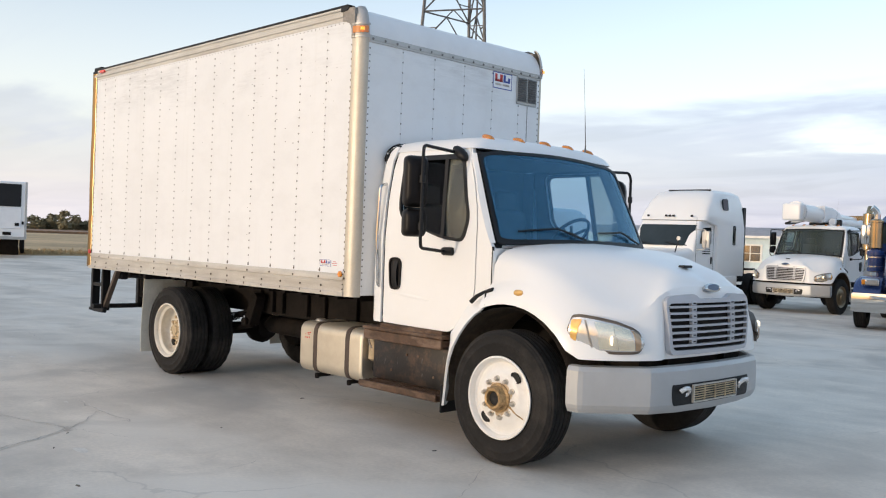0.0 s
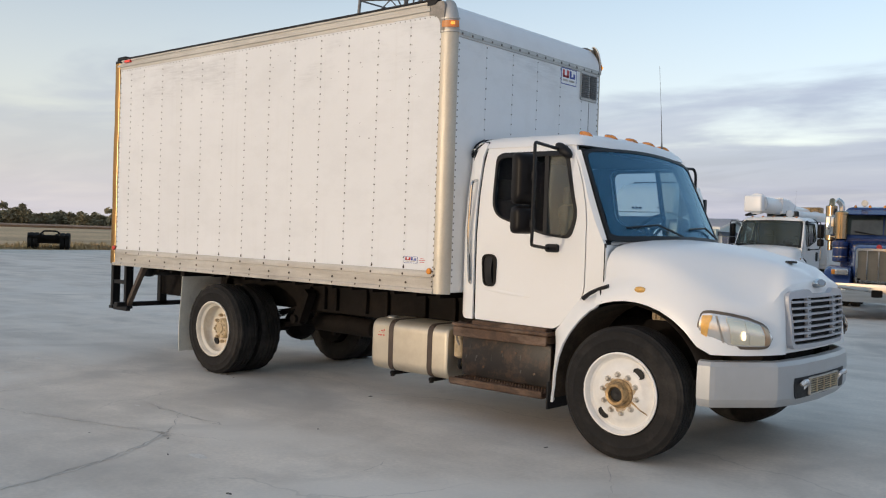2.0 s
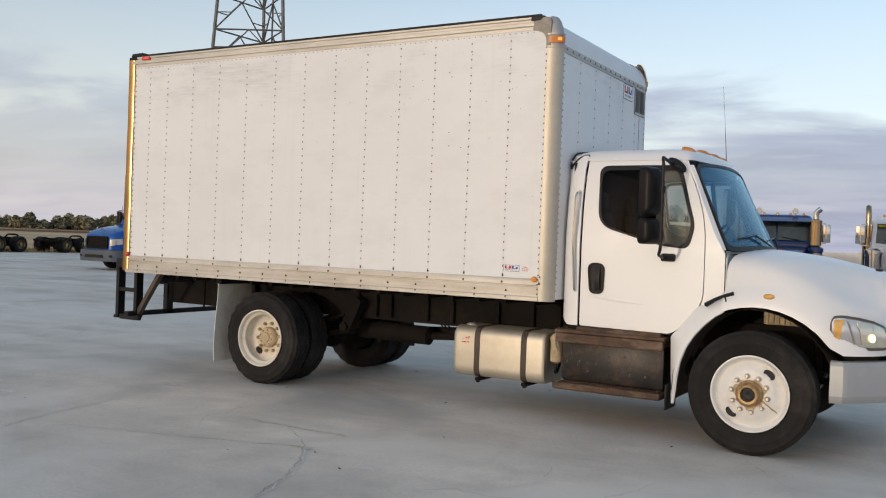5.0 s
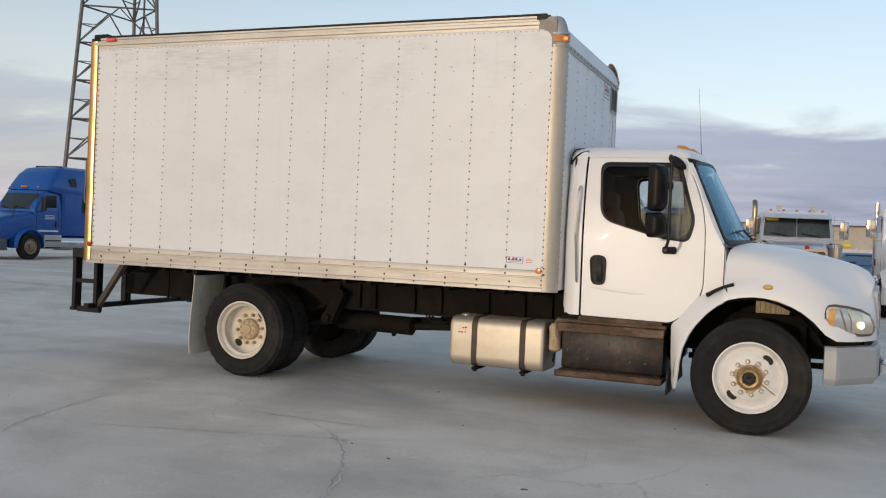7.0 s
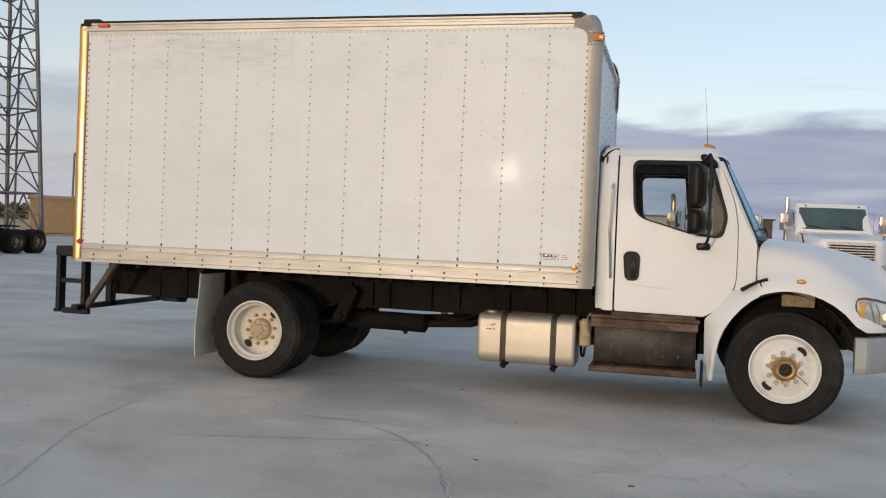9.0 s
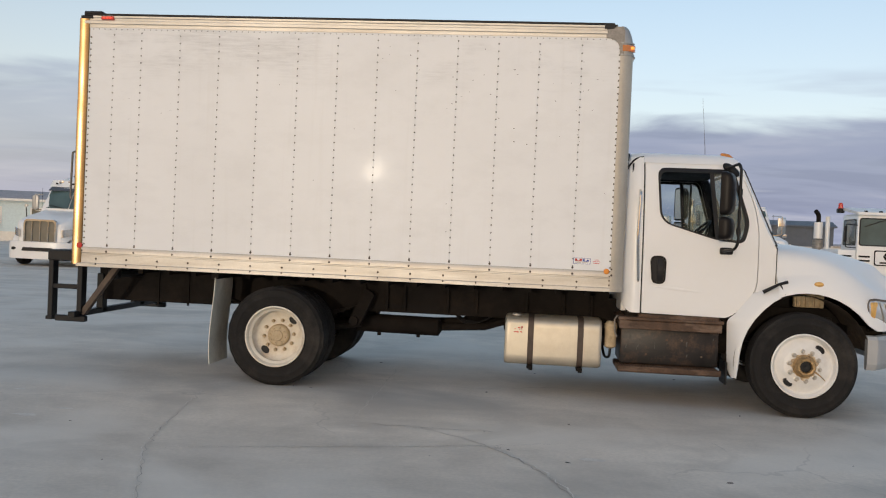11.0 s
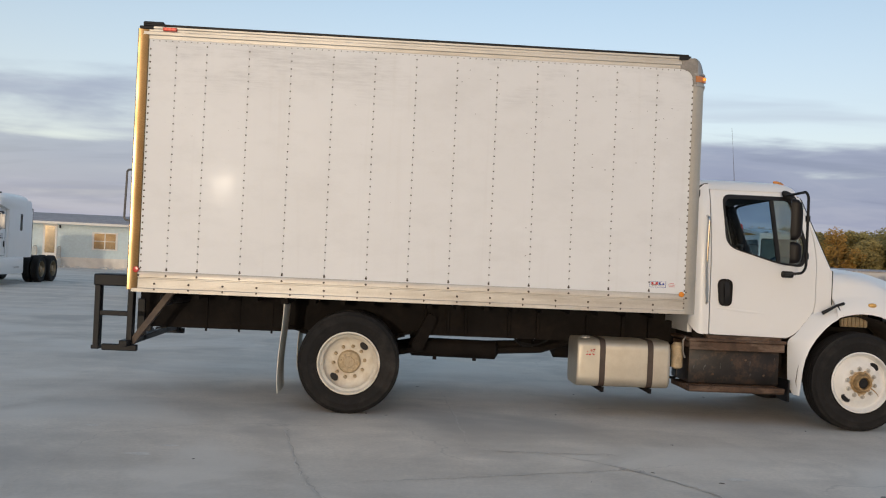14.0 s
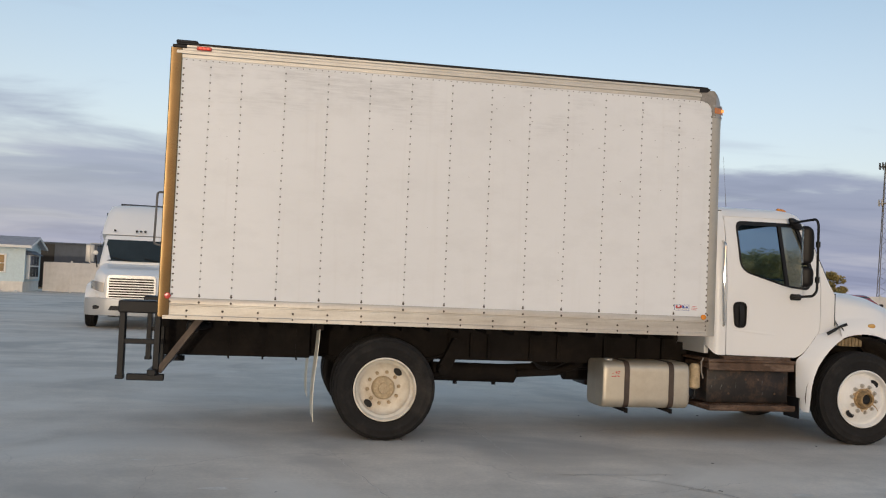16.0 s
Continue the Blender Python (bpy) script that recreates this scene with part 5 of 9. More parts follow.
def mirror(truck, s):
    y0, y1 = s * 1.05, s * 1.445
    x = -0.745
    arm = bend([(x - 0.04, s * 1.00, 2.435), (x, y1 - s * 0.02, 2.455), (x + 0.015, y1, 2.40), (x + 0.015, y1, 1.68), (x - 0.01, y1 - s * 0.03, 1.625), (x - 0.06, s * 1.09, 1.60)], 0.06)
    bm = tube(mk(), arm, 0.014)
    for z in (2.18, 1.80):
        tube(bm, [(x + 0.015, y1, z - 0.03), (x + 0.015, y1, z + 0.03)], 0.024, 10)
    base = part("mirror_arm", bm, BLACK, truck, "black mirror bracket")
    pod = [(math.cos(radians(a)), 0.098 * math.sin(radians(a))) for a in range(-90, 91, 15)]
    bm = lathe(mk(), [(max(0.0001, 0.046 * c), w) for c, w in pod], 16, (0, 0, 0), "x")
    part("mirror_mount", bm, BLACK, base, "black upper mirror mount", m=Matrix.Translation((x + 0.005, s * 1.015, 2.425)) @ Matrix.Rotation(radians(36), 4, "Y"))
    part("mirror_mount", box(mk(), x - 0.085, x + 0.045, min(s * 1.07, s * 1.125), max(s * 1.07, s * 1.125), 1.57, 1.64, 0.02, 2), BLACK, base, "black lower mirror mount")
    for z0, z1, w in ((1.955, 2.375, 0.098), (1.715, 1.940, 0.098)):
        rings = []
        c = y1 - s * 0.01
        for k, (dx, f) in enumerate(((-0.090, 1.0), (-0.05, 1.0), (-0.02, 0.94), (0.008, 0.80), (0.020, 0.55))):
            zc, hz, hy = (z0 + z1) / 2, (z1 - z0) / 2 * f, w * f
            rings.append([(x - 0.055 + dx, c + p[0], zc + p[1]) for p in rounded([(-hy, -hz), (hy, -hz), (hy, hz), (-hy, hz)], 0.05 * f)])
        toe = Matrix.Translation((x - 0.055, c, 0)) @ Matrix.Rotation(radians(26 * s), 4, "Z") @ Matrix.Translation((0.055 - x, -c, 0))
        part("mirror", loft(mk(), rings), MIRRORBLACK, base, "glossy black mirror housing", m=toe)
        zc, hz = (z0 + z1) / 2, (z1 - z0) / 2 - 0.02
        part("mirror_glass", box(mk(), x - 0.1465, x - 0.140, c - w + 0.015, c + w - 0.015, zc - hz, zc + hz, 0.003), CHROME, base, m=toe)


def interior(truck):
    for y in (-0.55, 0.55):
        bm = box(mk(), -1.55, -1.05, y - 0.26, y + 0.26, 1.25, 1.42, 0.06, 3)
        part("seat", bm, SEAT, truck, "dark grey cloth seat")
        bm = box(mk(), -0.07, 0.07, y - 0.25, y + 0.25, -0.02, 0.62, 0.06, 3, m=Matrix.Translation((-1.52, 0, 1.42)) @ Matrix.Rotation(radians(-10), 4, "Y"))
        part("seat_back", bm, SEAT, truck, "grey seat back")
        bm = box(mk(), -1.69, -1.58, y - 0.14, y + 0.14, 2.02, 2.22, 0.04, 3)
        part("headrest", bm, SEAT, truck)
        part("seat_base", box(mk(), -1.50, -1.12, y - 0.2, y + 0.2, 0.97, 1.26, 0.03), TRIM, truck)
    rings = []
    for y in [-1.0 + 0.2 * i for i in range(11)]:
        q = 0.05 * math.cos(y * 2.2)
        rings.append([(-0.62, y, 1.20), (-0.66 - q, y, 1.45), (-0.60 - q, y, 1.62 + q * 0.6), (-0.42, y, 1.66), (-0.36, y, 1.62), (-0.36, y, 1.10)])
    part("dashboard", loft(mk(), rings), TRIM, truck, "dark moulded dashboard")
    c, ax = Vector((-0.80, 0.55, 1.775)), Vector((-0.72, 0, 0.69)).normalized()
    u, v = Vector((0, 1, 0)), ax.cross(Vector((0, 1, 0)))
    ring = [c + u * (0.23 * math.cos(6.2832 * i / 32)) + v * (0.23 * math.sin(6.2832 * i / 32)) for i in range(33)]
    bm = tube(mk(), ring, 0.016, 8)
    for a in (90, 210, 330):
        tube(bm, [c, c + u * (0.21 * math.cos(radians(a))) + v * (0.21 * math.sin(radians(a)))], 0.014, 6)
    tube(bm, [c + ax * 0.02, c - ax * 0.32], 0.04, 10)
    part("steering_wheel", bm, BLACK, truck, "black steering wheel")


RIM = [(-0.262, 1.078, 1.375), (-0.10, 1.105, 1.410), (0.10, 1.135, 1.420), (0.30, 1.140, 1.395), (0.50, 1.105, 1.335), (0.68, 1.035, 1.265), (0.80, 0.955, 1.225), (0.89, 0.855, 1.215), (0.95, 0.74, 1.255), (0.985, 0.64, 1.345), (1.005, 0.50, 1.395), (1.022, 0.25, 1.412), (1.028, 0.0, 1.418)]
SPINE = [(-0.12, 1.715), (0.10, 1.700), (0.35, 1.668), (0.60, 1.612), (0.80, 1.555), (0.92, 1.500), (1.00, 1.445), (1.028, 1.418)]


def arch_z(x):
    d = 0.5184 - (x - 0.02) ** 2
    return max(0.885, 0.505 + math.sqrt(d)) if d > 0 and x < 0.66 else 0.885


def hood(truck):
    bm = mk()
    n = 24
    # the rim, resampled
    pts = []
    for i in range(n + 1):
        q = i / n * (len(RIM) - 1)
        k = min(int(q), len(RIM) - 2)
        f = q - k
        p0, p1, p2, p3 = RIM[max(k - 1, 0)], RIM[k], RIM[k + 1], RIM[min(k + 2, len(RIM) - 1)]
        pts.append([0.5 * (2 * b + (c - a) * f + (2 * a - 5 * b + 4 * c - d) * f * f + (3 * b - a - 3 * c + d) * f ** 3) for a, b, c, d in zip(p0, p1, p2, p3)])
    prof = [(0.0, 0.0), (0.2, 0.01), (0.4, 0.05), (0.55, 0.15), (0.66, 0.33), (0.76, 0.56), (0.86, 0.76), (0.94, 0.89), (1.0, 1.0)]
    back = [(0.0, 0.0), (0.25, 0.015), (0.5, 0.05), (0.70, 0.11), (0.82, 0.17), (0.90, 0.25), (0.955, 0.38), (0.99, 0.60), (1.0, 1.0)]
    for s in (-1, 1):
        rows = []
        for i, (x, y, z) in enumerate(pts):
            t = i / n
            sx = -0.12 + (1.028 + 0.12) * (t ** 0.75)
            if i == n:
                sx = 1.028
            sz = along(SPINE, sx)
            row = []
            k = smoothstep(0.0, 0.5, t)
            for (ua, ga), (ub, gb) in zip(back, prof):
                u, g = ua + (ub - ua) * k, ga + (gb - ga) * k
                px, py = sx + (x - sx) * (u ** (1.0 + 1.0 * (1 - t))), y * u
                row.append((px, s * py, sz + (z - sz) * g))
            rows.append(row)
        # skirt below the rim: bulges out to the wheel arch
        full = []
        for row, (x, y, z) in zip(rows, pts):
            zb = arch_z(x)
            out = smoothstep(1.0, 0.55, x) * 0.10 * smoothstep(-0.5, 0.1, x) + 0.0
            nose = smoothstep(0.55, 0.95, x)
            ext = []
            for k in range(1, 7):
                f = k / 6
                b = math.sin(f * math.pi / 2)
                fx = x + nose * 0.055 * b * (1 if y > 0.6 else 0.2)
                fy = y + (1.222 - y) * b * (1 - nose) + nose * 0.05 * b * smoothstep(0.55, 0.8, y)
                ext.append((fx, s * fy, z + (zb - z) * f))
            e = ext[-1]
            ext.append((e[0] - nose * 0.03, e[1] - s * 0.045, e[2] + 0.004))
            full.append(row + ext)
        vr = [[bm.verts.new(p) for p in r] for r in full]
        for a, b in zip(vr, vr[1:]):
            for j in range(len(a) - 1):
                q = (a[j], b[j], b[j + 1], a[j + 1])
                try:
                    bm.faces.new(q if s < 0 else q[::-1])
                except ValueError:
                    pass
    bmesh.ops.remove_doubles(bm, verts=bm.verts, dist=0.0008)
    body = part("hood", bm, WHITE, truck, "white sloping hood with flared fenders", angle=50)
    for s in (-1, 1):
        edge = [(0.352, -0.645), (0.48, -0.630), (0.60, -0.618), (0.724, -0.593), (0.84, -0.548), (0.945, -0.483), (1.045, -0.40), (1.125, -0.311), (1.168, -0.24), (1.385, -0.24)]
        rear = [(0.352, -0.676), (0.42, -0.700), (0.60, -0.712), (0.90, -0.722), (0.93, -0.710), (0.978, -0.655), (1.195, -0.488), (1.232, -0.40), (1.268, -0.262), (1.385, -0.262)]
        def tail(u, v, s=s):
            z = 0.352 + 1.033 * v
            x0, x1 = along(rear, z), along(edge, z)
            y = 1.222 - 0.20 * smoothstep(1.15, 1.42, z) - (0.155 - 0.035 * smoothstep(0.85, 1.0, z)) * (1 - u) ** 1.5 * min(1.0, (x1 - x0) / 0.07)
            return (x0 + (x1 - x0) * u, s * y, z)
        part("fender_tail", sheet(mk(), (lambda u, v: tail(u, v)) if s < 0 else (lambda u, v: tail(u, 1 - v)), 6, 44, 0.018), WHITE, body, "white rear tail of the fender")
        # lining of the wheel arch
        def liner(u, v, s=s):
            a = radians(14 + 176 * u)
            return (0.0 + 0.665 * math.cos(a), s * (1.19 - 0.62 * v), 0.50 + 0.70 * math.sin(a))
        part("arch_liner", sheet(mk(), liner, 18, 3), LINER, body, "brown dusty wheel arch liner")
        bm = box(mk(), 0.0, 0.30, min(s * 0.72, s * 0.78), max(s * 0.72, s * 0.78), 1.06, 1.24, 0.01)
        cleaner = part("air_cleaner", bm, DUSTY, body, "tan ribbed filter housing seen in the wheel arch")
        for i in range(6):
            part("housing_rib", box(mk(), 0.02 + i * 0.045, 0.045 + i * 0.045, min(s * 0.765, s * 0.80), max(s * 0.765, s * 0.80), 1.07, 1.23, 0.004), DUSTY, cleaner)
        part("mud_guard", box(mk(), -0.735, -0.715, min(s * 0.86, s * 1.16), max(s * 0.86, s * 1.16), 0.27, 0.50, 0.006), BLACK, body)
        part("side_lamp", lathe(mk(), [(0.045, 0), (0.045, s * 0.014), (0.032, s * 0.024), (0.0001, s * 0.026)], 20, (0, 0, 0)), INDICATOR, body, "oval amber side lamp", m=Matrix.Translation((0.115, s * 1.188, 1.318)) @ Matrix.Diagonal((1, 1, 0.55, 1)))
        # rubber hood latch
        bm = tube(mk(), [(-0.405, s * 1.165, 1.215), (-0.33, s * 1.185, 1.262), (-0.26, s * 1.175, 1.30), (-0.175, s * 1.165, 1.325)], 0.016, 8, [0.020, 0.017, 0.013, 0.018])
        tube(bm, [(-0.245, s * 1.175, 1.30), (-0.205, s * 1.215, 1.20)], 0.007, 6)
        part("hood_latch", bm, BLACK, body, "black rubber hood latch")
        part("hood_seam", prism_at(mk(), [(-0.275, 1.66), (-0.266, 1.66), (-0.266, 1.30), (-0.275, 1.30)], lambda p, d, s=s: (p[0], s * (side_y(p[1]) + 0.003 - d), p[1]), 0.02), BLACK, truck)
        headlight(body, s)
    grille(body)
    return body


def headlight(body, s):
    """A long teardrop lens wrapped round the corner of the nose."""
    path = [(0.575, 1.148), (0.66, 1.125), (0.76, 1.075), (0.86, 0.995), (0.930, 0.905), (0.965, 0.825)]
    top = [1.180, 1.192, 1.180, 1.155, 1.115, 1.062]
    low = [1.000, 0.960, 0.948, 0.944, 0.946, 0.962]
    def on(u, v, grow, lift):
        q = u * 5
        k = min(int(q), 4)
        f = q - k
        x, y = path[k][0] * (1 - f) + path[k + 1][0] * f, path[k][1] * (1 - f) + path[k + 1][1] * f
        a, b = top[k] * (1 - f) + top[k + 1] * f, low[k] * (1 - f) + low[k + 1] * f
        if s > 0:
            v = 1 - v
        e = math.sqrt(max(0.10, 1 - max(0, 1 - u / 0.09, (u - 0.92) / 0.085) ** 2))
        mid, half = (a + b) / 2, ((a - b) / 2 + grow) * e
        z = mid - half + 2 * half * v
        nx, ny = (path[k + 1][1] - path[k][1]), (path[k + 1][0] - path[k][0])
        l = math.hypot(nx, ny)
        bulge = lift + 0.006 + 0.014 * (1 - v) + 0.020 * (1 - (2 * v - 1) ** 2)
        return (x - nx / l * bulge, s * (y + ny / l * bulge), z)
    part("headlight_bezel", sheet(mk(), lambda u, v: on(u, v, 0.013, 0.0175), 28, 5, 0.05), BEZEL, body)
    lens = part("headlight", sheet(mk(), lambda u, v: on(0.03 + 0.95 * u, 0.04 + 0.92 * v, 0.0, 0.0215), 28, 6, 0.006), LENS, body, "clear wraparound headlight")
    part("indicator_lens", sheet(mk(), lambda u, v: on(0.065 + (0.10 + 0.05 * v) * u, 0.20 + 0.70 * v, 0.0, 0.0265), 8, 6, 0.004), INDICATOR, lens, "amber indicator lens")
    part("headlight_rib", sheet(mk(), lambda u, v: on(0.25 + 0.10 * (1 - v) + 0.025 * u, 0.10 + 0.80 * v, 0.0, 0.0265), 2, 6, 0.004), CASTING, lens, "dark reflector edge")
    # reflector in two facets, turned a little each way
    for a0, a1, lift in ((0.385, 0.575, 0.006), (0.580, 0.775, 0.0)):
        part("headlight_bowl", sheet(mk(), lambda u, v, a0=a0, a1=a1, lift=lift: on(a0 + 0.05 * (1 - v) + (a1 - a0) * u, 0.09 + 0.82 * v, 0.0, 0.0262 + lift * (1 - u)), 5, 6, 0.004), BOWL, lens, "warm cream headlight reflector")
    part("headlight_end", sheet(mk(), lambda u, v: on(0.795 + 0.05 * (1 - v) + (0.135 - 0.05 * (1 - v)) * u, 0.07 + 0.86 * v, 0.0, 0.0262), 10, 6, 0.004), BROWNLENS, lens, "brownish end of the headlight")
    # small glowing disc added as the low sun's reflection in the bowl
    c = Vector(on(0.56, 0.40, 0, 0.036))
    part("headlight_bulb", lathe(mk(), [(0.034, -0.008), (0.034, 0.002), (0.020, 0.008), (0.0001, 0.010)], 16), GLINT, lens, "warm glow put in for the sun's glint in the headlight", m=Matrix.Translation(c) @ Matrix.Rotation(radians(-48 if s < 0 else 228), 4, "Z") @ Matrix.Rotation(radians(180), 4, "Z"))


def grille(body):
    outer = rounded([(-0.620, 1.345), (-0.565, 0.915), (0.565, 0.915), (0.620, 1.345), (0.27, 1.362), (0.20, 1.325), (-0.20, 1.325), (-0.27, 1.362)], [0.09, 0.06, 0.06, 0.09, 0.03, 0.03, 0.03, 0.03], 5)
    hole = rounded([(-0.585, 1.295), (-0.538, 0.948), (0.538, 0.948), (0.585, 1.295)], 0.05, 5)
    def at(p, d):
        return (1.094 - 0.045 * (p[0] / 0.6) ** 2 - 0.10 * max(0, p[1] - 1.1) - d, p[0], p[1])
    part("grille_surround", frame_between(mk(), outer, hole, (0, 1.12), at, 0.06), SILVER, body, "silver-grey grille surround")
    def backing(u, v):
        y, z = (u * 2 - 1) * (0.555 + 0.045 * v), 0.938 + 0.37 * v
        return (1.062 - 0.04 * (y / 0.6) ** 2 - 0.08 * max(0, z - 1.1), y, z)
    part("grille_back", sheet(mk(), backing, 12, 4, 0.006), CHASSIS, body, "black grille backing")
    for i in range(7):
        z = 0.972 + i * 0.0475
        def bar(u, v, z=z):
            y = (u * 2 - 1) * (0.545 + 0.12 * (z - 0.95))
            a, b = [(-0.01, 0.0), (0.020, 0.002), (0.020, 0.012), (-0.01, 0.012)][min(3, int(v * 3 + 0.5))]
            return (1.074 - 0.04 * (y / 0.6) ** 2 - 0.08 * max(0, z - 1.1) + a, y, z + b * 1.6)
        part("grille_bar", sheet(mk(), bar, 10, 3, 0.004), SILVER, body, "silver grille bar")
    for y in (-0.285, 0.285):
        for i in range(7):
            z = 0.975 + i * 0.0475
            f = 1.070 - 0.08 * max(0, z - 1.1)
            clip = part("grille_clip", box(mk(), f - 0.02, f + 0.010, y - 0.034, y + 0.034, z + 0.016, z + 0.050, 0.004), SILVER, body)
            part("clip_slot", box(mk(), f + 0.008, f + 0.013, y - 0.016, y + 0.016, z + 0.028, z + 0.038), BLACK, clip)
    part("badge", lathe(mk(), [(1.0, -0.02), (1.0, 0.012), (0.86, 0.020), (0.0001, 0.018)], 28, (0, 0, 0), "x"), CHROME, body, "small oval silver maker's badge", m=Matrix.Translation((1.040, 0, 1.402)) @ Matrix.Rotation(radians(-24), 4, "Y") @ Matrix.Diagonal((1, 0.118, 0.036, 1)))
    part("badge_field", lathe(mk(), [(0.70, 0.0), (0.70, 0.0235), (0.0001, 0.024)], 28, (0, 0, 0), "x"), NAVYFIELD, body, m=Matrix.Translation((1.040, 0, 1.402)) @ Matrix.Rotation(radians(-24), 4, "Y") @ Matrix.Diagonal((1, 0.118, 0.036, 1)))
    part("hood_scoop", box(mk(), 0.80, 0.86, -0.10, 0.02, 1.545, 1.565, 0.006, m=Matrix.Translation((0, 0, 0.005))), BLACK, body, "small black hood washer jet")


def front_bumper(truck):
    half = [(0.600, 1.186), (0.695, 1.180), (0.718, 1.160), (1.010, 0.802), (1.026, 0.778), (1.036, 0.742), (1.075, 0.45), (1.090, 0.0)]
    line = [(x, -y) for x, y in half] + [(x, y) for x, y in half[-2::-1]]
    line = [(p[0], p[1]) for p in line]
    rings = []
    for i, (x, y) in enumerate(line):
        a, b = line[max(i - 1, 0)], line[min(i + 1, len(line) - 1)]
        d = Vector((b[0] - a[0], b[1] - a[1])).normalized()
        n = Vector((d.y, -d.x))
        lowz = 0.500 - 0.015 * smoothstep(0.8, 0.2, abs(y))
        prof = [(0.0, lowz + 0.03), (0.012, lowz + 0.06), (0.015, 0.68), (0.008, 0.80), (-0.01, 0.832), (-0.05, 0.840), (-0.06, 0.83), (-0.05, lowz + 0.01), (-0.02, lowz)]
        rings.append([(x + n.x * o, y + n.y * o, z) for o, z in prof])
    bump = part("front_bumper", loft(mk(), rings), BUMPER, truck, "grey painted steel front bumper", angle=9)
    def mouth(u, v):
        y = (u * 2 - 1) * (0.550 + 0.02 * v) * (1 - 0.03 * (2 * v - 1) ** 4)
        return (along([(0.0, 1.090), (0.45, 1.075), (0.75, 1.034)], abs(y)) + 0.019, y, 0.548 + 0.154 * v)
    part("bumper_opening", sheet(mk(), mouth, 24, 6, 0.012), BLACK, bump, "dark bumper opening")
    part("opening_frame", frame_between(mk(), rounded([(-0.33, 0.557), (0.31, 0.557), (0.31, 0.691), (-0.33, 0.691)], 0.012), rounded([(-0.320, 0.567), (0.300, 0.567), (0.300, 0.681), (-0.320, 0.681)], 0.010), (0, 0.624), lambda p, d: (1.120 - d, p[0], p[1]), 0.02), ALU, bump)
    for i in range(6):
        part("bumper_slat", box(mk(), 1.105, 1.116, -0.320, 0.300, 0.579 + i * 0.0175, 0.585 + i * 0.0175), DUSTY, bump)
    for i in range(3):
        part("bumper_bar", box(mk(), 1.108, 1.118, -0.165 + i * 0.155 - 0.004, -0.165 + i * 0.155 + 0.004, 0.567, 0.681), DUSTY, bump)
    for y in (-0.44, 0.44):
        k = 1 if y < 0 else -1
        pts = [(1.100 + 0.025 * math.sin(a), y + k * 0.062 * math.cos(a), 0.640 + 0.036 * math.sin(a)) for a in [radians(-70 + 230 * i / 14) for i in range(15)]]
        part("tow_loop", tube(mk(), pts, 0.017, 8), BRIGHT, bump, "steel tow loop")
    part("bumper_gap", box(mk(), 0.55, 0.90, -0.74, 0.74, 0.80, 0.90), CHASSIS, truck)
    bm = mk()
    for y in (-0.75, -0.55, 0.2, 0.5):
        box(bm, 0.90 - 0.22 * abs(y), 0.94 - 0.22 * abs(y), y - 0.03, y + 0.03, 0.845, 0.885, 0.008)
    tube(bm, [(0.74, -0.9, 0.865), (0.96, 0, 0.87), (0.74, 0.9, 0.865)], 0.012, 6)
    part("hood_mounts", bm, CHASSIS, truck)


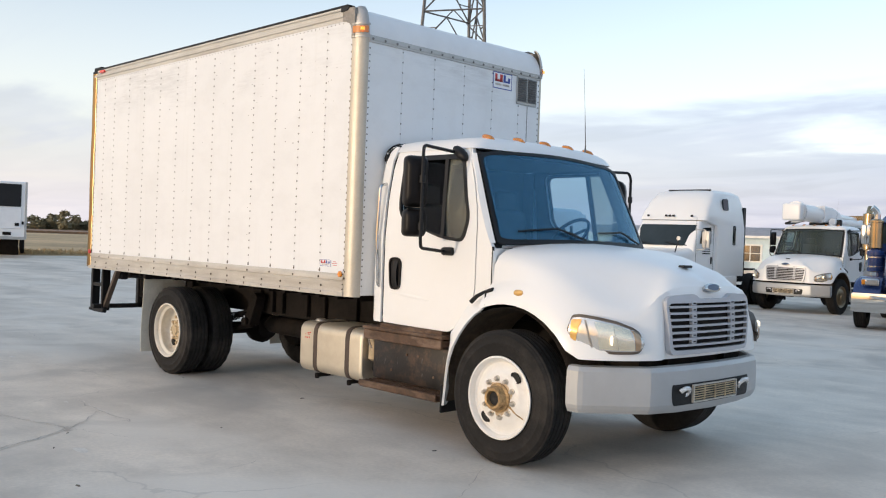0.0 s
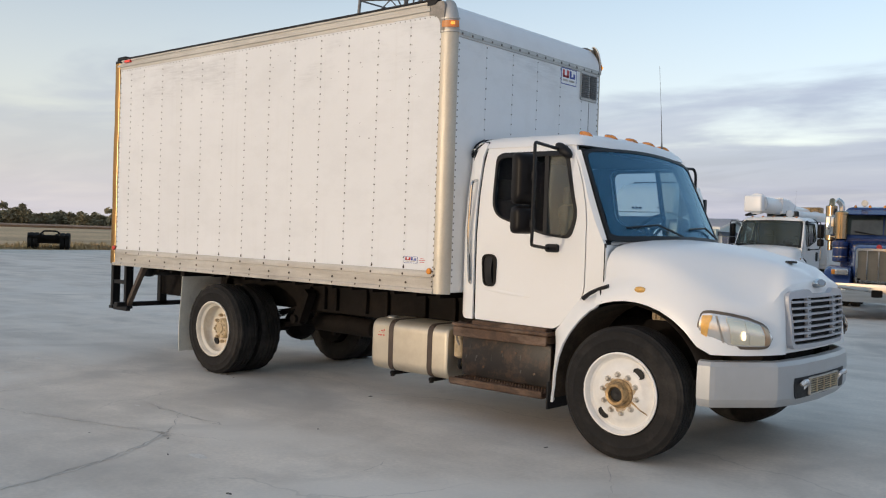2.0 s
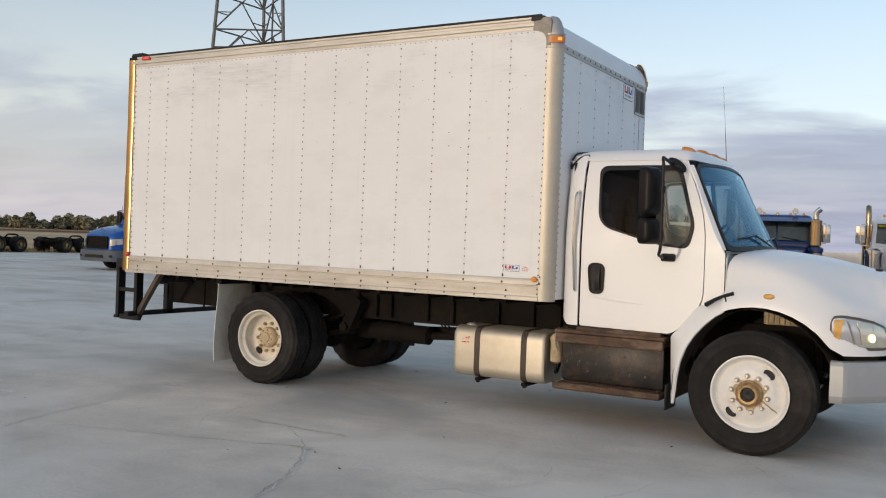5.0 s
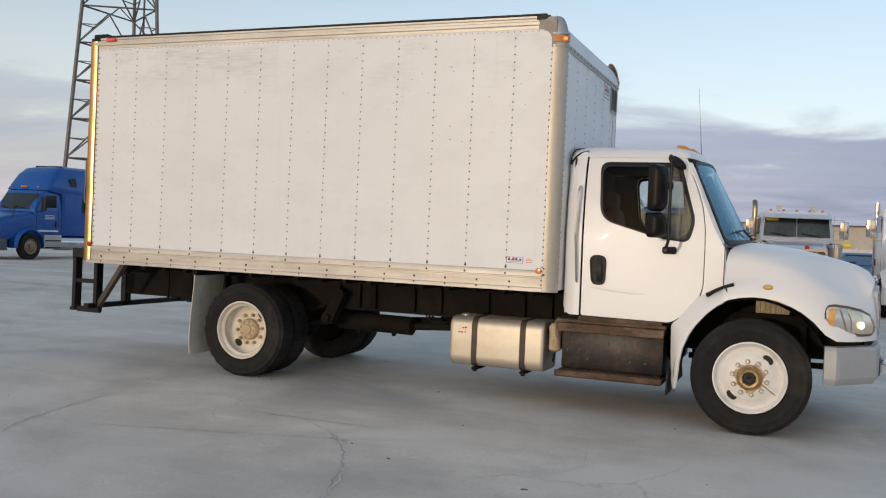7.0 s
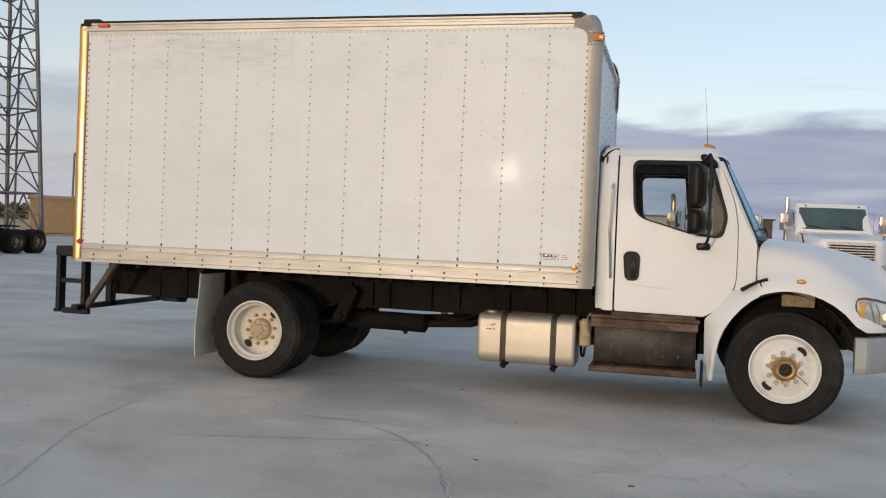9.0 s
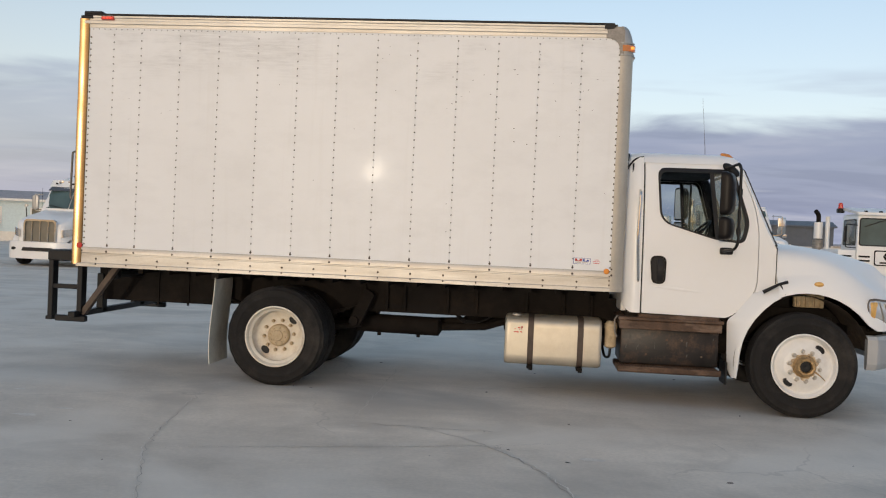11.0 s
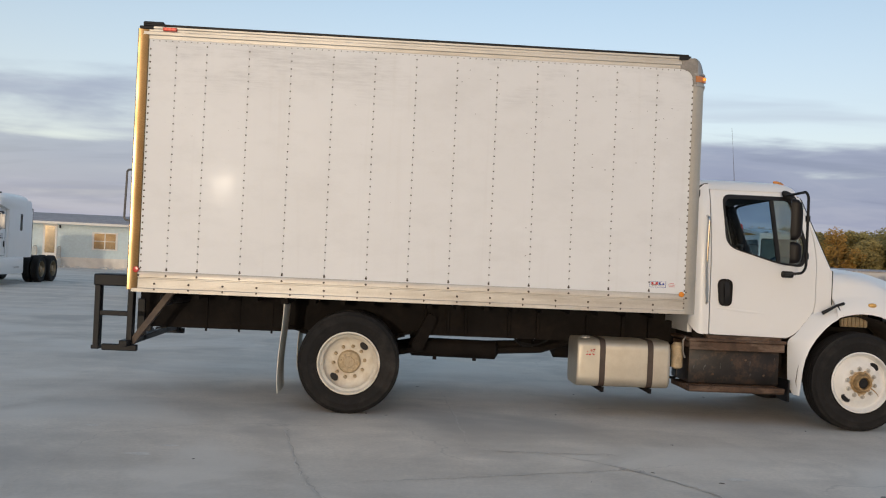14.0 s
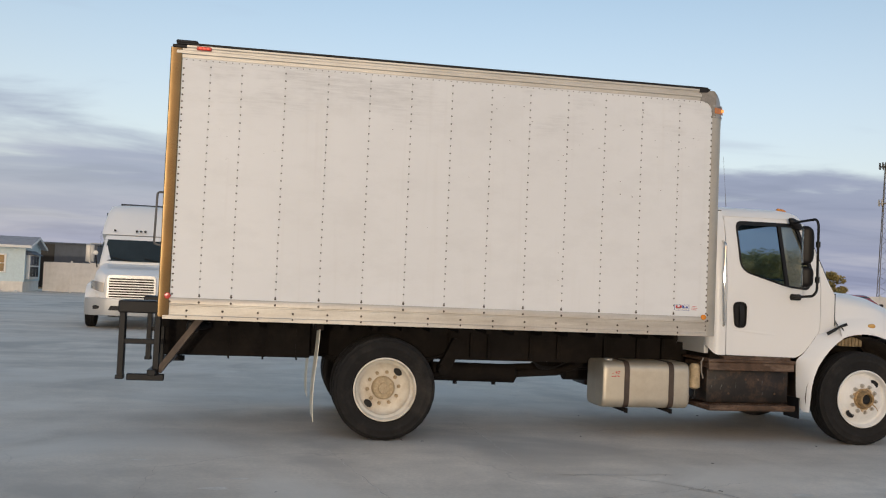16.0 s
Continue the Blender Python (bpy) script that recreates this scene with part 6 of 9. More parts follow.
def chassis(truck):
    channel = [(0.33, 0.76), (0.43, 0.76), (0.43, 1.03), (0.33, 1.03), (0.33, 1.005), (0.40, 1.005), (0.40, 0.785), (0.33, 0.785)]
    for s in (-1, 1):
        rail = part("chassis_rail", prism(mk(), [(s * y, z) for y, z in channel], -7.42, 0.95, "x"), CHASSIS, truck, "dirty black chassis rail")
        part("spacer_rail", box(mk(), -7.42, -1.85, min(s * 0.36, s * 0.45), max(s * 0.36, s * 0.45), 1.03, 1.10), CHASSIS, rail)
        for x in (-4.55, -4.3, -4.1, -3.62, -3.3, -2.75, -2.35, -2.05):
            part("frame_bracket", box(mk(), x, x + 0.035, min(s * 0.43, s * 0.48), max(s * 0.43, s * 0.48), 0.79, 1.06, 0.006), CHASSIS, rail)
        # sheets hanging below the side of the box behind the rear wheels
        plate = part("rear_side_plate", box(mk(), -7.60, -6.05, min(s * 0.50, s * 0.53), max(s * 0.50, s * 0.53), 0.745, 1.12, 0.01), CHASSIS, truck, "dark steel plate along the rear frame")
        for x in (-6.9, -6.55, -6.2):
            part("plate_rib", box(mk(), x, x + 0.02, min(s * 0.53, s * 0.548), max(s * 0.53, s * 0.548), 0.72, 1.11), CHASSIS, plate)
    for i in range(18):
        x = XR + 0.25 + 0.30 * i
        part("floor_beam", box(mk(), x, x + 0.05, -0.98, 0.98, 1.085, 1.152), CHASSIS, truck, "dark cross beam under the box floor")
    for x in (-7.3, -6.2, -4.4, -3.4, -2.6, -1.2, 0.5):
        part("crossmember", box(mk(), x, x + 0.10, -0.40, 0.40, 0.80, 1.0), CHASSIS, truck)
    # rear axle, springs, hangers
    bm = tube(mk(), [(-5.32, -0.62, 0.51), (-5.32, 0.62, 0.51)], 0.075, 12)
    lathe(bm, [(0.0001, -0.20), (0.10, -0.18), (0.19, -0.08), (0.20, 0.04), (0.14, 0.16), (0.0001, 0.2)], 16, (-5.30, 0.05, 0.51), "x")
    part("rear_axle", bm, CHASSIS, truck, "dirty rear axle with differential")
    for s in (-1, 1):
        bm = mk()
        for i in range(7):
            l = 0.72 - i * 0.075
            rings = []
            for k in range(9):
                t = k / 8 * 2 - 1
                z = 0.70 - 0.014 * i + 0.11 * (t * l / 0.72) ** 2
                rings.append([(-5.32 + t * l, s * 0.46, z), (-5.32 + t * l, s * 0.54, z), (-5.32 + t * l, s * 0.54, z + 0.012), (-5.32 + t * l, s * 0.46, z + 0.012)])
            loft(bm, rings)
        part("leaf_spring", bm, CHASSIS, truck, "leaf spring")
        bm = prism(mk(), rounded([(-4.50, 1.02), (-4.68, 0.66), (-4.64, 0.60), (-4.56, 0.60), (-4.40, 0.96)], 0.04), min(s * 0.48, s * 0.60), max(s * 0.48, s * 0.60), "y")
        tube(bm, [(-4.62, s * 0.44, 0.66), (-4.62, s * 0.64, 0.66)], 0.05, 10)
        tube(bm, [(-4.55, s * 0.55, 0.62), (-4.95, s * 0.55, 0.55)], 0.03, 8)
        part("spring_hanger", bm, CHASSIS, truck, "cast spring hanger bracket")
        # tail mud flaps
        def flap(u, v, s=s):
            z = 1.13 - 0.95 * v
            return (-5.985 - 0.062 * math.sin(v * 2.6) * v + 0.005 * math.sin(u * 3.1), s * (0.66 + 0.56 * u), z)
        part("mud_flap", sheet(mk(), flap, 6, 12, 0.007), FLAP, truck, "dirty cream mud flap")
        part("flap_bracket", box(mk(), -6.03, -5.95, min(s * 0.45, s * 1.22), max(s * 0.45, s * 1.22), 1.08, 1.15, 0.008), CHASSIS, truck)
    # driveshaft, muffler, air tanks, hoses
    bm = tube(mk(), [(-5.1, 0.0, 0.56), (-3.4, 0.0, 0.66)], 0.05, 10)
    lathe(bm, [(0.05, -0.1), (0.09, -0.06), (0.09, 0.06), (0.05, 0.1)], 12, (-3.35, 0, 0.665), "x")
    tube(bm, [(-3.3, 0, 0.67), (-1.6, 0, 0.74)], 0.05, 10)
    part("driveshaft", bm, CHASSIS, truck, "two-piece driveshaft")
    bm = tube(mk(), [(-4.70, -0.20, 0.61), (-4.66, -0.20, 0.61), (-3.72, -0.20, 0.60), (-3.68, -0.20, 0.60)], 0.1, 16, [0.04, 0.105, 0.105, 0.04])
    tube(bm, [(-3.70, -0.20, 0.60), (-3.2, -0.20, 0.63), (-2.9, -0.12, 0.72), (-1.9, -0.12, 0.74)], 0.042, 8)
    for x in (-4.4, -3.95):
        box(bm, x - 0.02, x + 0.02, -0.22, -0.18, 0.47, 0.53)
    part("muffler", bm, CHASSIS, truck, "rusty muffler and exhaust pipe")
    bm = tube(mk(), [(-3.0, 0.30, 0.62), (-2.96, 0.30, 0.62), (-2.16, 0.30, 0.62), (-2.12, 0.30, 0.62)], 0.13, 14, [0.05, 0.13, 0.13, 0.05])
    part("air_tank", bm, CHASSIS, truck)
    bm = mk()
    for k in range(3):
        tube(bm, bend([(-3.55, -0.30 + 0.05 * k, 0.80), (-3.45, -0.30 + 0.05 * k, 0.66 + 0.02 * k), (-3.25, -0.28, 0.68), (-3.05, -0.3, 0.80)], 0.08), 0.009, 6)
    part("air_hoses", bm, BLACK, truck)
    # engine and gearbox mass, front axle
    bm = box(mk(), -0.9, 0.75, -0.33, 0.33, 0.62, 1.30, 0.08, 2)
    box(bm, -1.9, -0.8, -0.22, 0.22, 0.58, 0.90, 0.06, 2)
    part("engine", bm, CHASSIS, truck, "dark engine block")
    bm = tube(mk(), [(0, -1.0, 0.50), (0, -0.6, 0.46), (0, 0.6, 0.46), (0, 1.0, 0.50)], 0.06, 8)
    for s in (-1, 1):
        box(bm, -0.62, 0.62, min(s * 0.38, s * 0.46), max(s * 0.38, s * 0.46), 0.55, 0.60)
        tube(bm, [(0.42, s * 0.55, 0.62), (0.42, s * 0.55, 0.95)], 0.035, 8)
    part("front_axle", bm, CHASSIS, truck, "front axle beam and springs")


def tank_and_steps(truck):
    ring = rounded([(-1.015, 0.335), (-0.50, 0.335), (-0.50, 0.835), (-1.015, 0.835)], [0.11, 0.08, 0.08, 0.11], 6)
    mid = (-0.757, 0.585)
    def scaled(f, x):
        return [(x, mid[0] + (p[0] - mid[0]) * f, mid[1] + (p[1] - mid[1]) * f) for p in ring]
    rings = [scaled(0.86, -2.945), scaled(0.95, -2.942), scaled(0.99, -2.930), scaled(1.0, -2.905), scaled(1.0, -1.985), scaled(0.99, -1.962), scaled(0.95, -1.950), scaled(0.86, -1.948)]
    tank = part("fuel_tank", loft(mk(), rings), TANK, truck, "dull aluminium fuel tank, scuffed")
    for x in (-2.675, -2.165):
        band = [(x - 0.03, p[1], p[2]) for p in scaled(1.016, x)]
        band2 = [(x + 0.03, p[1], p[2]) for p in scaled(1.016, x)]
        part("tank_strap", loft(mk(), [[(x - 0.03, p[1], p[2]) for p in scaled(0.99, x)], band, band2, [(x + 0.03, p[1], p[2]) for p in scaled(0.99, x)]], True, (False, False)), STRAP, tank, "dark tank strap")
        part("tank_bracket", box(mk(), x - 0.03, x + 0.03, -0.99, -0.42, 0.297, 0.330, 0.008), CHASSIS, tank)
        part("strap_bolt", lathe(mk(), [(0.022, 0.0), (0.022, 0.05), (0.0001, 0.05)], 6, (x + 0.01, -0.985, 0.285), "z"), CHASSIS, tank)
    bm = lathe(mk(), [(0.055, 0.0), (0.055, 0.022), (0.045, 0.032), (0.0001, 0.032)], 18, (-2.83, -0.84, 0.825), "z")
    part("filler_cap", bm, ALU_GREY, tank, "round filler cap")
    rng = random.Random(4)
    bm = mk()
    for i in range(12):
        x, z, r = rng.uniform(-2.86, -2.76), rng.uniform(0.67, 0.74), rng.uniform(0.003, 0.009)
        bm.faces.new([bm.verts.new((x + r * 1.6 * math.cos(6.283 * j / 7), -1.0172, z + r * math.sin(6.283 * j / 7))) for j in range(7)])
    part("tank_label", box(mk(), -2.885, -2.735, -1.0166, -1.0150, 0.60, 0.77), TANK, tank, "scuffed pale label plate")
    part("label_remains", bm, DECAL_RED, tank, "torn red label remains", smooth=False)
    # step unit under the door
    body = part("step_box", box(mk(), -1.76, -0.785, -1.03, -0.45, 0.42, 0.80, 0.015, 2), STEPBOX, truck, "scuffed black battery cover between two rusty steps")
    for z, y0, lab in ((0.800, -1.12, "rusty upper tread"), (0.345, -1.16, "rusty lower tread")):
        bm = box(mk(), -1.79, -0.775, y0, -0.55, z, z + 0.055, 0.008)
        box(bm, -1.79, -0.775, y0 - 0.012, y0 + 0.02, z - (0.02 if z > 0.5 else -0.012), z + 0.065, 0.006)
        t = part("step", bm, RUST, body, lab)
        bm = mk()
        for i in range(32):
            for j in range(4):
                x, y = -1.765 + i * 0.0305, y0 + 0.05 + j * 0.045
                box(bm, x, x + 0.014, y, y + 0.020, z + 0.054, z + 0.066)
        part("tread_studs", bm, RUST, body, kind="stuff", smooth=False)
    bm = box(mk(), -1.80, -0.76, -1.14, -0.50, 0.868, 0.90, 0.006)
    part("upper_ledge", box(bm, -1.6, -0.8, -1.10, -0.9, 0.89, 0.935, 0.01), RUST, body)
    can = part("filter_canister", lathe(mk(), [(0.03, 0.0), (0.060, 0.02), (0.060, 0.20), (0.066, 0.21), (0.066, 0.25), (0.04, 0.28)], 16, (-1.855, -0.93, 0.55), "z"), DUSTY, truck, "brown dusty filter canister beside the steps")
    part("canister_bracket", box(mk(), -1.95, -1.78, -0.90, -0.62, 0.74, 0.78, 0.006), CHASSIS, can)
    part("canister_hose", tube(mk(), bend([(-1.855, -0.93, 0.55), (-1.86, -0.95, 0.46), (-1.90, -0.80, 0.44), (-1.93, -0.60, 0.60)], 0.06), 0.014, 6), BLACK, can)
    part("step_post", tube(mk(), [(-1.80, -1.02, 0.90), (-1.83, -1.03, 0.86), (-1.825, -1.03, 0.74), (-1.80, -1.02, 0.68)], 0.009, 6), CASTING, body, "looped battery cable")
    for s in (-1.5, -1.3, -1.15, -0.95):
        part("cover_bolt", lathe(mk(), [(0.012, 0.0), (0.012, -0.006), (0.0001, -0.008)], 8, (s, -1.03, 0.60 + 0.1 * math.sin(s * 9))), RUST, body)
    rng = random.Random(12)
    for i in range(10):
        x, z, h = rng.uniform(-1.72, -0.83), rng.uniform(0.50, 0.70), rng.uniform(0.02, 0.07)
        bm = mk()
        bm.faces.new([bm.verts.new(p) for p in ((x, -1.0315, z), (x + 0.006, -1.0315, z), (x + 0.010 + rng.uniform(-0.01, 0.01), -1.0315, z + h), (x + 0.003, -1.0315, z + h * 0.9))])
        part("scratch", bm, SCRATCH, body, smooth=False)
    bm = mk()
    for i in range(26):
        x, y, r = rng.uniform(-1.72, -0.82), rng.uniform(-1.09, -0.98), rng.uniform(0.006, 0.018)
        lathe(bm, [(r, 0.0), (r * 0.8, r * 0.5), (0.0001, r * 0.7)], 5, (x, y, 0.899), "z")
    part("debris", bm, RUST, body, "flakes of rust and dirt", kind="stuff", smooth=False)
    part("air_reservoir", tube(mk(), [(-0.80, -0.70, 0.66), (-0.76, -0.70, 0.66), (-0.66, -0.70, 0.66), (-0.63, -0.70, 0.66)], 0.1, 14, [0.05, 0.13, 0.13, 0.05]), CHASSIS, body)
    part("left_step_box", box(mk(), -2.6, -0.80, 0.55, 1.05, 0.40, 0.85, 0.03, 2), STEPBOX, truck, "black box on the far side")


def rear_bumper(truck):
    for s in (-1, 1):
        y0, y1 = s * 1.07, s * 0.70
        lo, hi = min(y0, y1), max(y0, y1)
        bm = box(mk(), -7.93, -7.50, lo, hi, 1.185, 1.305, 0.012)
        frame_ob = part("rear_step", bm, BLACK, truck, "black steel rear step platform and frame")
        bm = mk()
        for x in (-7.885, -7.555):
            box(bm, x - 0.028, x + 0.028, min(y0, y0 - s * 0.11), max(y0, y0 - s * 0.11), 0.56, 1.19, 0.005)
        box(bm, -7.885, -7.555, min(y0 - s * 0.01, y0 - s * 0.06), max(y0 - s * 0.01, y0 - s * 0.06), 0.885, 0.935, 0.005)
        box(bm, -7.82, -7.47, min(y0 + s * 0.015, y0 - s * 0.045), max(y0 + s * 0.015, y0 - s * 0.045), 0.535, 0.60, 0.008)
        box(bm, -7.925, -7.85, min(y0 + s * 0.015, y0 - s * 0.10), max(y0 + s * 0.015, y0 - s * 0.10), 0.545, 0.585, 0.005)
        part("step_frame", bm, BLACK, frame_ob, "black steel ladder frame")
        part("step_brace", tube(mk(), [(-7.53, y0 - s * 0.05, 0.62), (-7.14, y0 - s * 0.05, 1.17)], 0.042, 4), STRAP, frame_ob, "flat diagonal brace")
        # tail lamp on its bracket behind the mud flap
        lamp = part("tail_lamp", box(mk(), -7.29, -7.17, min(s * 0.86, s * 0.98), max(s * 0.86, s * 0.98), 1.005, 1.125, 0.03, 3), BLACK, truck, "black tail lamp housing")
        part("lamp_arm", tube(mk(), [(-7.20, s * 0.88, 1.06), (-7.12, s * 0.72, 1.06), (-7.10, s * 0.50, 1.06)], 0.035, 8), BLACK, lamp)
        part("bar_hanger", box(mk(), -7.62, -7.54, min(s * 0.44, s * 0.55), max(s * 0.44, s * 0.55), 0.60, 1.04, 0.008), BLACK, truck, "upright bar hanger")
    bm = box(mk(), -7.62, -7.54, -1.18, 1.18, 0.590, 0.650, 0.006)
    part("underride_bar", bm, BLACK, truck, "black underride bar")


def build_truck():
    truck = thing("box_truck", pose(0, 0.02, 0), "white conventional box truck with riveted sides parked on concrete", "box truck")
    cargo_box(truck)
    cab(truck)
    hood(truck)
    front_bumper(truck)
    chassis(truck)
    tank_and_steps(truck)
    rear_bumper(truck)
    for s in (-1, 1):
        add_wheel(truck, 0.0, s * 1.105, 0.513, False, s > 0, -8 if s < 0 else 30)
        add_wheel(truck, -5.32, s * 1.095, 0.513, True, s > 0, 12 if s < 0 else 50)
        add_wheel(truck, -5.32, s * 0.765, 0.513, True, s > 0, 30, hub=False)
    return truck


build_truck()

# ---- parked trucks behind ----
def ring_x(x, hw, z0, z1, r, dy=0.0):
    return [(x, dy + p[0], p[1]) for p in rounded([(-hw, z0), (hw, z0), (hw, z1), (-hw, z1)], [0.05, 0.05, r, r], 5)]


def ring_z(z, x0, x1, hw, r, bow=0.0):
    return [(p[0], p[1], z) for p in rounded([(x0, -hw), (x0, hw), (x1, hw), (x1 + bow, hw * 0.45), (x1 + bow, -hw * 0.45), (x1, -hw)], [r, r, r, 0.15, 0.15, r], 4)]


FAR_TYRE = tyre_mesh(0.27, 0.51, 0.30, "tyre")
FAR_RIM = mesh_of(lathe(mk(), [(0.310, -0.12), (0.300, -0.135), (0.280, -0.11), (0.24, -0.09), (0.18, -0.12), (0.11, -0.125), (0.10, -0.17), (0.0001, -0.175)], 32, caps=(False, False)), "wheel", STEEL)
FAR_RIM_IN = mesh_of(lathe(mk(), [(0.310, -0.12), (0.300, -0.135), (0.280, -0.10), (0.25, 0.02), (0.19, 0.03), (0.14, -0.01), (0.12, -0.10), (0.0001, -0.11)], 32, caps=(False, False)), "wheel", STEEL)


def far_wheel(t, x, y, inner=False):
    w = part("wheel", FAR_RIM_IN if inner else FAR_RIM, None, t, "bright steel wheel", pose(x, y, 0.51, 0, 0, 0 if y < 0 else 180))
    part("tyre", FAR_TYRE, None, w, "black tyre")


def axles(t, rear, tandem=True, front=0.0):
    for s in (-1, 1):
        far_wheel(t, front, s * 1.08)
        for x in ((rear, rear - 1.30) if tandem else (rear,)):
            far_wheel(t, x, s * 1.09, True)
            far_wheel(t, x, s * 0.77, True)
    bm = mk()
    for s in (-1, 1):
        box(bm, rear - 2.0, 0.7, min(s * 0.38, s * 0.45), max(s * 0.38, s * 0.45), 0.72, 0.98)
    for x in (front, rear, rear - 1.3):
        tube(bm, [(x, -1.0, 0.50), (x, 1.0, 0.50)], 0.07, 8)
    box(bm, -2.6, 0.2, -0.3, 0.3, 0.55, 0.9, 0.05)
    part("chassis", bm, CHASSIS, t, "dark chassis frame and axles")
    if tandem:
        bm = prism(mk(), rounded([(-0.5, -0.45), (0.5, -0.45), (0.5, 0.45), (-0.5, 0.45)], 0.15), 1.10, 1.16, "z")
        for v in bm.verts:
            v.co.x += rear - 0.65
        part("fifth_wheel", bm, CHASSIS, t, "black fifth wheel plate")


def far_mirrors(t, x, hw, z0, z1, mat):
    for s in (-1, 1):
        y = s * (hw + 0.28)
        bm = tube(mk(), bend([(x - 0.02, s * hw * 0.97, z1 + 0.03), (x, y, z1 + 0.03), (x, y, z0 - 0.03), (x - 0.02, s * hw, z0 - 0.06)], 0.05), 0.016, 6)
        a = part("mirror_arm", bm, mat, t, "mirror bracket")
        part("mirror", box(mk(), x - 0.10, x + 0.0, y - 0.12, y + 0.12, z0, z1, 0.03, 2), mat, a, "tall mirror")


def stacks(t, x, y, z0, z1, shield=True):
    for s in (-1,):
        bm = tube(mk(), bend([(x, s * y, z0), (x, s * y, z1 - 0.14), (x - 0.16, s * y, z1)], 0.12), 0.080, 12)
        p = part("exhaust_stack", bm, STACK, t, "tall brass-toned exhaust stack")
        if shield:
            part("heat_shield", lathe(mk(), [(0.085, 0), (0.150, 0.03), (0.150, 0.95), (0.085, 0.98)], 18, (x, s * y, z0 + 0.25), "z"), STACK, p, "brass-toned heat shield")


def grille_bars(t, x, hw, z0, z1, upright, n, mat=CHROME, back=CHASSIS, r=0.08):
    outer = rounded([(-hw, z0), (hw, z0), (hw, z1), (-hw, z1)], r)
    hole = rounded([(-hw + 0.05, z0 + 0.05), (hw - 0.05, z0 + 0.05), (hw - 0.05, z1 - 0.06), (-hw + 0.05, z1 - 0.06)], r * 0.7)
    g = part("grille", frame_between(mk(), outer, hole, (0, (z0 + z1) / 2), lambda p, d: (x - d, p[0], p[1]), 0.10), mat, t, "chrome grille surround")
    part("grille_mesh", box(mk(), x - 0.09, x - 0.06, -hw + 0.03, hw - 0.03, z0 + 0.03, z1 - 0.03), back, g)
    for i in range(n):
        f = (i + 1) / (n + 1)
        if upright:
            part("grille_bar", box(mk(), x - 0.06, x - 0.02, -hw + 2 * hw * f - 0.012, -hw + 2 * hw * f + 0.012, z0 + 0.04, z1 - 0.05), mat, g)
        else:
            part("grille_bar", box(mk(), x - 0.06, x - 0.02, -hw + 0.04, hw - 0.04, z0 + (z1 - z0) * f - 0.014, z0 + (z1 - z0) * f + 0.014), mat, g)


def far_screen(t, x0, x1, hw0, hw1, z0, z1, bow, split=False, glass=None):
    def f(u, v):
        y = u * 2 - 1
        return (x0 + (x1 - x0) * v + bow * (1 - y * y), y * (hw0 + (hw1 - hw0) * v), z0 + (z1 - z0) * v)
    for a, b in (((0.0, 0.49), (0.51, 1.0)) if split else ((0.0, 1.0),)):
        part("windscreen", sheet(mk(), lambda u, v: f(a + (b - a) * u, v), 8, 4, 0.012), glass or DARKPANE, t, "dark reflecting windscreen")
    bm = mk()
    for u0, u1 in ((0.40, 0.12), (0.85, 0.58)):
        tube(bm, [Vector(f(u0, 0.0)) + Vector((0.03, 0, 0)), Vector(f(u1, 0.16)) + Vector((0.03, 0, 0))], 0.012, 5)
    part("wiper", bm, BLACK, t, "black wipers", kind="stuff")


def side_windows(t, pts, hw, mat=DARKPANE):
    for s in (-1, 1):
        part("side_window", prism(mk(), rounded(pts, 0.06, 3), min(s * hw, s * (hw + 0.012)), max(s * hw, s * (hw + 0.012)), "y"), mat, t, "dark side window")


def door_seams(t, x0, x1, z0, z1, hw):
    for s in (-1, 1):
        bm = mk()
        for a, b, c, d in ((x0, x0 + 0.012, z0, z1), (x1 - 0.012, x1, z0, z1), (x0, x1, z0, z0 + 0.012)):
            box(bm, a, b, min(s * hw, s * (hw + 0.004)), max(s * hw, s * (hw + 0.004)), c, d)
        part("door_seam", bm, CHASSIS, t, kind="stuff", smooth=False)
        part("door_handle", box(mk(), x0 + 0.10, x0 + 0.17, min(s * hw, s * (hw + 0.03)), max(s * hw, s * (hw + 0.03)), z0 + 0.30, z0 + 0.52, 0.02), BLACK, t, "black door handle")


def side_tanks(t, x0, x1, r=0.31, mat=STEEL):
    for s in (-1, 1):
        part("fuel_tank", tube(mk(), [(x0, s * 0.86, 0.66), (x0 + 0.02, s * 0.86, 0.66), (x1 - 0.02, s * 0.86, 0.66), (x1, s * 0.86, 0.66)], r, 20, [r * 0.85, r, r, r * 0.85]), mat, t, "bright cylindrical fuel tank")
        part("tank_steps", box(mk(), (x0 + x1) / 2 - 0.3, (x0 + x1) / 2 + 0.3, min(s * 1.1, s * 1.2), max(s * 1.1, s * 1.2), 0.58, 0.64, 0.01), ALU_GREY, t)


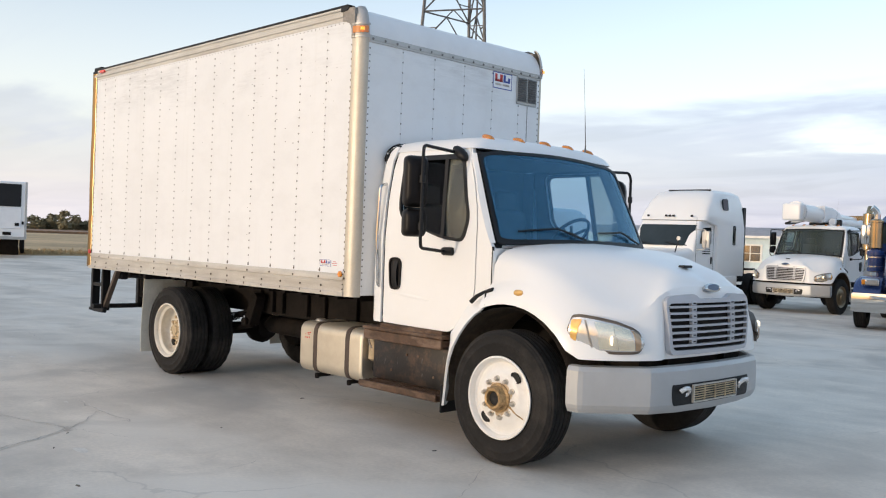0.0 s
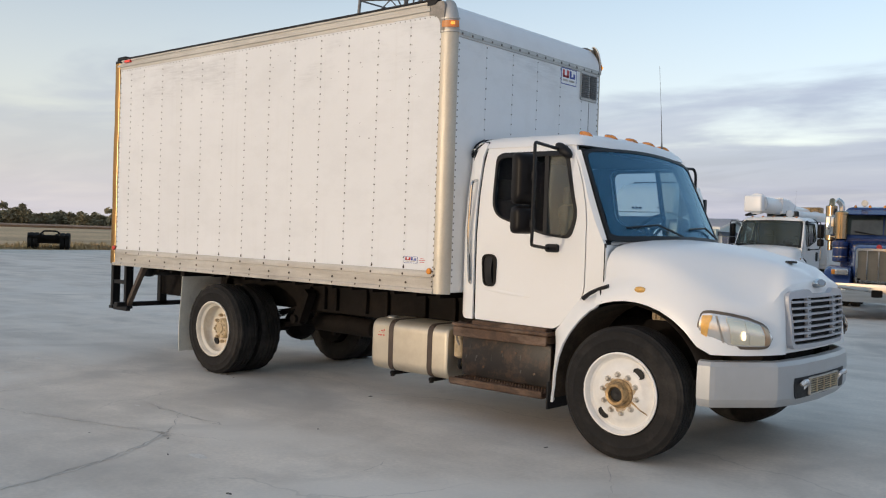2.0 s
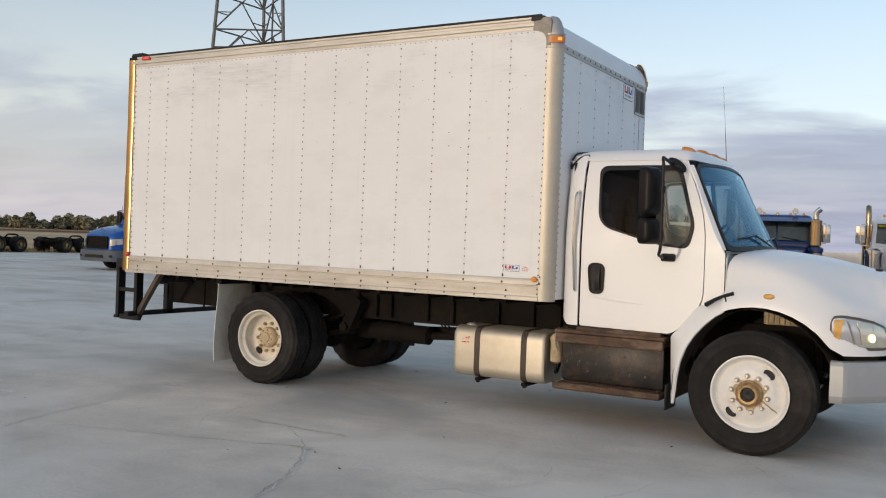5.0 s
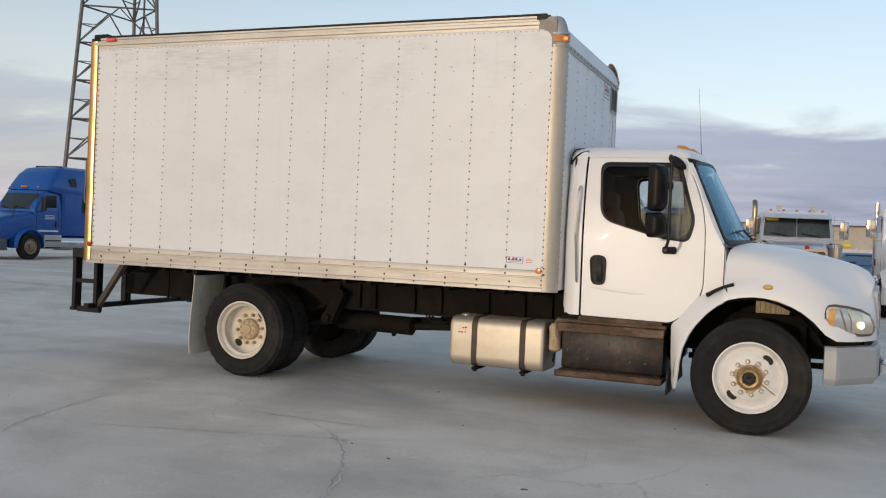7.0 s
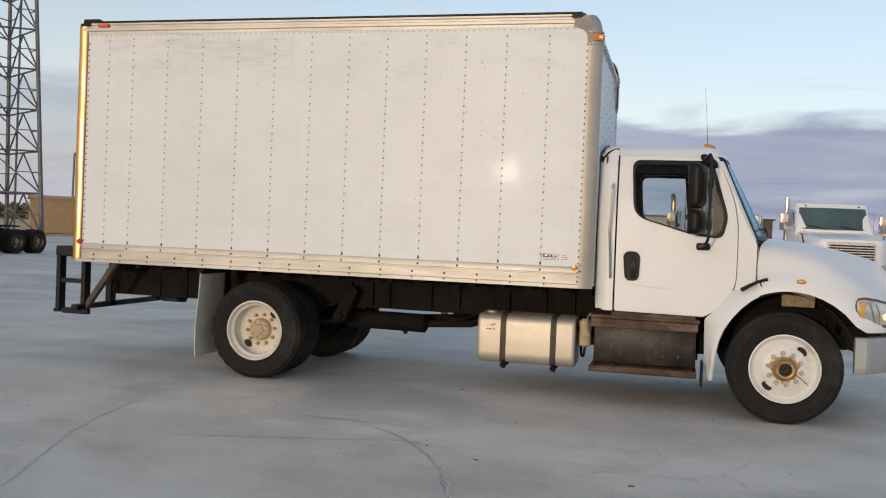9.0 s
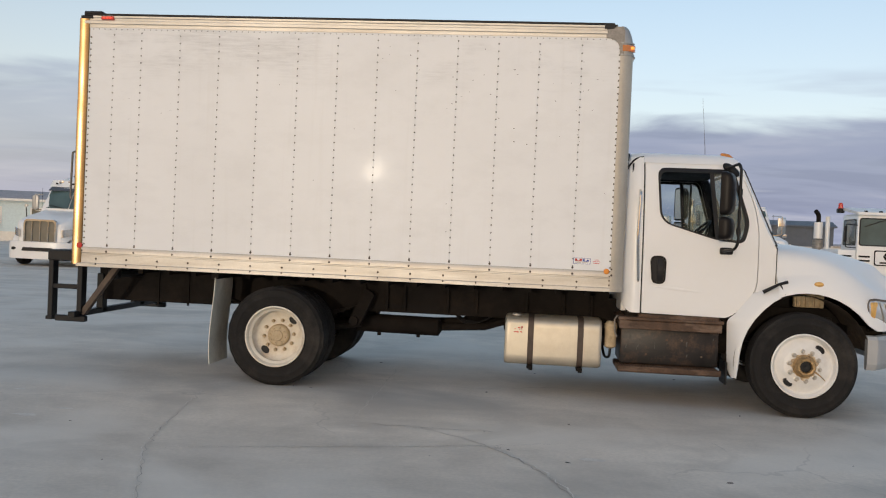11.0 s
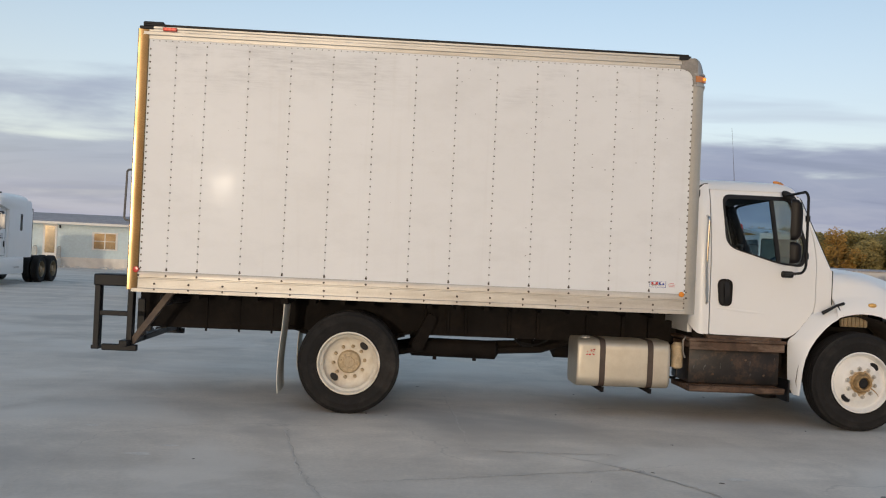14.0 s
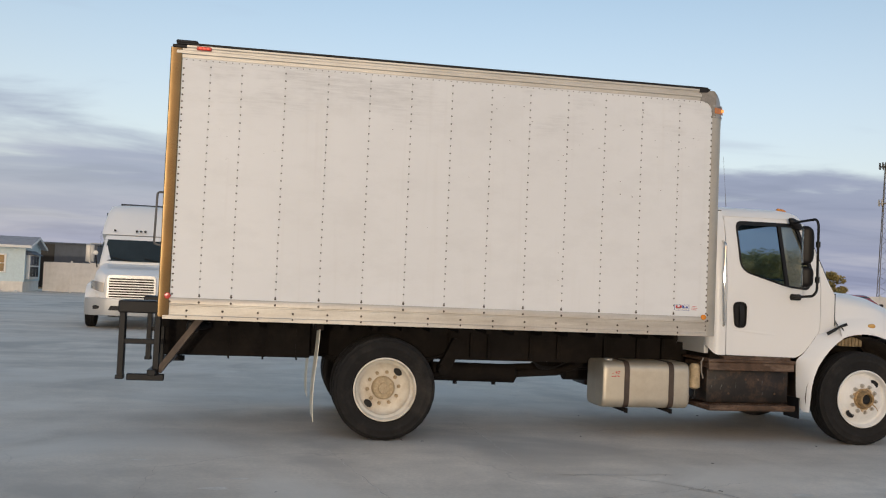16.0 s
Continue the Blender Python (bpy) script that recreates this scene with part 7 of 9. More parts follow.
def classic_truck(m, label, cab_mat, hood_mat, fender_mat, grille_uprights=3, group="parked trucks", sleeper=0.0, tank_blue=None, sticker=False, stack=(-3.08, 1.02, 3.10)):
    """Long square hood, separate fenders, chrome grille, stacks and a visor over the split screen."""
    t = thing("semi_truck", m, label, "truck", group)
    hood = [ring_x(0.62, 0.52, 0.98, 1.70, 0.14), ring_x(0.55, 0.55, 0.96, 1.745, 0.16), ring_x(-0.30, 0.66, 0.98, 1.83, 0.18), ring_x(-1.45, 0.84, 1.0, 1.92, 0.20)]
    h = part("hood", loft(mk(), hood), hood_mat, t, "long squared hood")
    grille_bars(t, 0.70, 0.50, 0.88, 1.70, True, grille_uprights, CHROME, GRILLEBACK)
    part("badge", lathe(mk(), [(0.06, 0), (0.06, 0.02), (0.0001, 0.025)], 16, (0.665, 0, 1.735), "x"), DECAL_RED, h, "small red badge")
    for s in (-1, 1):
        rings = []
        for i in range(13):
            a = radians(-10 + 200 * i / 12)
            cx, cz = 0.02 + 0.66 * math.cos(a), 0.50 + 0.70 * math.sin(a)
            cz = max(cz, 0.52)
            ox, oz = 0.05 * math.cos(a), 0.05 * math.sin(a)
            rings.append([(cx, s * 0.60, cz), (cx + ox, s * 0.62, cz + oz), (cx + ox, s * 1.12, cz + oz), (cx, s * 1.22, cz - 0.03)])
        part("fender", loft(mk(), rings, True), fender_mat, t, "rounded front fender")
        part("headlight", box(mk(), 0.52, 0.66, min(s * 0.64, s * 1.04), max(s * 0.64, s * 1.04), 1.02, 1.20, 0.05, 3), CHROME, t, "chrome double headlight")
        part("headlight_lens", box(mk(), 0.655, 0.67, min(s * 0.67, s * 0.92), max(s * 0.67, s * 0.92), 1.05, 1.17, 0.01), LENS, t)
        part("indicator", box(mk(), 0.60, 0.675, min(s * 0.94, s * 1.03), max(s * 0.94, s * 1.03), 1.05, 1.17, 0.02), AMBER, t, "amber indicator")
        part("air_cleaner", lathe(mk(), [(0.12, 0), (0.19, 0.03), (0.19, 0.42), (0.21, 0.43), (0.21, 0.53), (0.12, 0.58)], 20, (-1.10, s * 0.98, 1.32), "z"), tank_blue or CHROME, t, "round air cleaner canister")
        for k in (1.45, 1.68):
            part("cleaner_band", lathe(mk(), [(0.197, 0), (0.197, 0.03)], 20, (-1.10, s * 0.98, k), "z"), CHROME, t)
    cabr = [ring_z(1.00, -2.95, -1.42, 1.0, 0.06), ring_z(1.95, -2.95, -1.42, 1.0, 0.06), ring_z(2.05, -2.95, -1.50, 0.99, 0.06), ring_z(2.66, -2.93, -1.62, 0.95, 0.10), ring_z(2.76, -2.88, -1.68, 0.88, 0.16), ring_z(2.80, -2.7, -1.85, 0.70, 0.2)]
    part("cab", loft(mk(), cabr), cab_mat, t, "squared day cab")
    far_screen(t, -1.475, -1.595, 0.90, 0.86, 2.05, 2.60, 0.02, True, PALEPANE)
    side_windows(t, [(-2.65, 2.08), (-1.78, 2.08), (-1.85, 2.58), (-2.62, 2.58)], 0.975)
    door_seams(t, -2.75, -1.58, 1.05, 2.66, 1.0)
    part("sun_visor", prism(mk(), [(-1.60, 2.66), (-1.30, 2.56), (-1.29, 2.58), (-1.58, 2.70)], -0.90, 0.90, "y"), cab_mat, t, "painted sun visor")
    # thin dark slab paints the shade beneath the visor
    part("visor_shade", prism(mk(), [(-1.59, 2.645), (-1.31, 2.553), (-1.31, 2.548), (-1.59, 2.628)], -0.88, 0.88, "y"), CHASSIS, t, "dark strip standing in for the shade under the visor")
    for y in (-0.70, -0.35, 0.0, 0.35, 0.70):
        part("roof_lamp", lathe(mk(), [(0.036, 0), (0.036, 0.045), (0.020, 0.07), (0.0001, 0.075)], 12, (-1.72, y, 2.76), "z"), DARKAMBER if sticker else ROOFAMBER, t, "amber roof lamp")
    for y in (-0.48, 0.48):
        part("roof_spotlamp", lathe(mk(), [(0.08, 0.0), (0.085, 0.05), (0.03, 0.13), (0.0001, 0.14)], 14, (0, 0, 0), "x"), ALU_GREY, t, "grey roof work lamp", m=pose(-1.66, y, 2.88, 0, 0, 180))
        part("lamp_stand", tube(mk(), [(-1.72, y, 2.76), (-1.72, y, 2.84)], 0.02, 6), CHROME, t)
    far_mirrors(t, -1.55, 1.0, 2.02, 2.52, CHROME)
    stacks(t, stack[0], stack[1], 1.0 if stack[2] > 3 else 1.62, stack[2])
    if tank_blue:
        for s in (-1, 1):
            c = part("intake_canister", lathe(mk(), [(0.10, 0), (0.155, 0.03), (0.155, 0.66), (0.165, 0.67), (0.165, 0.71), (0.10, 0.75)], 20, (-1.15, s * 0.98, 1.90), "z"), STACK, t, "brass-toned upper intake canister")
            part("intake_pipe", tube(mk(), bend([(-1.15, s * 0.98, 2.60), (-1.15, s * 0.98, 2.84), (-1.10, s * 1.10, 2.94)], 0.1), 0.075, 12), CHROME, c, "curved bright pipe end")
    part("front_bumper", prism(mk(), rounded([(-1.20, 0.42), (1.20, 0.42), (1.20, 0.86), (-1.20, 0.86)], 0.04), 0.80, 0.90, "x", 0.01), CHROME if sleeper >= 0 else WHITE, t, "chrome front bumper")
    part("bumper_hitch", box(mk(), 0.86, 0.94, -0.12, 0.12, 0.55, 0.72, 0.02), CHASSIS, t)
    if sleeper > 0:
        rr = [ring_z(1.0, -3.0 - sleeper, -2.98, 1.08, 0.08), ring_z(2.75, -3.0 - sleeper, -2.98, 1.08, 0.08), ring_z(3.02, -2.98 - sleeper, -2.9, 1.02, 0.14), ring_z(3.12, -2.85 - sleeper, -2.6, 0.85, 0.2)]
        part("sleeper", loft(mk(), rr), cab_mat, t, "sleeper compartment")
    if sticker:
        part("sticker", prism(mk(), rounded([(-0.84, 2.49), (-0.50, 2.49), (-0.50, 2.57), (-0.84, 2.57)], 0.035), -1.545, -1.535, "x"), YELLOW, t, "yellow screen sticker")
    side_tanks(t, -3.0, -1.5)
    axles(t, -4.6 - sleeper)
    return t


def aero_truck(m, label, mat, roof=3.85, sleeper=1.9, grille="bars", bumper=None, group="parked trucks", roof_mat=None, fairing=True, longer=0.0, drop=0.0, mirrors=None, glass=DARKPANE, split=False, nose=0.0, setback=0.0):
    """Sloping hood, wide screen, raised-roof sleeper."""
    t = thing("semi_truck", m, label, "truck", group)
    hood = [ring_x(1.02, 0.66, 0.72, 1.28 + nose, 0.12), ring_x(0.96, 0.80, 0.70, 1.42 + nose, 0.16), ring_x(0.70, 0.98, 0.72 if setback else 0.98, 1.56 + nose * 0.8, 0.24), ring_x(0.10, 1.02, 0.78 if setback else 1.18, 1.72 - drop * 0.6 + nose * 0.4, 0.26), ring_x(-0.60, 1.04, 1.0, 1.84 - drop, 0.24), ring_x(-1.05, 1.05, 0.9, 1.94 - drop, 0.2)]
    part("hood", loft(mk(), hood), mat, t, "smooth sloping hood")
    for s in (-1, 1):
        rings = []
        for i in range(15):
            a = radians(-8 + 196 * i / 14)
            cx, cz = -setback + 0.63 * math.cos(a), 0.50 + 0.66 * math.sin(a)
            cz = max(cz, 0.46)
            rings.append([(cx, s * 0.75, cz), (cx + 0.12 * math.cos(a), s * 0.85, cz + 0.14 * math.sin(a)), (cx + 0.10 * math.cos(a), s * 1.12, cz + 0.10 * math.sin(a)), (cx, s * 1.225, cz)])
        part("fender", loft(mk(), rings, True), mat, t, "flared wheel arch")
        def lamp(u, v, s=s):
            return (1.03 - 0.36 * u * u, s * (0.70 + 0.33 * u), 0.96 + 0.10 * u + (0.26 - 0.04 * u) * v)
        part("headlight", sheet(mk(), lamp, 8, 3, 0.04), LENS, t, "clear swept headlight")
        part("mirror_hood", lathe(mk(), [(0.0001, -0.08), (0.05, -0.05), (0.065, 0.0), (0.058, 0.02), (0.0001, 0.025)], 14, (0.05, s * 1.06, 2.02), "x"), mirrors or (CHROME if mat is not BLUE else BLACK), t, "round hood mirror")
        part("hood_mirror_arm", tube(mk(), [(0.05, s * 1.06, 1.98), (0.12, s * 1.0, 1.62)], 0.018, 6), BLACK, t)
        if fairing:
            part("side_fairing", box(mk(), -3.6, -1.0, min(s * 1.10, s * 1.20), max(s * 1.10, s * 1.20), 0.38, 0.95, 0.03, 2), mat, t, "side fairing below the cab")
        else:
            b = part("step_box", box(mk(), -2.25, -1.35, min(s * 0.80, s * 1.17), max(s * 0.80, s * 1.17), 0.42, 0.98, 0.03, 2), ALU_GREY, t, "silver step box below the door")
            for z in (0.44, 0.72):
                part("step", box(mk(), -2.20, -1.40, min(s * 1.15, s * 1.19), max(s * 1.15, s * 1.19), z, z + 0.05, 0.01), BLACK, b)
            part("door_stripe", box(mk(), -2.15, -1.05, min(s * 1.06, s * 1.067), max(s * 1.06, s * 1.067), 1.10, 1.16), DECAL_WHITE, t, "white stripe along the door's foot")
            part("sleeper_print", box(mk(), -4.10, -3.60, min(s * 1.12, s * 1.127), max(s * 1.12, s * 1.127), 1.30, 1.62), SILVERBLUE, t, "small unreadable sleeper print")
    cabr = [ring_z(0.92, -2.35, -0.95, 1.06, 0.08), ring_z(1.90 - drop, -2.35, -0.92, 1.06, 0.08, 0.06), ring_z(2.02 - drop, -2.35, -0.98, 1.05, 0.1, 0.08), ring_z(2.62 - drop, -2.35, -1.38, 0.99, 0.12, 0.10), ring_z(2.72 - drop, -2.35, -1.45, 0.98, 0.12, 0.10)]
    part("cab", loft(mk(), cabr), mat, t, "smooth cab")
    far_screen(t, -0.96, -1.345, 0.97, 0.90, 1.98 - drop, 2.60 - drop, 0.12, split, glass)
    side_windows(t, [(-2.05, 2.0 - drop), (-1.25, 1.96 - drop), (-1.48, 2.52 - drop), (-2.02, 2.55 - drop)], 1.035)
    door_seams(t, -2.15, -1.02, 1.0, 2.66, 1.06)
    rm = roof_mat or mat
    rr = [ring_z(0.95, -2.35 - sleeper, -2.33, 1.12, 0.10), ring_z(2.6 - drop, -2.35 - sleeper, -2.30, 1.12, 0.10), ring_z(2.75 - drop, -2.35 - sleeper, -1.50, 1.10, 0.14, 0.12), ring_z(3.0 - drop, -2.35 - sleeper, -1.66, 1.08, 0.18, 0.12), ring_z(roof - 0.35, -2.33 - sleeper, -1.95, 1.03, 0.22, 0.12), ring_z(roof - 0.10, -2.28 - sleeper, -2.25, 0.95, 0.25, 0.12), ring_z(roof, -2.1 - sleeper, -2.7, 0.75, 0.25, 0.10)]
    if roof < 3:
        rr = [ring_z(2.70, -2.36, -1.36, 0.99, 0.12, 0.10), ring_z(2.80, -2.36, -1.43, 0.97, 0.14, 0.10), ring_z(roof - 0.05, -2.32, -1.55, 0.88, 0.2, 0.08), ring_z(roof, -2.2, -1.8, 0.7, 0.2, 0.05)]
    sl = part("sleeper", loft(mk(), rr), rm, t, "raised-roof sleeper")
    for s in (-1, 1):
        if roof < 3:
            continue
        if roof > 3.4:
            part("sleeper_window", prism(mk(), rounded([(-3.05, 2.95), (-2.70, 2.95), (-2.62, 3.28), (-2.95, 3.32)], 0.08, 3), min(s * 1.05, s * 1.10), max(s * 1.05, s * 1.10), "y"), DARKPANE, sl, "small dark sleeper window")
        part("bunk_hatch", prism(mk(), rounded([(-3.55, 1.9), (-3.35, 1.9), (-3.35, 2.5), (-3.55, 2.5)], 0.05, 3), min(s * 1.118, s * 1.128), max(s * 1.118, s * 1.128), "y"), DARKPANE, sl, "tall dark side window")
        if fairing:
            part("side_extender", box(mk(), -2.52 - sleeper, -2.33 - sleeper, min(s * 0.98, s * 1.06), max(s * 0.98, s * 1.06), 1.0, roof - 0.45, 0.02), BLACK if fairing else mat, sl, "rear side extender")
        bm = mk()
        for i in range(3):
            box(bm, -1.95, -1.45, min(s * 1.06, s * 1.066), max(s * 1.06, s * 1.066), 1.60 + i * 0.07, 1.63 + i * 0.07 - 0.006 * i)
        part("door_print", bm, SILVERBLUE if mat is BLUE else CHASSIS, t, "small unreadable door print", kind="stuff", smooth=False)
    for y in (-0.72, -0.12, 0.0, 0.12, 0.72):
        part("roof_lamp", box(mk(), -1.42, -1.34, y - 0.03, y + 0.03, (2.78 if roof < 3 else 2.84 - drop), (2.85 if roof < 3 else 2.90 - drop), 0.01), BLACK if mat is WHITE else AMBER, sl, "small roof marker lamp")
    part("roof_bar", tube(mk(), [(-2.1 if roof < 3 else -2.6, -0.7, roof + 0.0), (-2.1 if roof < 3 else -2.6, 0.7, roof + 0.0)], 0.03, 6), BLACK, sl, "dark strip along the roof")
    if grille == "bars":
        grille_bars(t, 1.09, 0.62, 0.86 - max(0, drop) * 0.7 + nose * 0.6, 1.36 + max(0, drop) * 0.5 + nose, False, 9, BRIGHT if mat is WHITE else CHASSIS, CHASSIS, 0.12)
    elif grille == "upright":
        part("sun_visor", prism(mk(), [(-1.46, 2.72), (-1.20, 2.60), (-1.19, 2.63), (-1.44, 2.76)], -0.92, 0.92, "y"), SHED, t, "dark sun visor")
        part("exhaust_stack", tube(mk(), bend([(-2.45, 0.14, 2.9), (-2.45, 0.14, 3.40), (-2.58, 0.06, 3.55)], 0.10), 0.075, 12), CHROME, t, "curved chrome exhaust stack")
        grille_bars(t, 1.10, 0.56, 0.66, 1.56, True, 3, CHROME, GRILLEBACK, 0.16)
        for y in (-0.62, -0.30, 0.30, 0.62):
            part("roof_lamp", lathe(mk(), [(0.0001, -0.02), (0.085, 0.0), (0.09, 0.05), (0.03, 0.15), (0.0001, 0.15)], 14, (0, 0, 0), "x"), CHROME, sl, "chrome roof lamp", m=pose(-1.50, y, 2.93, 0, 0, 180))
    bring, low = [], 0.24 if grille == "upright" else 0.36
    for x, y in ((0.52, -1.22), (0.80, -1.19), (1.06, -0.98), (1.16, -0.6), (1.19, 0.0), (1.16, 0.6), (1.06, 0.98), (0.80, 1.19), (0.52, 1.22)):
        bring.append([(x, y, low), (x + 0.02, y * 1.01, 0.55), (x, y, 0.80), (x - 0.12, y * 0.92, 0.82), (x - 0.14, y * 0.92, low)])
    b = part("front_bumper", loft(mk(), bring), bumper or mat, t, "deep front bumper")
    part("bumper_slot", prism(mk(), rounded([(-0.55, 0.50), (0.55, 0.50), (0.50, 0.62), (-0.50, 0.62)], 0.03), 1.19, 1.215, "x"), BLACK, b)
    for y in (-0.85, 0.85):
        part("fog_lamp", box(mk(), 1.08, 1.13, y - 0.10, y + 0.10, 0.52, 0.62, 0.02), BLACK, b, "dark fog lamp recess")
    far_mirrors(t, -1.05, 1.06, 1.92 - drop, 2.42 - drop, mirrors or (CHROME if mat is not BLUE else BLACK))
    side_tanks(t, -3.6, -2.2, mat=ALU_GREY if fairing else CHROME)
    axles(t, -3.75 - sleeper - longer, front=-setback)
    return t


def bucket_truck(m):
    t = thing("bucket_truck", m, "white utility bucket truck with a folded boom over the cab", "truck", "parked trucks")
    cab(t, GREENSCREEN)
    hood(t)
    front_bumper(t)
    axles(t, -4.2, False)
    bm = box(mk(), -5.6, -1.95, -1.20, 1.20, 1.0, 1.12, 0.02)
    for s in (-1, 1):
        box(bm, -5.6, -1.95, min(s * 0.75, s * 1.22), max(s * 0.75, s * 1.22), 1.12, 2.0, 0.03)
    b = part("utility_body", bm, WHITE, t, "white utility side cabinets")
    for s in (-1, 1):
        for i in range(4):
            part("cabinet_door", box(mk(), -5.5 + i * 0.88, -4.70 + i * 0.88, min(s * 1.22, s * 1.235), max(s * 1.22, s * 1.235), 1.18, 1.94, 0.01), WHITE, b)
    bm = lathe(mk(), [(0.30, 0.0), (0.30, 1.3), (0.22, 1.4), (0.0001, 1.4)], 18, (-3.3, 0, 1.1), "z")
    part("boom_pedestal", bm, WHITE, t, "white boom turret")
    bm = tube(mk(), [(-4.6, 0.30, 2.66), (-3.2, 0.30, 2.70), (-2.9, 0.30, 2.70), (-1.2, 0.28, 2.72)], 0.2, 14, [0.15, 0.16, 0.13, 0.11])
    part("lower_boom", bm, WHITE, t, "white insulated boom arm")
    bm = tube(mk(), [(-4.2, -0.12, 2.82), (-2.05, -0.12, 2.90), (-1.95, -0.12, 2.90), (-1.60, -0.12, 2.92), (-1.55, -0.12, 2.92), (0.20, -0.12, 2.96)], 0.16, 18, [0.12, 0.14, 0.17, 0.22, 0.25, 0.25])
    up = part("upper_boom", bm, WHITE, t, "white upper boom")
    part("boom_elbow", loft(mk(), [ring_x(-1.02, 0.26, 2.70, 3.20, 0.05, -0.12), ring_x(-1.62, 0.24, 2.70, 3.16, 0.05, -0.12), ring_x(-2.30, 0.155, 2.74, 3.04, 0.04, -0.12)]), WHITE, up, "white boxed boom elbow")
    for x, r in ((0.20, 0.32), (0.29, 0.32)):
        part("boom_flange", lathe(mk(), [(0.2, 0.0), (r, 0.01), (r, 0.05), (0.2, 0.06)], 18, (x, -0.12, 2.955), "x"), FIBRE, up, "bolted boom flange")
    for i in range(10):
        a = 0.6283 * i
        part("flange_bolt", lathe(mk(), [(0.03, 0.0), (0.03, 0.14), (0.0001, 0.15)], 6, (0.18, -0.12 + 0.285 * math.cos(a), 2.955 + 0.285 * math.sin(a)), "x"), ALU_GREY, up)
    part("boom_head", box(mk(), 0.35, 0.62, -0.40, 0.16, 2.70, 3.20, 0.06, 3), WHITE, t, "white boom knuckle and jib head")
    part("boom_bracket", box(mk(), -3.9, -3.6, -0.35, 0.35, 2.62, 3.02, 0.03), GREASE, t, "rusty orange boom bracket")
    part("boom_rest", box(mk(), -1.45, -1.30, -0.5, 0.5, 2.58, 2.80, 0.03), BLACK, t, "black boom rest on the cab guard")
    part("cable_loop", tube(mk(), bend([(-0.4, -0.45, 2.75), (-0.2, -0.75, 2.62), (-0.9, -0.8, 2.65), (-1.0, -0.3, 2.80)], 0.2), 0.03, 6), BLACK, t)
    return t


def snub_truck(m):
    """A yard tractor: one narrow cab, a low body beside it, stack and pipe behind."""
    t = thing("utility_truck", m, "white narrow-cab yard tractor with a red roof beacon", "truck", "parked trucks")
    def slab(x0, x1, y0, y1, z, r=0.05):
        return [(p[0], p[1], z) for p in rounded([(x0, y0), (x1, y0), (x1, y1), (x0, y1)], r, 4)]
    part("cab", loft(mk(), [slab(-1.55, 0.10, -0.69, 0.69, 0.85), slab(-1.55, 0.09, -0.69, 0.69, 1.70), slab(-1.52, 0.0, -0.66, 0.66, 2.80), slab(-1.48, -0.04, -0.63, 0.63, 2.86)]), WHITE, t, "narrow boxy white cab")
    roof = [[(x, y, z + 0.20 * (0.05 - x) / 1.7) for x, y, z in slab(-1.62, 0.10, -0.71, 0.71, h, 0.06)] for h in (2.83, 2.89, 2.92)]
    part("roof", loft(mk(), roof), FIBRE, t, "sloping white cab roof")
    part("side_body", box(mk(), -3.2, 0.06, -1.25, -0.695, 0.80, 1.72, 0.05, 2), WHITE, t, "low white body beside the cab")
    def glazed(name, pts, at, label):
        mid = (sum(p[0] for p in pts) / len(pts), sum(p[1] for p in pts) / len(pts))
        outer = rounded([(mid[0] + (p[0] - mid[0]) * 1.07, mid[1] + (p[1] - mid[1]) * 1.09) for p in pts], 0.09, 4)
        pane = part(name, prism_at(mk(), rounded(pts, 0.07, 4), lambda p, d: at(p, d - 0.006), 0.012), GREENPANE, t, label)
        part("window_seal", frame_between(mk(), outer, rounded(pts, 0.07, 4), mid, lambda p, d: at(p, d - 0.012), 0.016), BLACK, pane)
    glazed("windscreen", [(-0.60, 1.89), (0.60, 1.89), (0.575, 2.70), (-0.575, 2.70)], lambda p, d: (0.09 - 0.087 * (p[1] - 1.70) - d, p[0], p[1]), "green-tinted single-pane windscreen")
    glazed("side_window", [(-1.30, 1.89), (-0.10, 1.89), (-0.16, 2.66), (-1.30, 2.66)], lambda p, d: (p[0], -0.69 + 0.028 * (p[1] - 1.70) + d, p[1]), "green-tinted side window")
    part("wiper", tube(mk(), [(0.03, 0.40, 2.74), (0.05, 0.0, 2.64), (0.06, -0.45, 2.46)], 0.012, 6), BLACK, t, "black wiper hung from the roof")
    for y in (-1.00, -0.46):
        for z in (1.26, 1.39, 1.52):
            part("vent_slot", box(mk(), 0.05 if y < -0.9 else 0.09, 0.068 if y < -0.9 else 0.108, y - 0.17, y + 0.17, z - 0.028, z + 0.028, 0.006), BLACK, t)
    plate = part("name_plate", prism(mk(), rounded([(-0.16, 1.26), (0.62, 1.26), (0.62, 1.72), (-0.16, 1.72)], 0.07), 0.10, 0.112, "x"), DECAL_WHITE, t, "white plate with plain marks")
    part("plate_rim", frame_between(mk(), rounded([(-0.17, 1.25), (0.63, 1.25), (0.63, 1.73), (-0.17, 1.73)], 0.07), rounded([(-0.135, 1.285), (0.595, 1.285), (0.595, 1.695), (-0.135, 1.695)], 0.055), (0.23, 1.49), lambda p, d: (0.118 - d, p[0], p[1]), 0.012), CHASSIS, plate)
    part("plate_bar", box(mk(), 0.112, 0.117, 0.0, 0.46, 1.32, 1.37), CHASSIS, plate)
    part("plate_mark", lathe(mk(), [(0.06, 0.0), (0.13, 0.0), (0.13, 0.005), (0.06, 0.005)], 6, (0.112, 0.23, 1.54), "x", caps=(False, False)), CHASSIS, plate)
    for s in (-1, 1):
        part("headlight", lathe(mk(), [(0.10, 0), (0.10, 0.04), (0.0001, 0.06)], 16, (0.10, s * 0.54, 0.94), "x"), LENS, t, "round headlight")
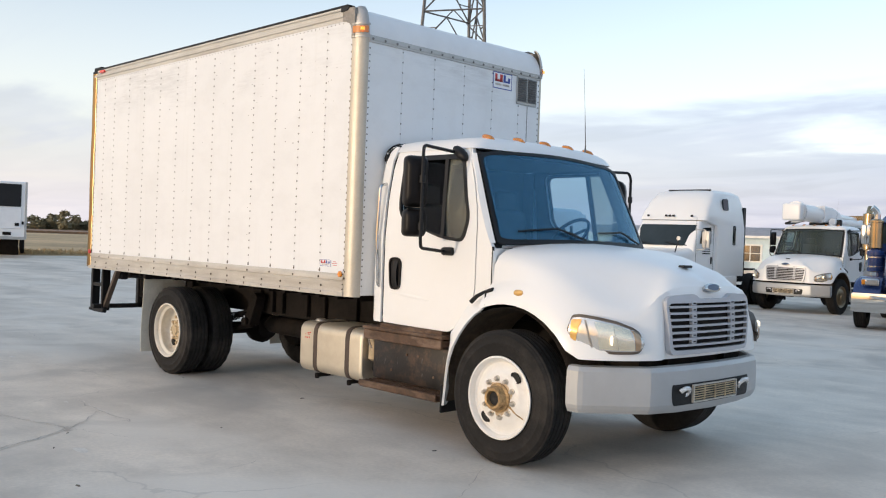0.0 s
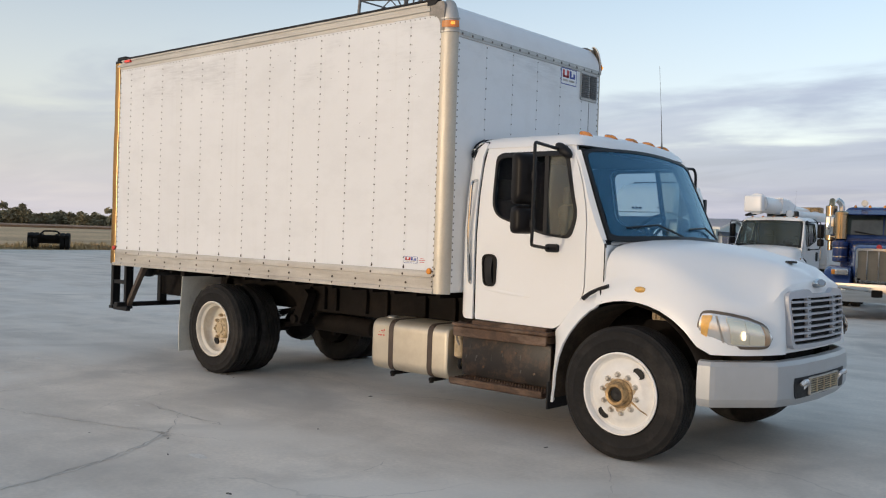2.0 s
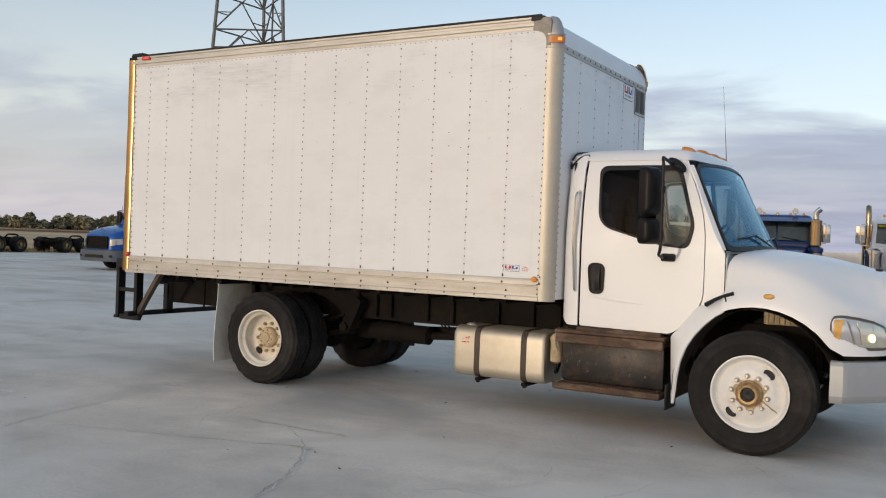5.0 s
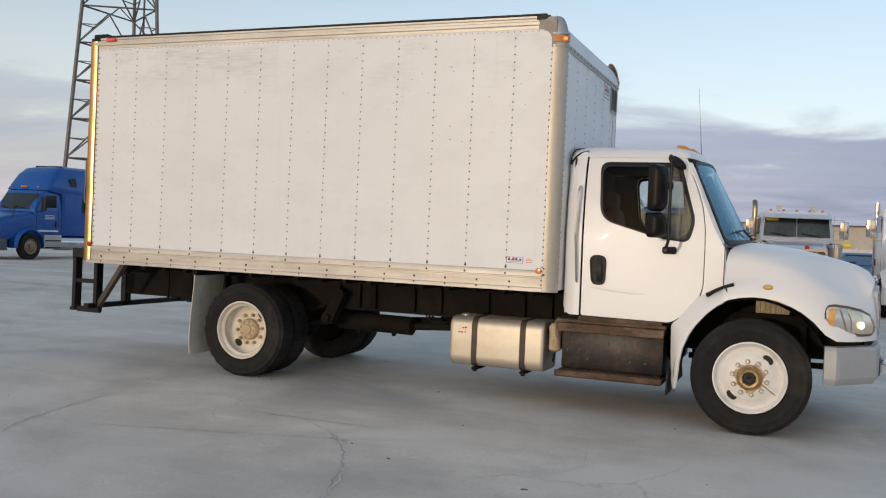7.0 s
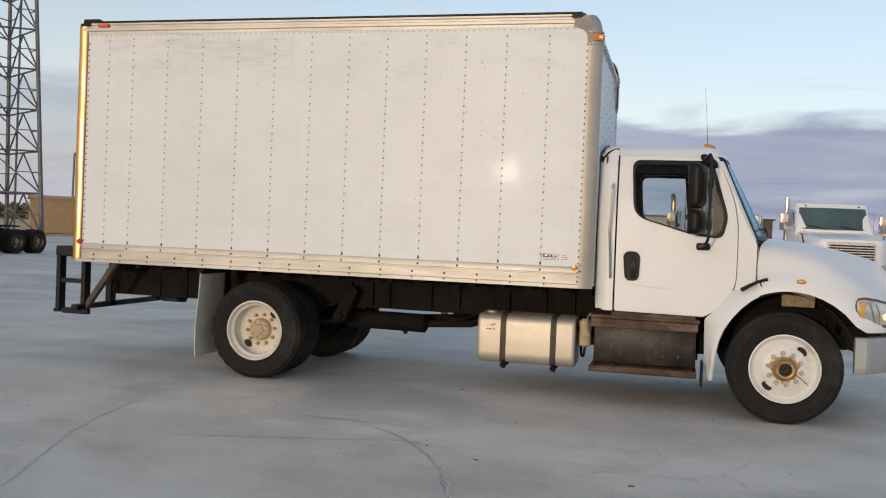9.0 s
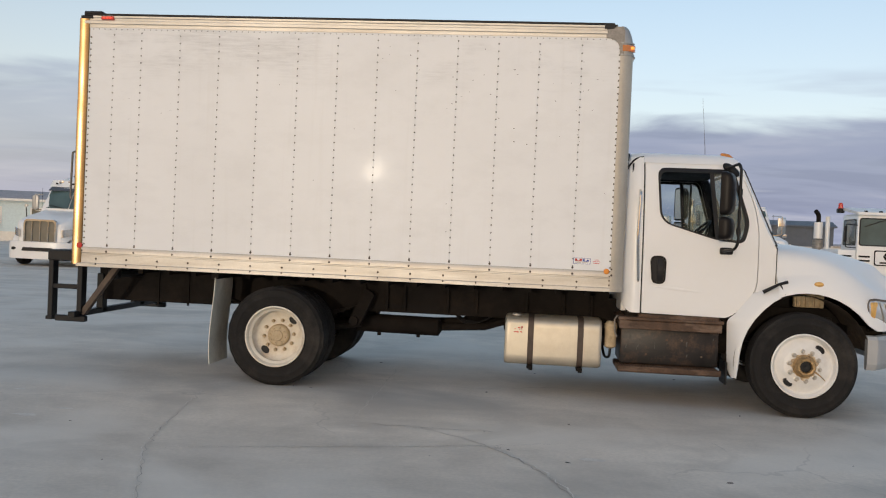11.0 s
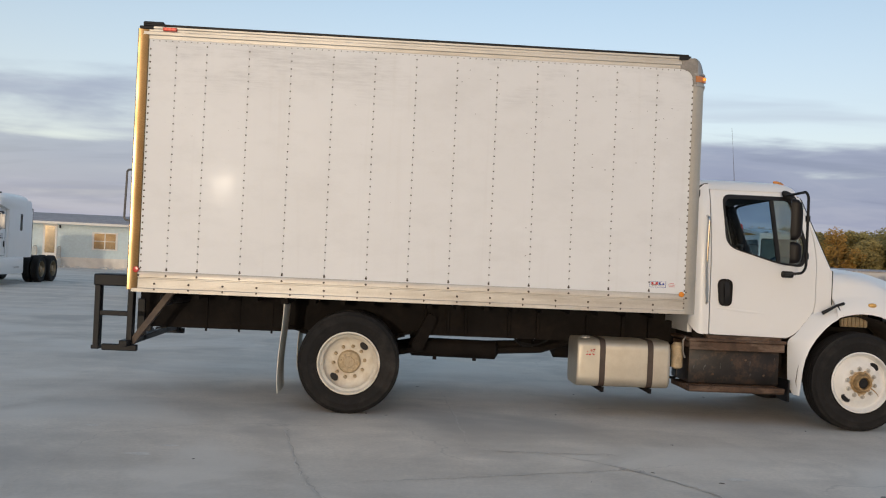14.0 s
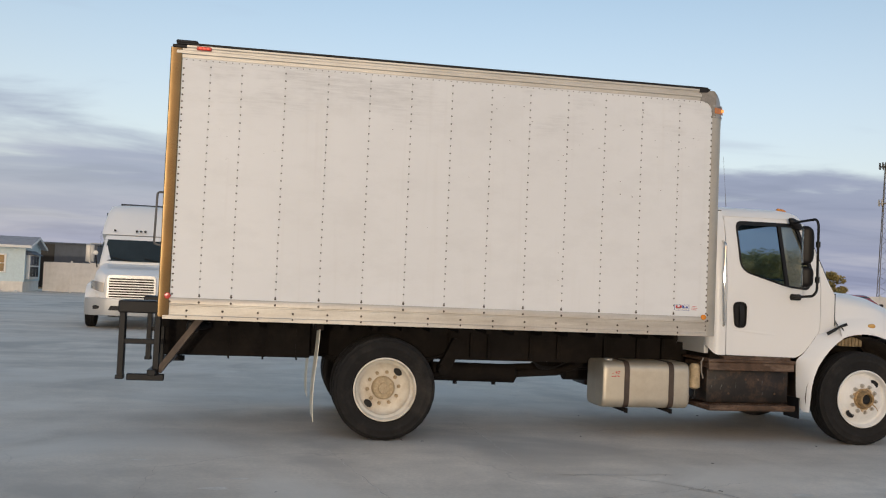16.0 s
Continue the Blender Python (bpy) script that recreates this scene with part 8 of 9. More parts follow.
    beacon = part("beacon", lathe(mk(), [(0.09, 0), (0.09, 0.05), (0.075, 0.06), (0.07, 0.17), (0.04, 0.20), (0.0001, 0.2)], 14, (-1.50, -0.76, 3.06), "z"), RED, t, "red roof beacon")
    part("beacon_base", box(mk(), -1.62, -1.38, -0.86, -0.66, 2.92, 3.07, 0.02), BLACK, beacon, "black beacon bracket")
    for y in (-0.45, 0.0, 0.40):
        part("roof_lamp", box(mk(), -0.02, 0.07, y - 0.05, y + 0.05, 2.91, 2.965, 0.012), BLACK, t, "small dark roof marker lamp")
    stack = part("exhaust_stack", tube(mk(), bend([(-2.0, -1.30, 1.2), (-2.0, -1.30, 2.84), (-1.9, -1.43, 2.97)], 0.10), 0.075, 10), CHASSIS, t, "sooty exhaust stack")
    part("heat_shield", lathe(mk(), [(0.14, 0), (0.14, 0.55)], 14, (-2.0, -1.30, 2.05), "z"), WHITE, stack, "white heat shield")
    part("muffler", lathe(mk(), [(0.05, 0), (0.17, 0.04), (0.17, 0.66), (0.05, 0.70)], 14, (-2.0, -1.30, 1.34), "z"), CASTING, stack, "grimy muffler")
    part("intake_pipe", tube(mk(), [(-2.0, -1.00, 1.2), (-2.0, -1.00, 2.80)], 0.075, 10), WHITE, t, "white upright intake pipe")
    for s in (-1, 1):
        arm = part("mirror_arm", tube(mk(), bend([(-0.02, s * 0.66, 2.50), (0.12, s * 1.05, 2.52), (0.12, s * 1.05, 1.80), (-0.02, s * 0.68, 1.78)], 0.05), 0.016, 8), BLACK, t, "black looped mirror arm")
        part("mirror", box(mk(), 0.03, 0.10, s * 1.05 - 0.05, s * 1.05 + 0.05, 1.95, 2.46, 0.03, 2), BLACK, arm, "narrow black mirror")
    part("front_bumper", box(mk(), 0.08, 0.24, -1.25, 1.2, 0.45, 0.78, 0.03), WHITE, t, "white bumper")
    part("body", box(mk(), -6.0, -1.70, -0.80, 0.80, 0.80, 1.05, 0.04), CHASSIS, t, "dark low rear frame")
    axles(t, -4.3, False)
    return t


def build_parked():
    aero_truck(pose(-10.24, 16.2, 0, 0, 0, -86), "white aerodynamic semi truck with a raised-roof sleeper", WHITE, 3.56, drop=0.15, bumper=BUMPER, mirrors=ALU_GREY, glass=DARKPANE)
    bucket_truck(pose(-7.38, 20.2, 0, 0, 0, -92))
    classic_truck(pose(-2.95, 16.3, 0, 0, 0, -77), "navy blue classic semi truck with chrome stacks and silver grille", NAVY, NAVY, NAVY, 3, tank_blue=NAVY, stack=(-2.25, 1.32, 2.98))
    classic_truck(pose(0.30, 16.75, 0, 0, 0, -82), "silver-white classic semi truck with a brass-toned stack and a yellow sticker", SILVERBLUE, SILVERBLUE, SILVERBLUE, sticker=True)
    t = aero_truck(pose(3.40, 16.8, 0, 0, 0, -86), "white semi truck with chrome mirrors and a barred grille", WHITE, 2.90, 0.1, "bars", None, mirrors=CHROME, glass=GREENPANE, longer=0.6, drop=-0.18, nose=0.45)
    p = part("exhaust_stack", tube(mk(), [(-2.75, -0.98, 1.0), (-2.75, -0.98, 3.10)], 0.075, 12), CHROME, t, "straight chrome exhaust stack")
    snub_truck(pose(8.0, 19.35, 0, 0, 0, -91))
    w = aero_truck(pose(-19.20, 19.40, 0, 0, 0, -88.0), "white semi truck with chrome upright grille and flat-topped sleeper", WHITE, 3.20, 2.25, "upright", None, fairing=True, longer=-0.55, mirrors=ALU_GREY, glass=GREENPANE, split=True)
    aero_truck(pose(-28.75, 16.40, 0, 0, 0, -90), "bright blue semi truck with sleeper and grey bumper", BLUE, 3.76, 1.85, "bars", SHED, fairing=False, longer=0.15, setback=0.65)


build_parked()

# ---- house, fence, sheds, mast, trees, cars ----
def build_house():
    ang = math.degrees(math.atan2(-0.098, -0.995))
    m = pose(-20.75, 46.4, 0, 0, 0, ang)          # local x runs along the front from the near corner, y towards the yard
    m = m @ Matrix.Diagonal((1, 1, 0.94, 1))
    h = thing("mobile_home", m, "pale blue mobile home with white trim on white skirting", "mobile home")
    L, W = 19.0, 6.2
    part("wall", box(mk(), 0, L, -W, 0, 0.65, 2.90), SIDING, h, "pale blue lap siding")
    for i in range(19):
        part("siding_board", prism(mk(), [(0.0, 0.66 + i * 0.117), (0.022, 0.66 + i * 0.117), (0.008, 0.777 + i * 0.117), (0.0, 0.777 + i * 0.117)], -0.012, L, "x"), SIDING, h, smooth=False)
    part("skirting", box(mk(), 0.04, L - 0.04, -W + 0.04, -0.04 + 0.10, 0.0, 0.66), SKIRT, h, "white skirting, dirty at the foot")
    bm = prism(mk(), [(0.35, 2.86), (-W / 2, 3.56), (-W - 0.35, 2.86), (-W - 0.35, 2.76), (-W / 2, 3.44), (0.35, 2.76)], -0.35, L + 0.35, "x")
    part("roof", bm, SHINGLE, h, "low grey shingle roof")
    part("gable", prism(mk(), [(0.0, 2.90), (-W / 2, 3.45), (-W, 2.90)], 0.0, 0.06, "x"), SIDING, h)
    bm = box(mk(), -0.36, L + 0.36, 0.33, 0.37, 2.76, 2.92)
    part("fascia", bm, TRIMWHITE, h, "white fascia board")
    bm = mk()
    for a, b in (((0.36, 2.86), (-W / 2, 3.54)), ((-W - 0.36, 2.86), (-W / 2, 3.54))):
        prism(bm, [a, b, (b[0], b[1] - 0.15), (a[0], a[1] - 0.15)], -0.38, -0.34, "x")
    part("barge_board", bm, TRIMWHITE, h, "white barge board")

    def window(x0, x1, z0=1.27, z1=2.27, panes=2):
        w = part("window", box(mk(), x0 - 0.09, x1 + 0.09, 0.012, 0.06, z0 - 0.09, z1 + 0.09, 0.01), TRIMWHITE, h, "white framed double window")
        k = (x1 - x0) / panes
        for i in range(panes):
            for a, b in ((z0, (z0 + z1) / 2 - 0.02), ((z0 + z1) / 2 + 0.02, z1)):
                part("pane", box(mk(), x0 + i * k + 0.03, x0 + (i + 1) * k - 0.03, 0.058, 0.066, a, b), MIRRORPANE, w, "window pane reflecting the sunset")
    for x0, x1, p in ((1.06, 2.38, 2), (8.0, 9.3, 2), (11.2, 12.0, 1), (13.6, 14.4, 1), (16.4, 17.7, 2)):
        window(x0, x1, panes=p)
    d = part("door", box(mk(), 4.50, 5.32, 0.012, 0.06, 0.68, 2.76, 0.01), TRIMWHITE, h, "white framed front door")
    part("door_glass", box(mk(), 4.62, 5.20, 0.058, 0.066, 0.90, 2.64), MIRRORPANE, d)
    part("porch_lamp", box(mk(), 4.30, 4.40, 0.02, 0.12, 2.52, 2.72, 0.02), BLACK, h)
    part("porch_step", box(mk(), 4.2, 5.65, 0.1, 1.0, 0.0, 0.6, 0.03), TRIMWHITE, h, "white porch steps")
    for x in (4.24, 5.61):
        rail = [(x, 0.12, 0.60), (x, 0.12, 1.26), (x, 0.45, 1.34), (x, 0.96, 1.26), (x, 0.96, 0.60)]
        r = part("porch_rail", tube(mk(), bend(rail, 0.1), 0.025, 6), ALU_GREY, h, "grey scrolled porch rail")
        for i in range(4):
            y = 0.26 + 0.17 * i
            part("baluster", tube(mk(), [(x, y, 0.60), (x, y, 1.28)], 0.014, 5), ALU_GREY, r)
    b = part("bay_window", box(mk(), -0.22, 0.0, -4.0, -0.5, 0.80, 2.42, 0.03), TRIMWHITE, h, "white bay window on the gable end")
    for i in range(3):
        for a, c in ((0.95, 1.60), (1.68, 2.28)):
            part("pane", box(mk(), -0.236, -0.222, -3.86 + i * 1.12, -2.90 + i * 1.12, a, c), DARKPANE, b)
    part("bay_hood", prism(mk(), [(-0.45, 2.34), (0.0, 2.62), (0.0, 2.34)], -4.15, -0.35, "y"), SHED, h, "dark bay window hood")
    rng = random.Random(2)
    bm = mk()
    for i in range(90):
        x, r = rng.uniform(0, L), rng.uniform(0.05, 0.18)
        lathe(bm, [(r, 0), (r * 0.8, r * 0.6), (0.0001, r * 0.9)], 6, (x, rng.uniform(0.2, 0.9), 0), "z")
    whole("rubble", bm, CHIP, "loose rubble along the foot of the house", "rubble", kind="stuff", m=m)


MIRRORPANE = material("reflecting_pane", (0.32, 0.26, 0.18), 0.08, 0.75, vary=0.15, scale=1.5)


def build_fence():
    f = thing("perimeter_fence", pose(-18.6, 48.6, 0, 0, 0, -4.0), "long pale panel fence round the yard", "fence")
    me = mesh_of(box(mk(), 0.02, 2.38, -0.03, 0.03, 0.05, 1.85, 0.01), "fence_panel", FENCEWHITE, False)
    po = mesh_of(box(mk(), -0.06, 0.06, -0.05, 0.05, 0.0, 1.95, 0.01), "fence_post", FENCEWHITE, False)
    part("fence_panel", me, None, f, m=pose(-1.65, 0, 0) @ Matrix.Diagonal((0.68, 1, 1, 1)))
    for i in range(30):
        part("fence_panel", me, None, f, m=pose(i * 2.4, 0, 0))
        part("fence_post", po, None, f, m=pose(i * 2.4, 0, 0))


def shed(name, x, y, rz, L, W, H, mat, roof, label, open_front=None, pitch=0.5):
    s = thing(name, pose(x, y, 0, 0, 0, rz), label, "building")
    part("wall", box(mk(), -L / 2, L / 2, -W / 2, W / 2, 0, H), mat, s, "ribbed metal wall")
    bm = mk()
    n = int(L / 0.45)
    for i in range(n):
        box(bm, -L / 2 + i * L / n, -L / 2 + i * L / n + 0.06, -W / 2 - 0.03, -W / 2, 0, H)
    part("wall_ribs", bm, mat, s, kind="stuff", smooth=False)
    part("roof", prism(mk(), [(-W / 2 - 0.2, H), (0, H + pitch), (W / 2 + 0.2, H), (W / 2 + 0.2, H - 0.08), (-W / 2 - 0.2, H - 0.08)], -L / 2 - 0.2, L / 2 + 0.2, "x"), roof, s, "low metal roof")
    if open_front:
        part("door_opening", box(mk(), open_front[0], open_front[1], -W / 2 - 0.05, -W / 2 - 0.035, 0, H - 0.15), BLACK, s, "dark open doorway")
    return s


def build_sheds():
    shed("barn", -25.5, 66.5, 3, 11.0, 7, 3.40, SHED, SHED, "dark slate shed with an open front behind the house", (-0.6, 2.45), pitch=0.12)
    o = shed("office_building", 0.4, 62, 0, 10.4, 7, 3.50, BEIGE, STRAP, "beige panelled flat building with a dark end beyond the fence", pitch=0.10)
    part("dark_end", box(mk(), 4.25, 5.205, -3.56, -3.0, 0, 3.46), STRAP, o, "dark brown end bay")
    part("door_canopy", box(mk(), 1.9, 2.7, -3.62, -3.5, 2.05, 2.25), YELLOW, o, "small yellow sign")
    shed("storage_shed", 15.4, 57, -10, 5.0, 5, 3.3, SHED, SHED, "dark grey storage shed", pitch=0.4)
    shed("long_warehouse", 30, 78, 0, 34, 10, 2.1, BEIGE, SHINGLE, "long low pale warehouse far behind", pitch=0.2)
    shed("tan_building", -58.3, 68.2, 40, 9, 8, 3.3, TAN, TAN, "tan metal building behind the lattice mast", pitch=0.3)


def build_mast():
    t = thing("lattice_mast", pose(-52.75, 50.0, 0, 0, 0, 44.0), "tall grey three-legged lattice steel mast", "mast")
    def leg(k, z):
        r = (4.60 - 0.065 * z)
        a = radians((194, 314, 74)[k])
        return Vector((r * math.cos(a), r * math.sin(a), z))
    H = 52.0
    for k in range(3):
        part("mast_leg", tube(mk(), [leg(k, H * i / 12) for i in range(13)], 0.12, 8, [0.17 - 0.006 * i for i in range(13)]), GALV, t, "round steel mast leg")
    z, n = 0.0, 0
    while z < H - 3:
        step = 3.3 - 0.02 * z
        for k in range(3):
            a0, b0, a1, b1 = leg(k, z), leg((k + 1) % 3, z), leg(k, z + step), leg((k + 1) % 3, z + step)
            part("mast_brace", tube(mk(), [a0, (a1 + b1) / 2, b0], 0.07, 5), GALV, t)
            part("mast_strut", tube(mk(), [a1, b1], 0.075, 5), GALV, t)
            mid = (a1 + b1) / 2
            for low, top in ((a0, a1), (b0, b1)):
                part("mast_stay", tube(mk(), [(low + mid) / 2, (low + top) / 2], 0.05, 4), GALV, t)
        z += step
    part("cable_ladder", box(mk(), 1.5, 1.66, 1.0, 1.05, 0, H * 0.9), GALV, t, "cable ladder up the mast")
    c = thing("cell_tower", pose(172, 231, 0), "slender far cell tower with antenna platforms", "mast")
    for k in range(3):
        a = radians(90 + 120 * k)
        part("mast_leg", tube(mk(), [(3.4 * math.cos(a), 3.4 * math.sin(a), 0), (0.7 * math.cos(a), 0.7 * math.sin(a), 43)], 0.13, 6), GALV, c)
    bm = mk()
    for i in range(14):
        z0, z1 = i * 3.0, i * 3.0 + 3.0
        for k in range(3):
            a, b = radians(90 + 120 * k), radians(210 + 120 * k)
            r0, r1 = 3.4 - 2.7 * z0 / 43, 3.4 - 2.7 * z1 / 43
            tube(bm, [(r0 * math.cos(a), r0 * math.sin(a), z0), (r1 * math.cos(b), r1 * math.sin(b), z1)], 0.05, 4)
    part("mast_bracing", bm, GALV, c, kind="stuff")
    for z in (30.5, 41.5):
        bm = lathe(mk(), [(1.9, 0), (1.9, 0.15)], 12, (0, 0, z), "z")
        for k in range(9):
            a = 6.2832 * k / 9
            box(bm, 2.0 * math.cos(a) - 0.16, 2.0 * math.cos(a) + 0.16, 2.0 * math.sin(a) - 0.16, 2.0 * math.sin(a) + 0.16, z - 0.7, z + 1.2)
        part("antenna_ring", bm, FENCEWHITE if z < 40 else GALV, c, "ring of panel antennas")


def leaf_clump(verts, polys, c, r, n, size, rng):
    for i in range(n):
        a, b = rng.uniform(0, 6.2832), math.acos(rng.uniform(-0.75, 1))
        q = r * rng.uniform(0.45, 1.0)
        p = Vector(c) + Vector((q * math.sin(b) * math.cos(a), q * math.sin(b) * math.sin(a), q * 0.8 * math.cos(b)))
        u = Vector((rng.gauss(0, 1), rng.gauss(0, 1), rng.gauss(0, 0.6))).normalized()
        v = u.orthogonal().normalized()
        s = size * rng.uniform(0.5, 1.3)
        o = len(verts)
        verts += [p - u * s, p + v * s * 0.55, p + u * s, p - v * s * 0.55]
        polys.append((o, o + 1, o + 2, o + 3))


def leaf_mesh(name, verts, polys, mat):
    me = bpy.data.meshes.new(name)
    me.from_pydata([tuple(v) for v in verts], [], polys)
    me.materials.append(mat)
    me.update()
    return me


def tree(x, y, h, w, mat, label, rng, group="trees behind the yard"):
    t = thing("tree", pose(x, y, -0.05), label, "tree", group)
    bm = tube(mk(), [(0, 0, 0), (0.1, 0, h * 0.3), (0.0, 0.15, h * 0.65)], 0.2, 7, [h * 0.022, h * 0.016, h * 0.008])
    verts, polys = [], []
    for i in range(11):
        a, z, q = rng.uniform(0, 6.2832), h * rng.uniform(0.22, 0.86), 0.0
        q = w * 0.5 * (1.0 - abs(z / h - 0.5) * 0.9) * rng.uniform(0.35, 1.0)
        end = (q * math.cos(a), q * math.sin(a), z)
        tube(bm, [(0, 0, max(h * 0.15, z - h * 0.2)), end], 0.05, 4, [h * 0.007, h * 0.003])
        leaf_clump(verts, polys, end, w * rng.uniform(0.22, 0.34), 260, 0.28, rng)
    leaf_clump(verts, polys, (0, 0, h * 0.80), w * 0.26, 160, 0.30, rng)
    part("trunk", bm, BARK, t, "brown branching trunk")
    part("crown", leaf_mesh("crown", verts, polys, mat), None, t, "ragged leafy crown")


def build_trees():
    rng = random.Random(11)
    for i in range(34):
        yaw = radians(-22.4 - 9.7 * i / 33)
        d = 190 + rng.uniform(-8, 14)
        h = rng.uniform(8.0, 11.4) + 0.02 * i
        mat = LEAF_AUTUMN if i in (0, 1, 2, 3, 5, 8, 15) else rng.choice((LEAF, LEAF, LEAF_OLIVE))
        word = "tall tree with yellowing leaves" if mat is LEAF_AUTUMN else "tall olive green tree" if mat is LEAF_OLIVE else "tall dark green tree"
        tree(-5.4 - d * math.sin(yaw), -10.4 + d * math.cos(yaw), h, h * rng.uniform(0.60, 0.84), mat, word, rng)
    tree(-5.7 + 200 * math.sin(radians(33.7)), -10.4 + 200 * math.cos(radians(33.7)), 7.3, 4.0, LEAF_OLIVE, "small lone tree with thin leaves", rng)
    # bushes along the far edge and the far tree line beyond the field
    verts, polys = [], []
    for i in range(60):
        yaw = radians(-16 - 16 * i / 59)
        d = 205 + rng.uniform(-6, 6)
        leaf_clump(verts, polys, (-5.4 - d * math.sin(yaw), -10.4 + d * math.cos(yaw), 0.9), 2.2, 60, 0.45, rng)
    new("hedge", leaf_mesh("hedge", verts, polys, LEAF_AUTUMN))
    tagged(bpy.data.objects["hedge"], "low yellowing scrub along the far edge", "scrub", kind="stuff")
    verts, polys = [], []
    for i in range(230):
        yaw = radians(86 - 62 * i / 229)
        d = 400 + rng.uniform(-20, 25)
        h = 6.0 + 1.3 * math.sin(i * 0.21) + 1.5 * math.sin(i * 0.63 + 1) + rng.uniform(-1.6, 1.6)
        for k in range(4):
            leaf_clump(verts, polys, (-d * math.sin(yaw) + rng.uniform(-3, 3), d * math.cos(yaw) + rng.uniform(-3, 3), h * (0.16 + 0.2 * k)), 2.7 - 0.25 * k, 90, 0.75, rng)
    new("far_woods", leaf_mesh("far_woods", verts, polys, LEAF_DARK))
    tagged(bpy.data.objects["far_woods"], "dark line of trees along the far side of the field", "woods", kind="stuff")
    # dry weeds at the yard's edge
    verts, polys = [], []
    for i in range(16000):
        y = rng.uniform(-25, 56)
        x = -52.0 - abs(rng.gauss(0, 5.0))
        h, a = rng.uniform(0.05, 0.42) * (0.35 + 0.65 * math.sin(y * 0.31 + math.sin(y * 0.13)) ** 2), rng.uniform(0, 3.14)
        o = len(verts)
        dx, dy = 0.05 * math.cos(a), 0.05 * math.sin(a)
        verts += [Vector((x - dx, y - dy, -0.06)), Vector((x + dx, y + dy, -0.06)), Vector((x + rng.uniform(-0.2, 0.2), y + rng.uniform(-0.2, 0.2), h))]
        polys.append((o, o + 1, o + 2))
    new("dry_weeds", leaf_mesh("dry_weeds", verts, polys, GRASS))
    tagged(bpy.data.objects["dry_weeds"], "dry straw-coloured weeds along the edge of the yard", "weeds", kind="stuff")


def pickup(m, mat, label):
    t = thing("pickup_truck", m, label, "pickup truck", "parked cars")
    body = [ring_x(2.75, 0.80, 0.50, 0.95, 0.10), ring_x(2.65, 0.92, 0.45, 1.10, 0.12), ring_x(1.25, 0.98, 0.45, 1.20, 0.12), ring_x(1.0, 0.99, 0.45, 1.22, 0.06), ring_x(-2.75, 0.99, 0.50, 1.22, 0.05), ring_x(-2.85, 0.96, 0.55, 1.18, 0.05)]
    part("body", loft(mk(), body), mat, t, "painted body")
    part("cabin", loft(mk(), [ring_z(1.18, -1.25, 1.15, 0.95, 0.08), ring_z(1.45, -1.18, 0.85, 0.90, 0.1), ring_z(1.80, -1.05, 0.30, 0.76, 0.12), ring_z(1.86, -0.9, 0.15, 0.66, 0.15)]), mat, t, "crew cabin")
    def ws(u, v):
        return (1.06 - 0.70 * v, (u * 2 - 1) * (0.86 - 0.12 * v), 1.27 + 0.50 * v)
    part("windscreen", sheet(mk(), ws, 4, 3, 0.012), DARKPANE, t, "dark windscreen")
    for s in (-1, 1):
        for a, b in ((-1.05, -0.25), (-0.15, 0.62)):
            def sw(u, v, s=s, a=a, b=b):
                return (a + (b - a) * u - (0.25 * v * u if b > 0 else 0), s * (0.955 - 0.12 * v - 0.02), 1.30 + 0.42 * v)
            part("side_window", sheet(mk(), sw, 3, 3, 0.02), DARKPANE, t, "dark side window")
        for x in (1.75, -1.75):
            w = part("wheel", lathe(mk(), [(0.24, -0.12), (0.20, -0.10), (0.06, -0.11), (0.0001, -0.11)], 24), STEEL, t, "alloy wheel", pose(x, s * 0.87, 0.38, 0, 0, 0 if s < 0 else 180))
            part("tyre", lathe(mk(), [(0.24, -0.12), (0.36, -0.13), (0.385, -0.08), (0.385, 0.08), (0.36, 0.12), (0.24, 0.12)], 28), RUBBER, w)
        part("headlight", box(mk(), 2.68, 2.78, min(s * 0.55, s * 0.86), max(s * 0.55, s * 0.86), 0.82, 1.02, 0.03), LENS, t, "clear headlight")
        part("door_mirror", box(mk(), 0.80, 0.95, min(s * 0.98, s * 1.18), max(s * 0.98, s * 1.18), 1.22, 1.42, 0.03), BLACK, t)
    part("grille", box(mk(), 2.72, 2.79, -0.52, 0.52, 0.72, 1.02, 0.03), BLACK, t, "black grille with chrome rim")
    part("grille_bar", box(mk(), 2.78, 2.80, -0.54, 0.54, 0.86, 0.90), CHROME, t)
    part("bumper", box(mk(), 2.66, 2.86, -0.94, 0.94, 0.42, 0.66, 0.05, 2), BLACK, t, "dark front bumper")
    return t


def build_cars():
    pickup(pose(26.3, 42.2, 0, 0, 0, -85), CARBLUE, "grey-blue crew cab pickup parked by the fence")
    pickup(pose(23.3, 32.5, 0, 0, 0, -85), CARRED, "dark red pickup truck parked by the fence")
    pickup(pose(17.2, 36.5, -0.25, 0, 0, -70), CARBLUE, "dark blue pickup parked behind the trucks")
    pickup(pose(2.6, 37.0, -0.2, 0, 0, -70), CARBLUE, "blue low car parked before the building")


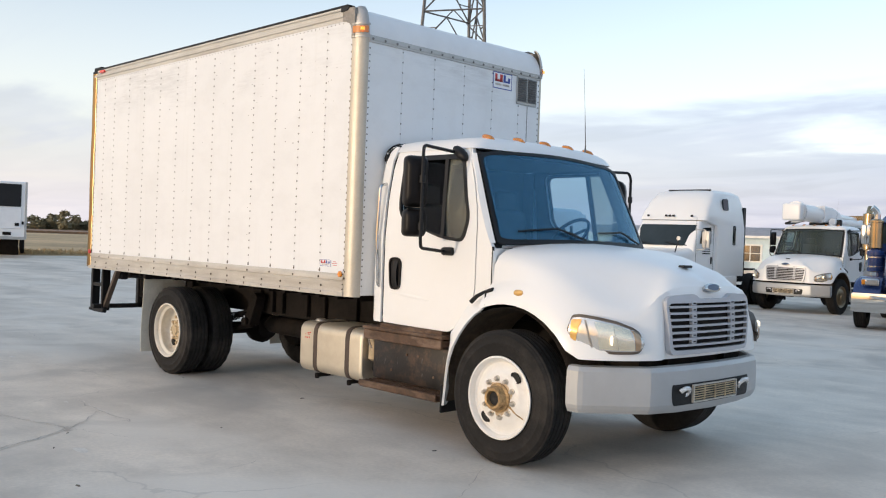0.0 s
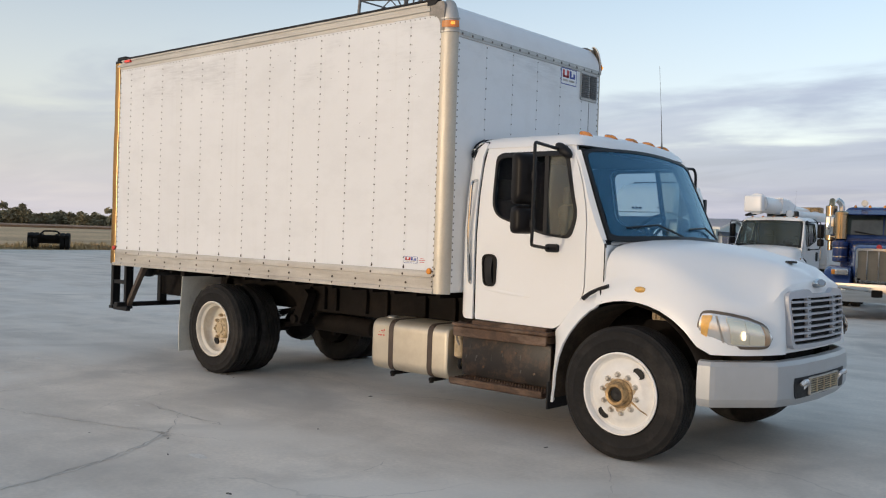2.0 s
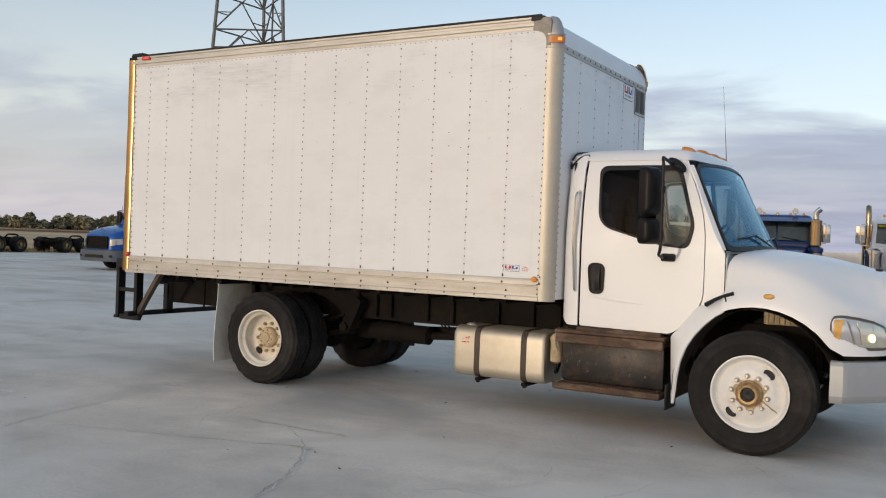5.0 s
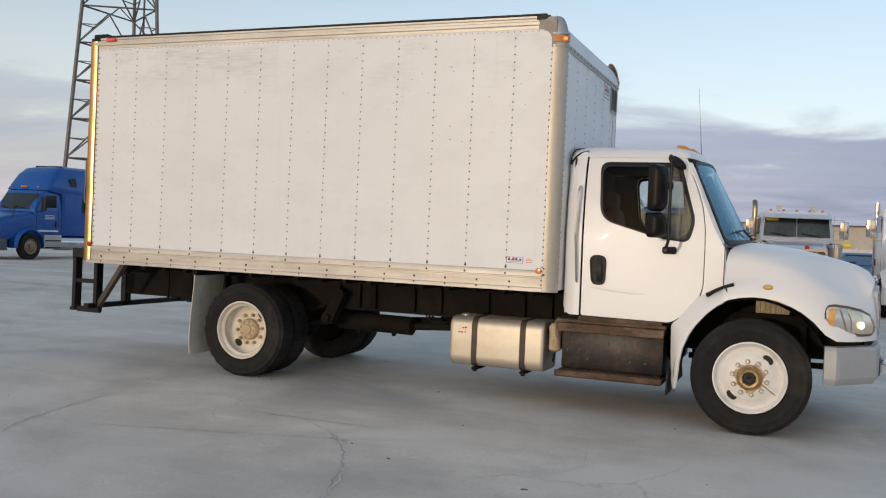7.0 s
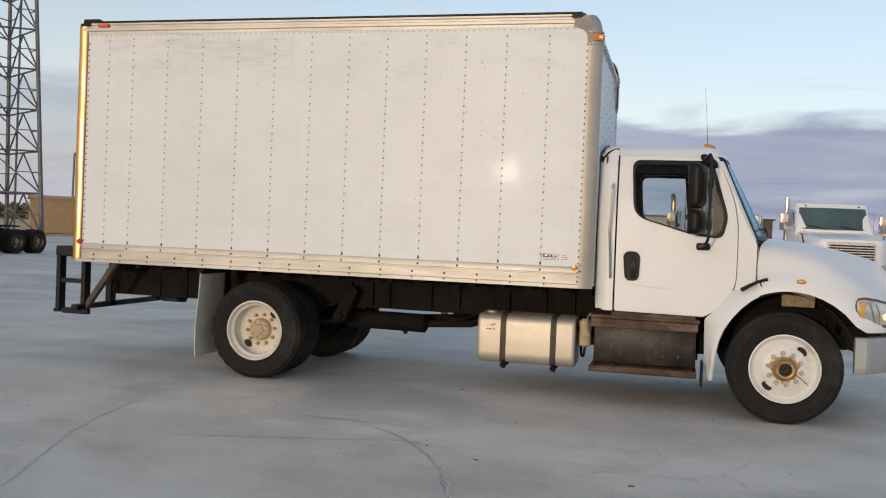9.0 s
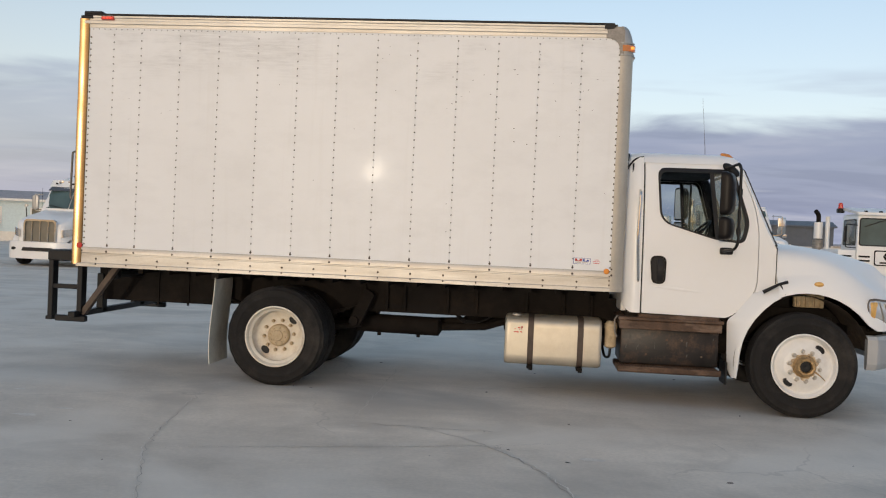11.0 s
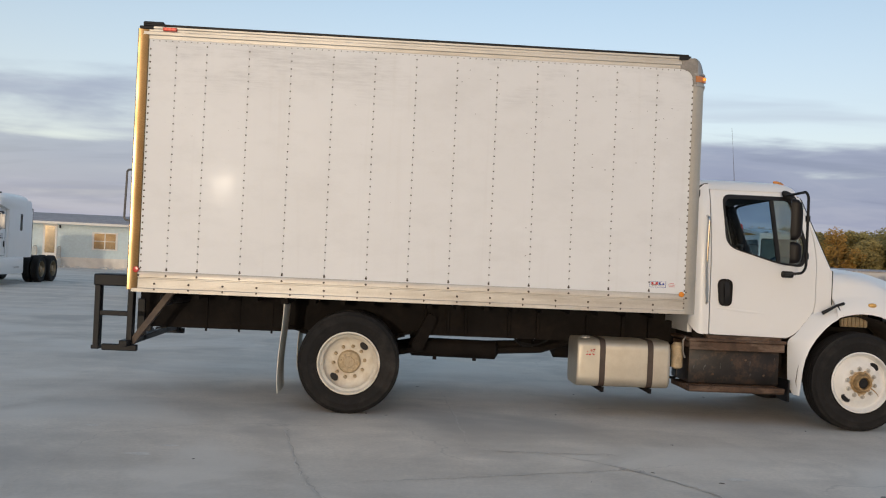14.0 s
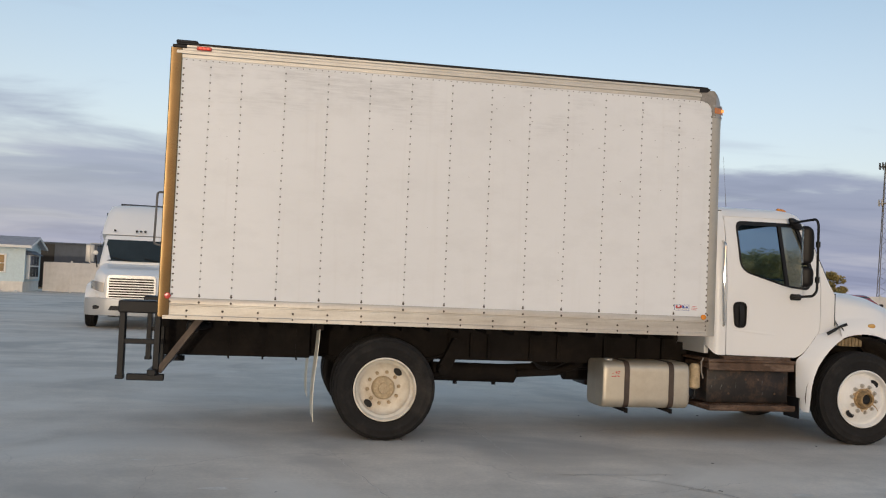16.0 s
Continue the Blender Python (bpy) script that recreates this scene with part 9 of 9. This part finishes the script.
def trailer():
    t = thing("box_trailer", pose(-43.8, 9.3, 0, 0, 0, -19.5), "white box trailer with a dark upper panel", "trailer")
    part("trailer_body", box(mk(), -12, 0, -1.28, 1.28, 1.05, 3.88, 0.04), WHITE, t, "white trailer body")
    part("upper_panel", box(mk(), 0.0, 0.06, -1.15, 1.02, 2.62, 3.76, 0.03), BLACK, t, "dark upper panel")
    part("lower_panel", box(mk(), 0.0, 0.04, -1.18, 1.05, 1.50, 2.58, 0.02), FIBRE, t, "pale lower panel")
    for x, y, z, w in ((0.04, 0.85, 1.72, 0.10), (0.04, 1.12, 1.80, 0.05), (0.04, 0.4, 1.25, 0.2)):
        part("fitting", box(mk(), x, x + 0.03, y - w, y + w, z - 0.08, z + 0.08, 0.01), CHASSIS, t)
    part("edge_trim", box(mk(), -0.02, 0.03, 1.20, 1.30, 1.05, 3.88, 0.01), ALU_GREY, t)
    part("sill", box(mk(), -12, 0.02, -1.29, 1.29, 0.95, 1.10, 0.01), ALU_GREY, t)
    for x in (-9.5, -10.8):
        for s in (-1, 1):
            w = part("wheel", FAR_RIM_IN, None, t, "", pose(x, s * 1.05, 0.51, 0, 0, 0 if s < 0 else 180))
            part("tyre", FAR_TYRE, None, w)
    part("landing_gear", box(mk(), -6.2, -6.0, -0.9, 0.9, 0.0, 1.0), CHASSIS, t, "landing legs")


def dolly(m):
    t = thing("trailer_chassis", m, "dark empty trailer chassis with twin tyres", "trailer", "empty trailer chassis")
    bm = box(mk(), -2.8, 0, -0.5, -0.38, 0.75, 0.95)
    box(bm, -2.8, 0, 0.38, 0.5, 0.75, 0.95)
    for x in (-0.2, -1.5, -2.7):
        box(bm, x - 0.08, x + 0.08, -1.15, 1.15, 0.72, 0.86)
    for x in (-0.5, -2.2):
        box(bm, x - 0.13, x + 0.13, -0.95, 0.95, 0.36, 0.74, 0.04)
    box(bm, -2.5, -0.2, -0.32, 0.32, 0.55, 0.80, 0.03)
    part("frame", bm, CHASSIS, t, "dark steel frame")
    part("deck_arch", tube(mk(), bend([(-0.1, -0.6, 0.9), (-0.1, -0.4, 1.12), (-0.1, 0.4, 1.12), (-0.1, 0.6, 0.9)], 0.2), 0.06, 6), CHASSIS, t)
    for x in (-0.5, -2.2):
        for s in (-1, 1):
            for y in (1.08, 0.77):
                w = part("wheel", FAR_RIM_IN, None, t, "", pose(x, s * y, 0.51, 0, 0, 0 if s < 0 else 180))
                part("tyre", FAR_TYRE, None, w)


build_house()
build_fence()
build_sheds()
build_mast()
build_trees()
build_cars()
trailer()
for px, py, rz in ((-54.3, 20.4, 152), (-52.6, 27.9, 100), (-52.4, 32.6, 100)):
    dolly(pose(px, py, -0.06, 0, 0, rz))
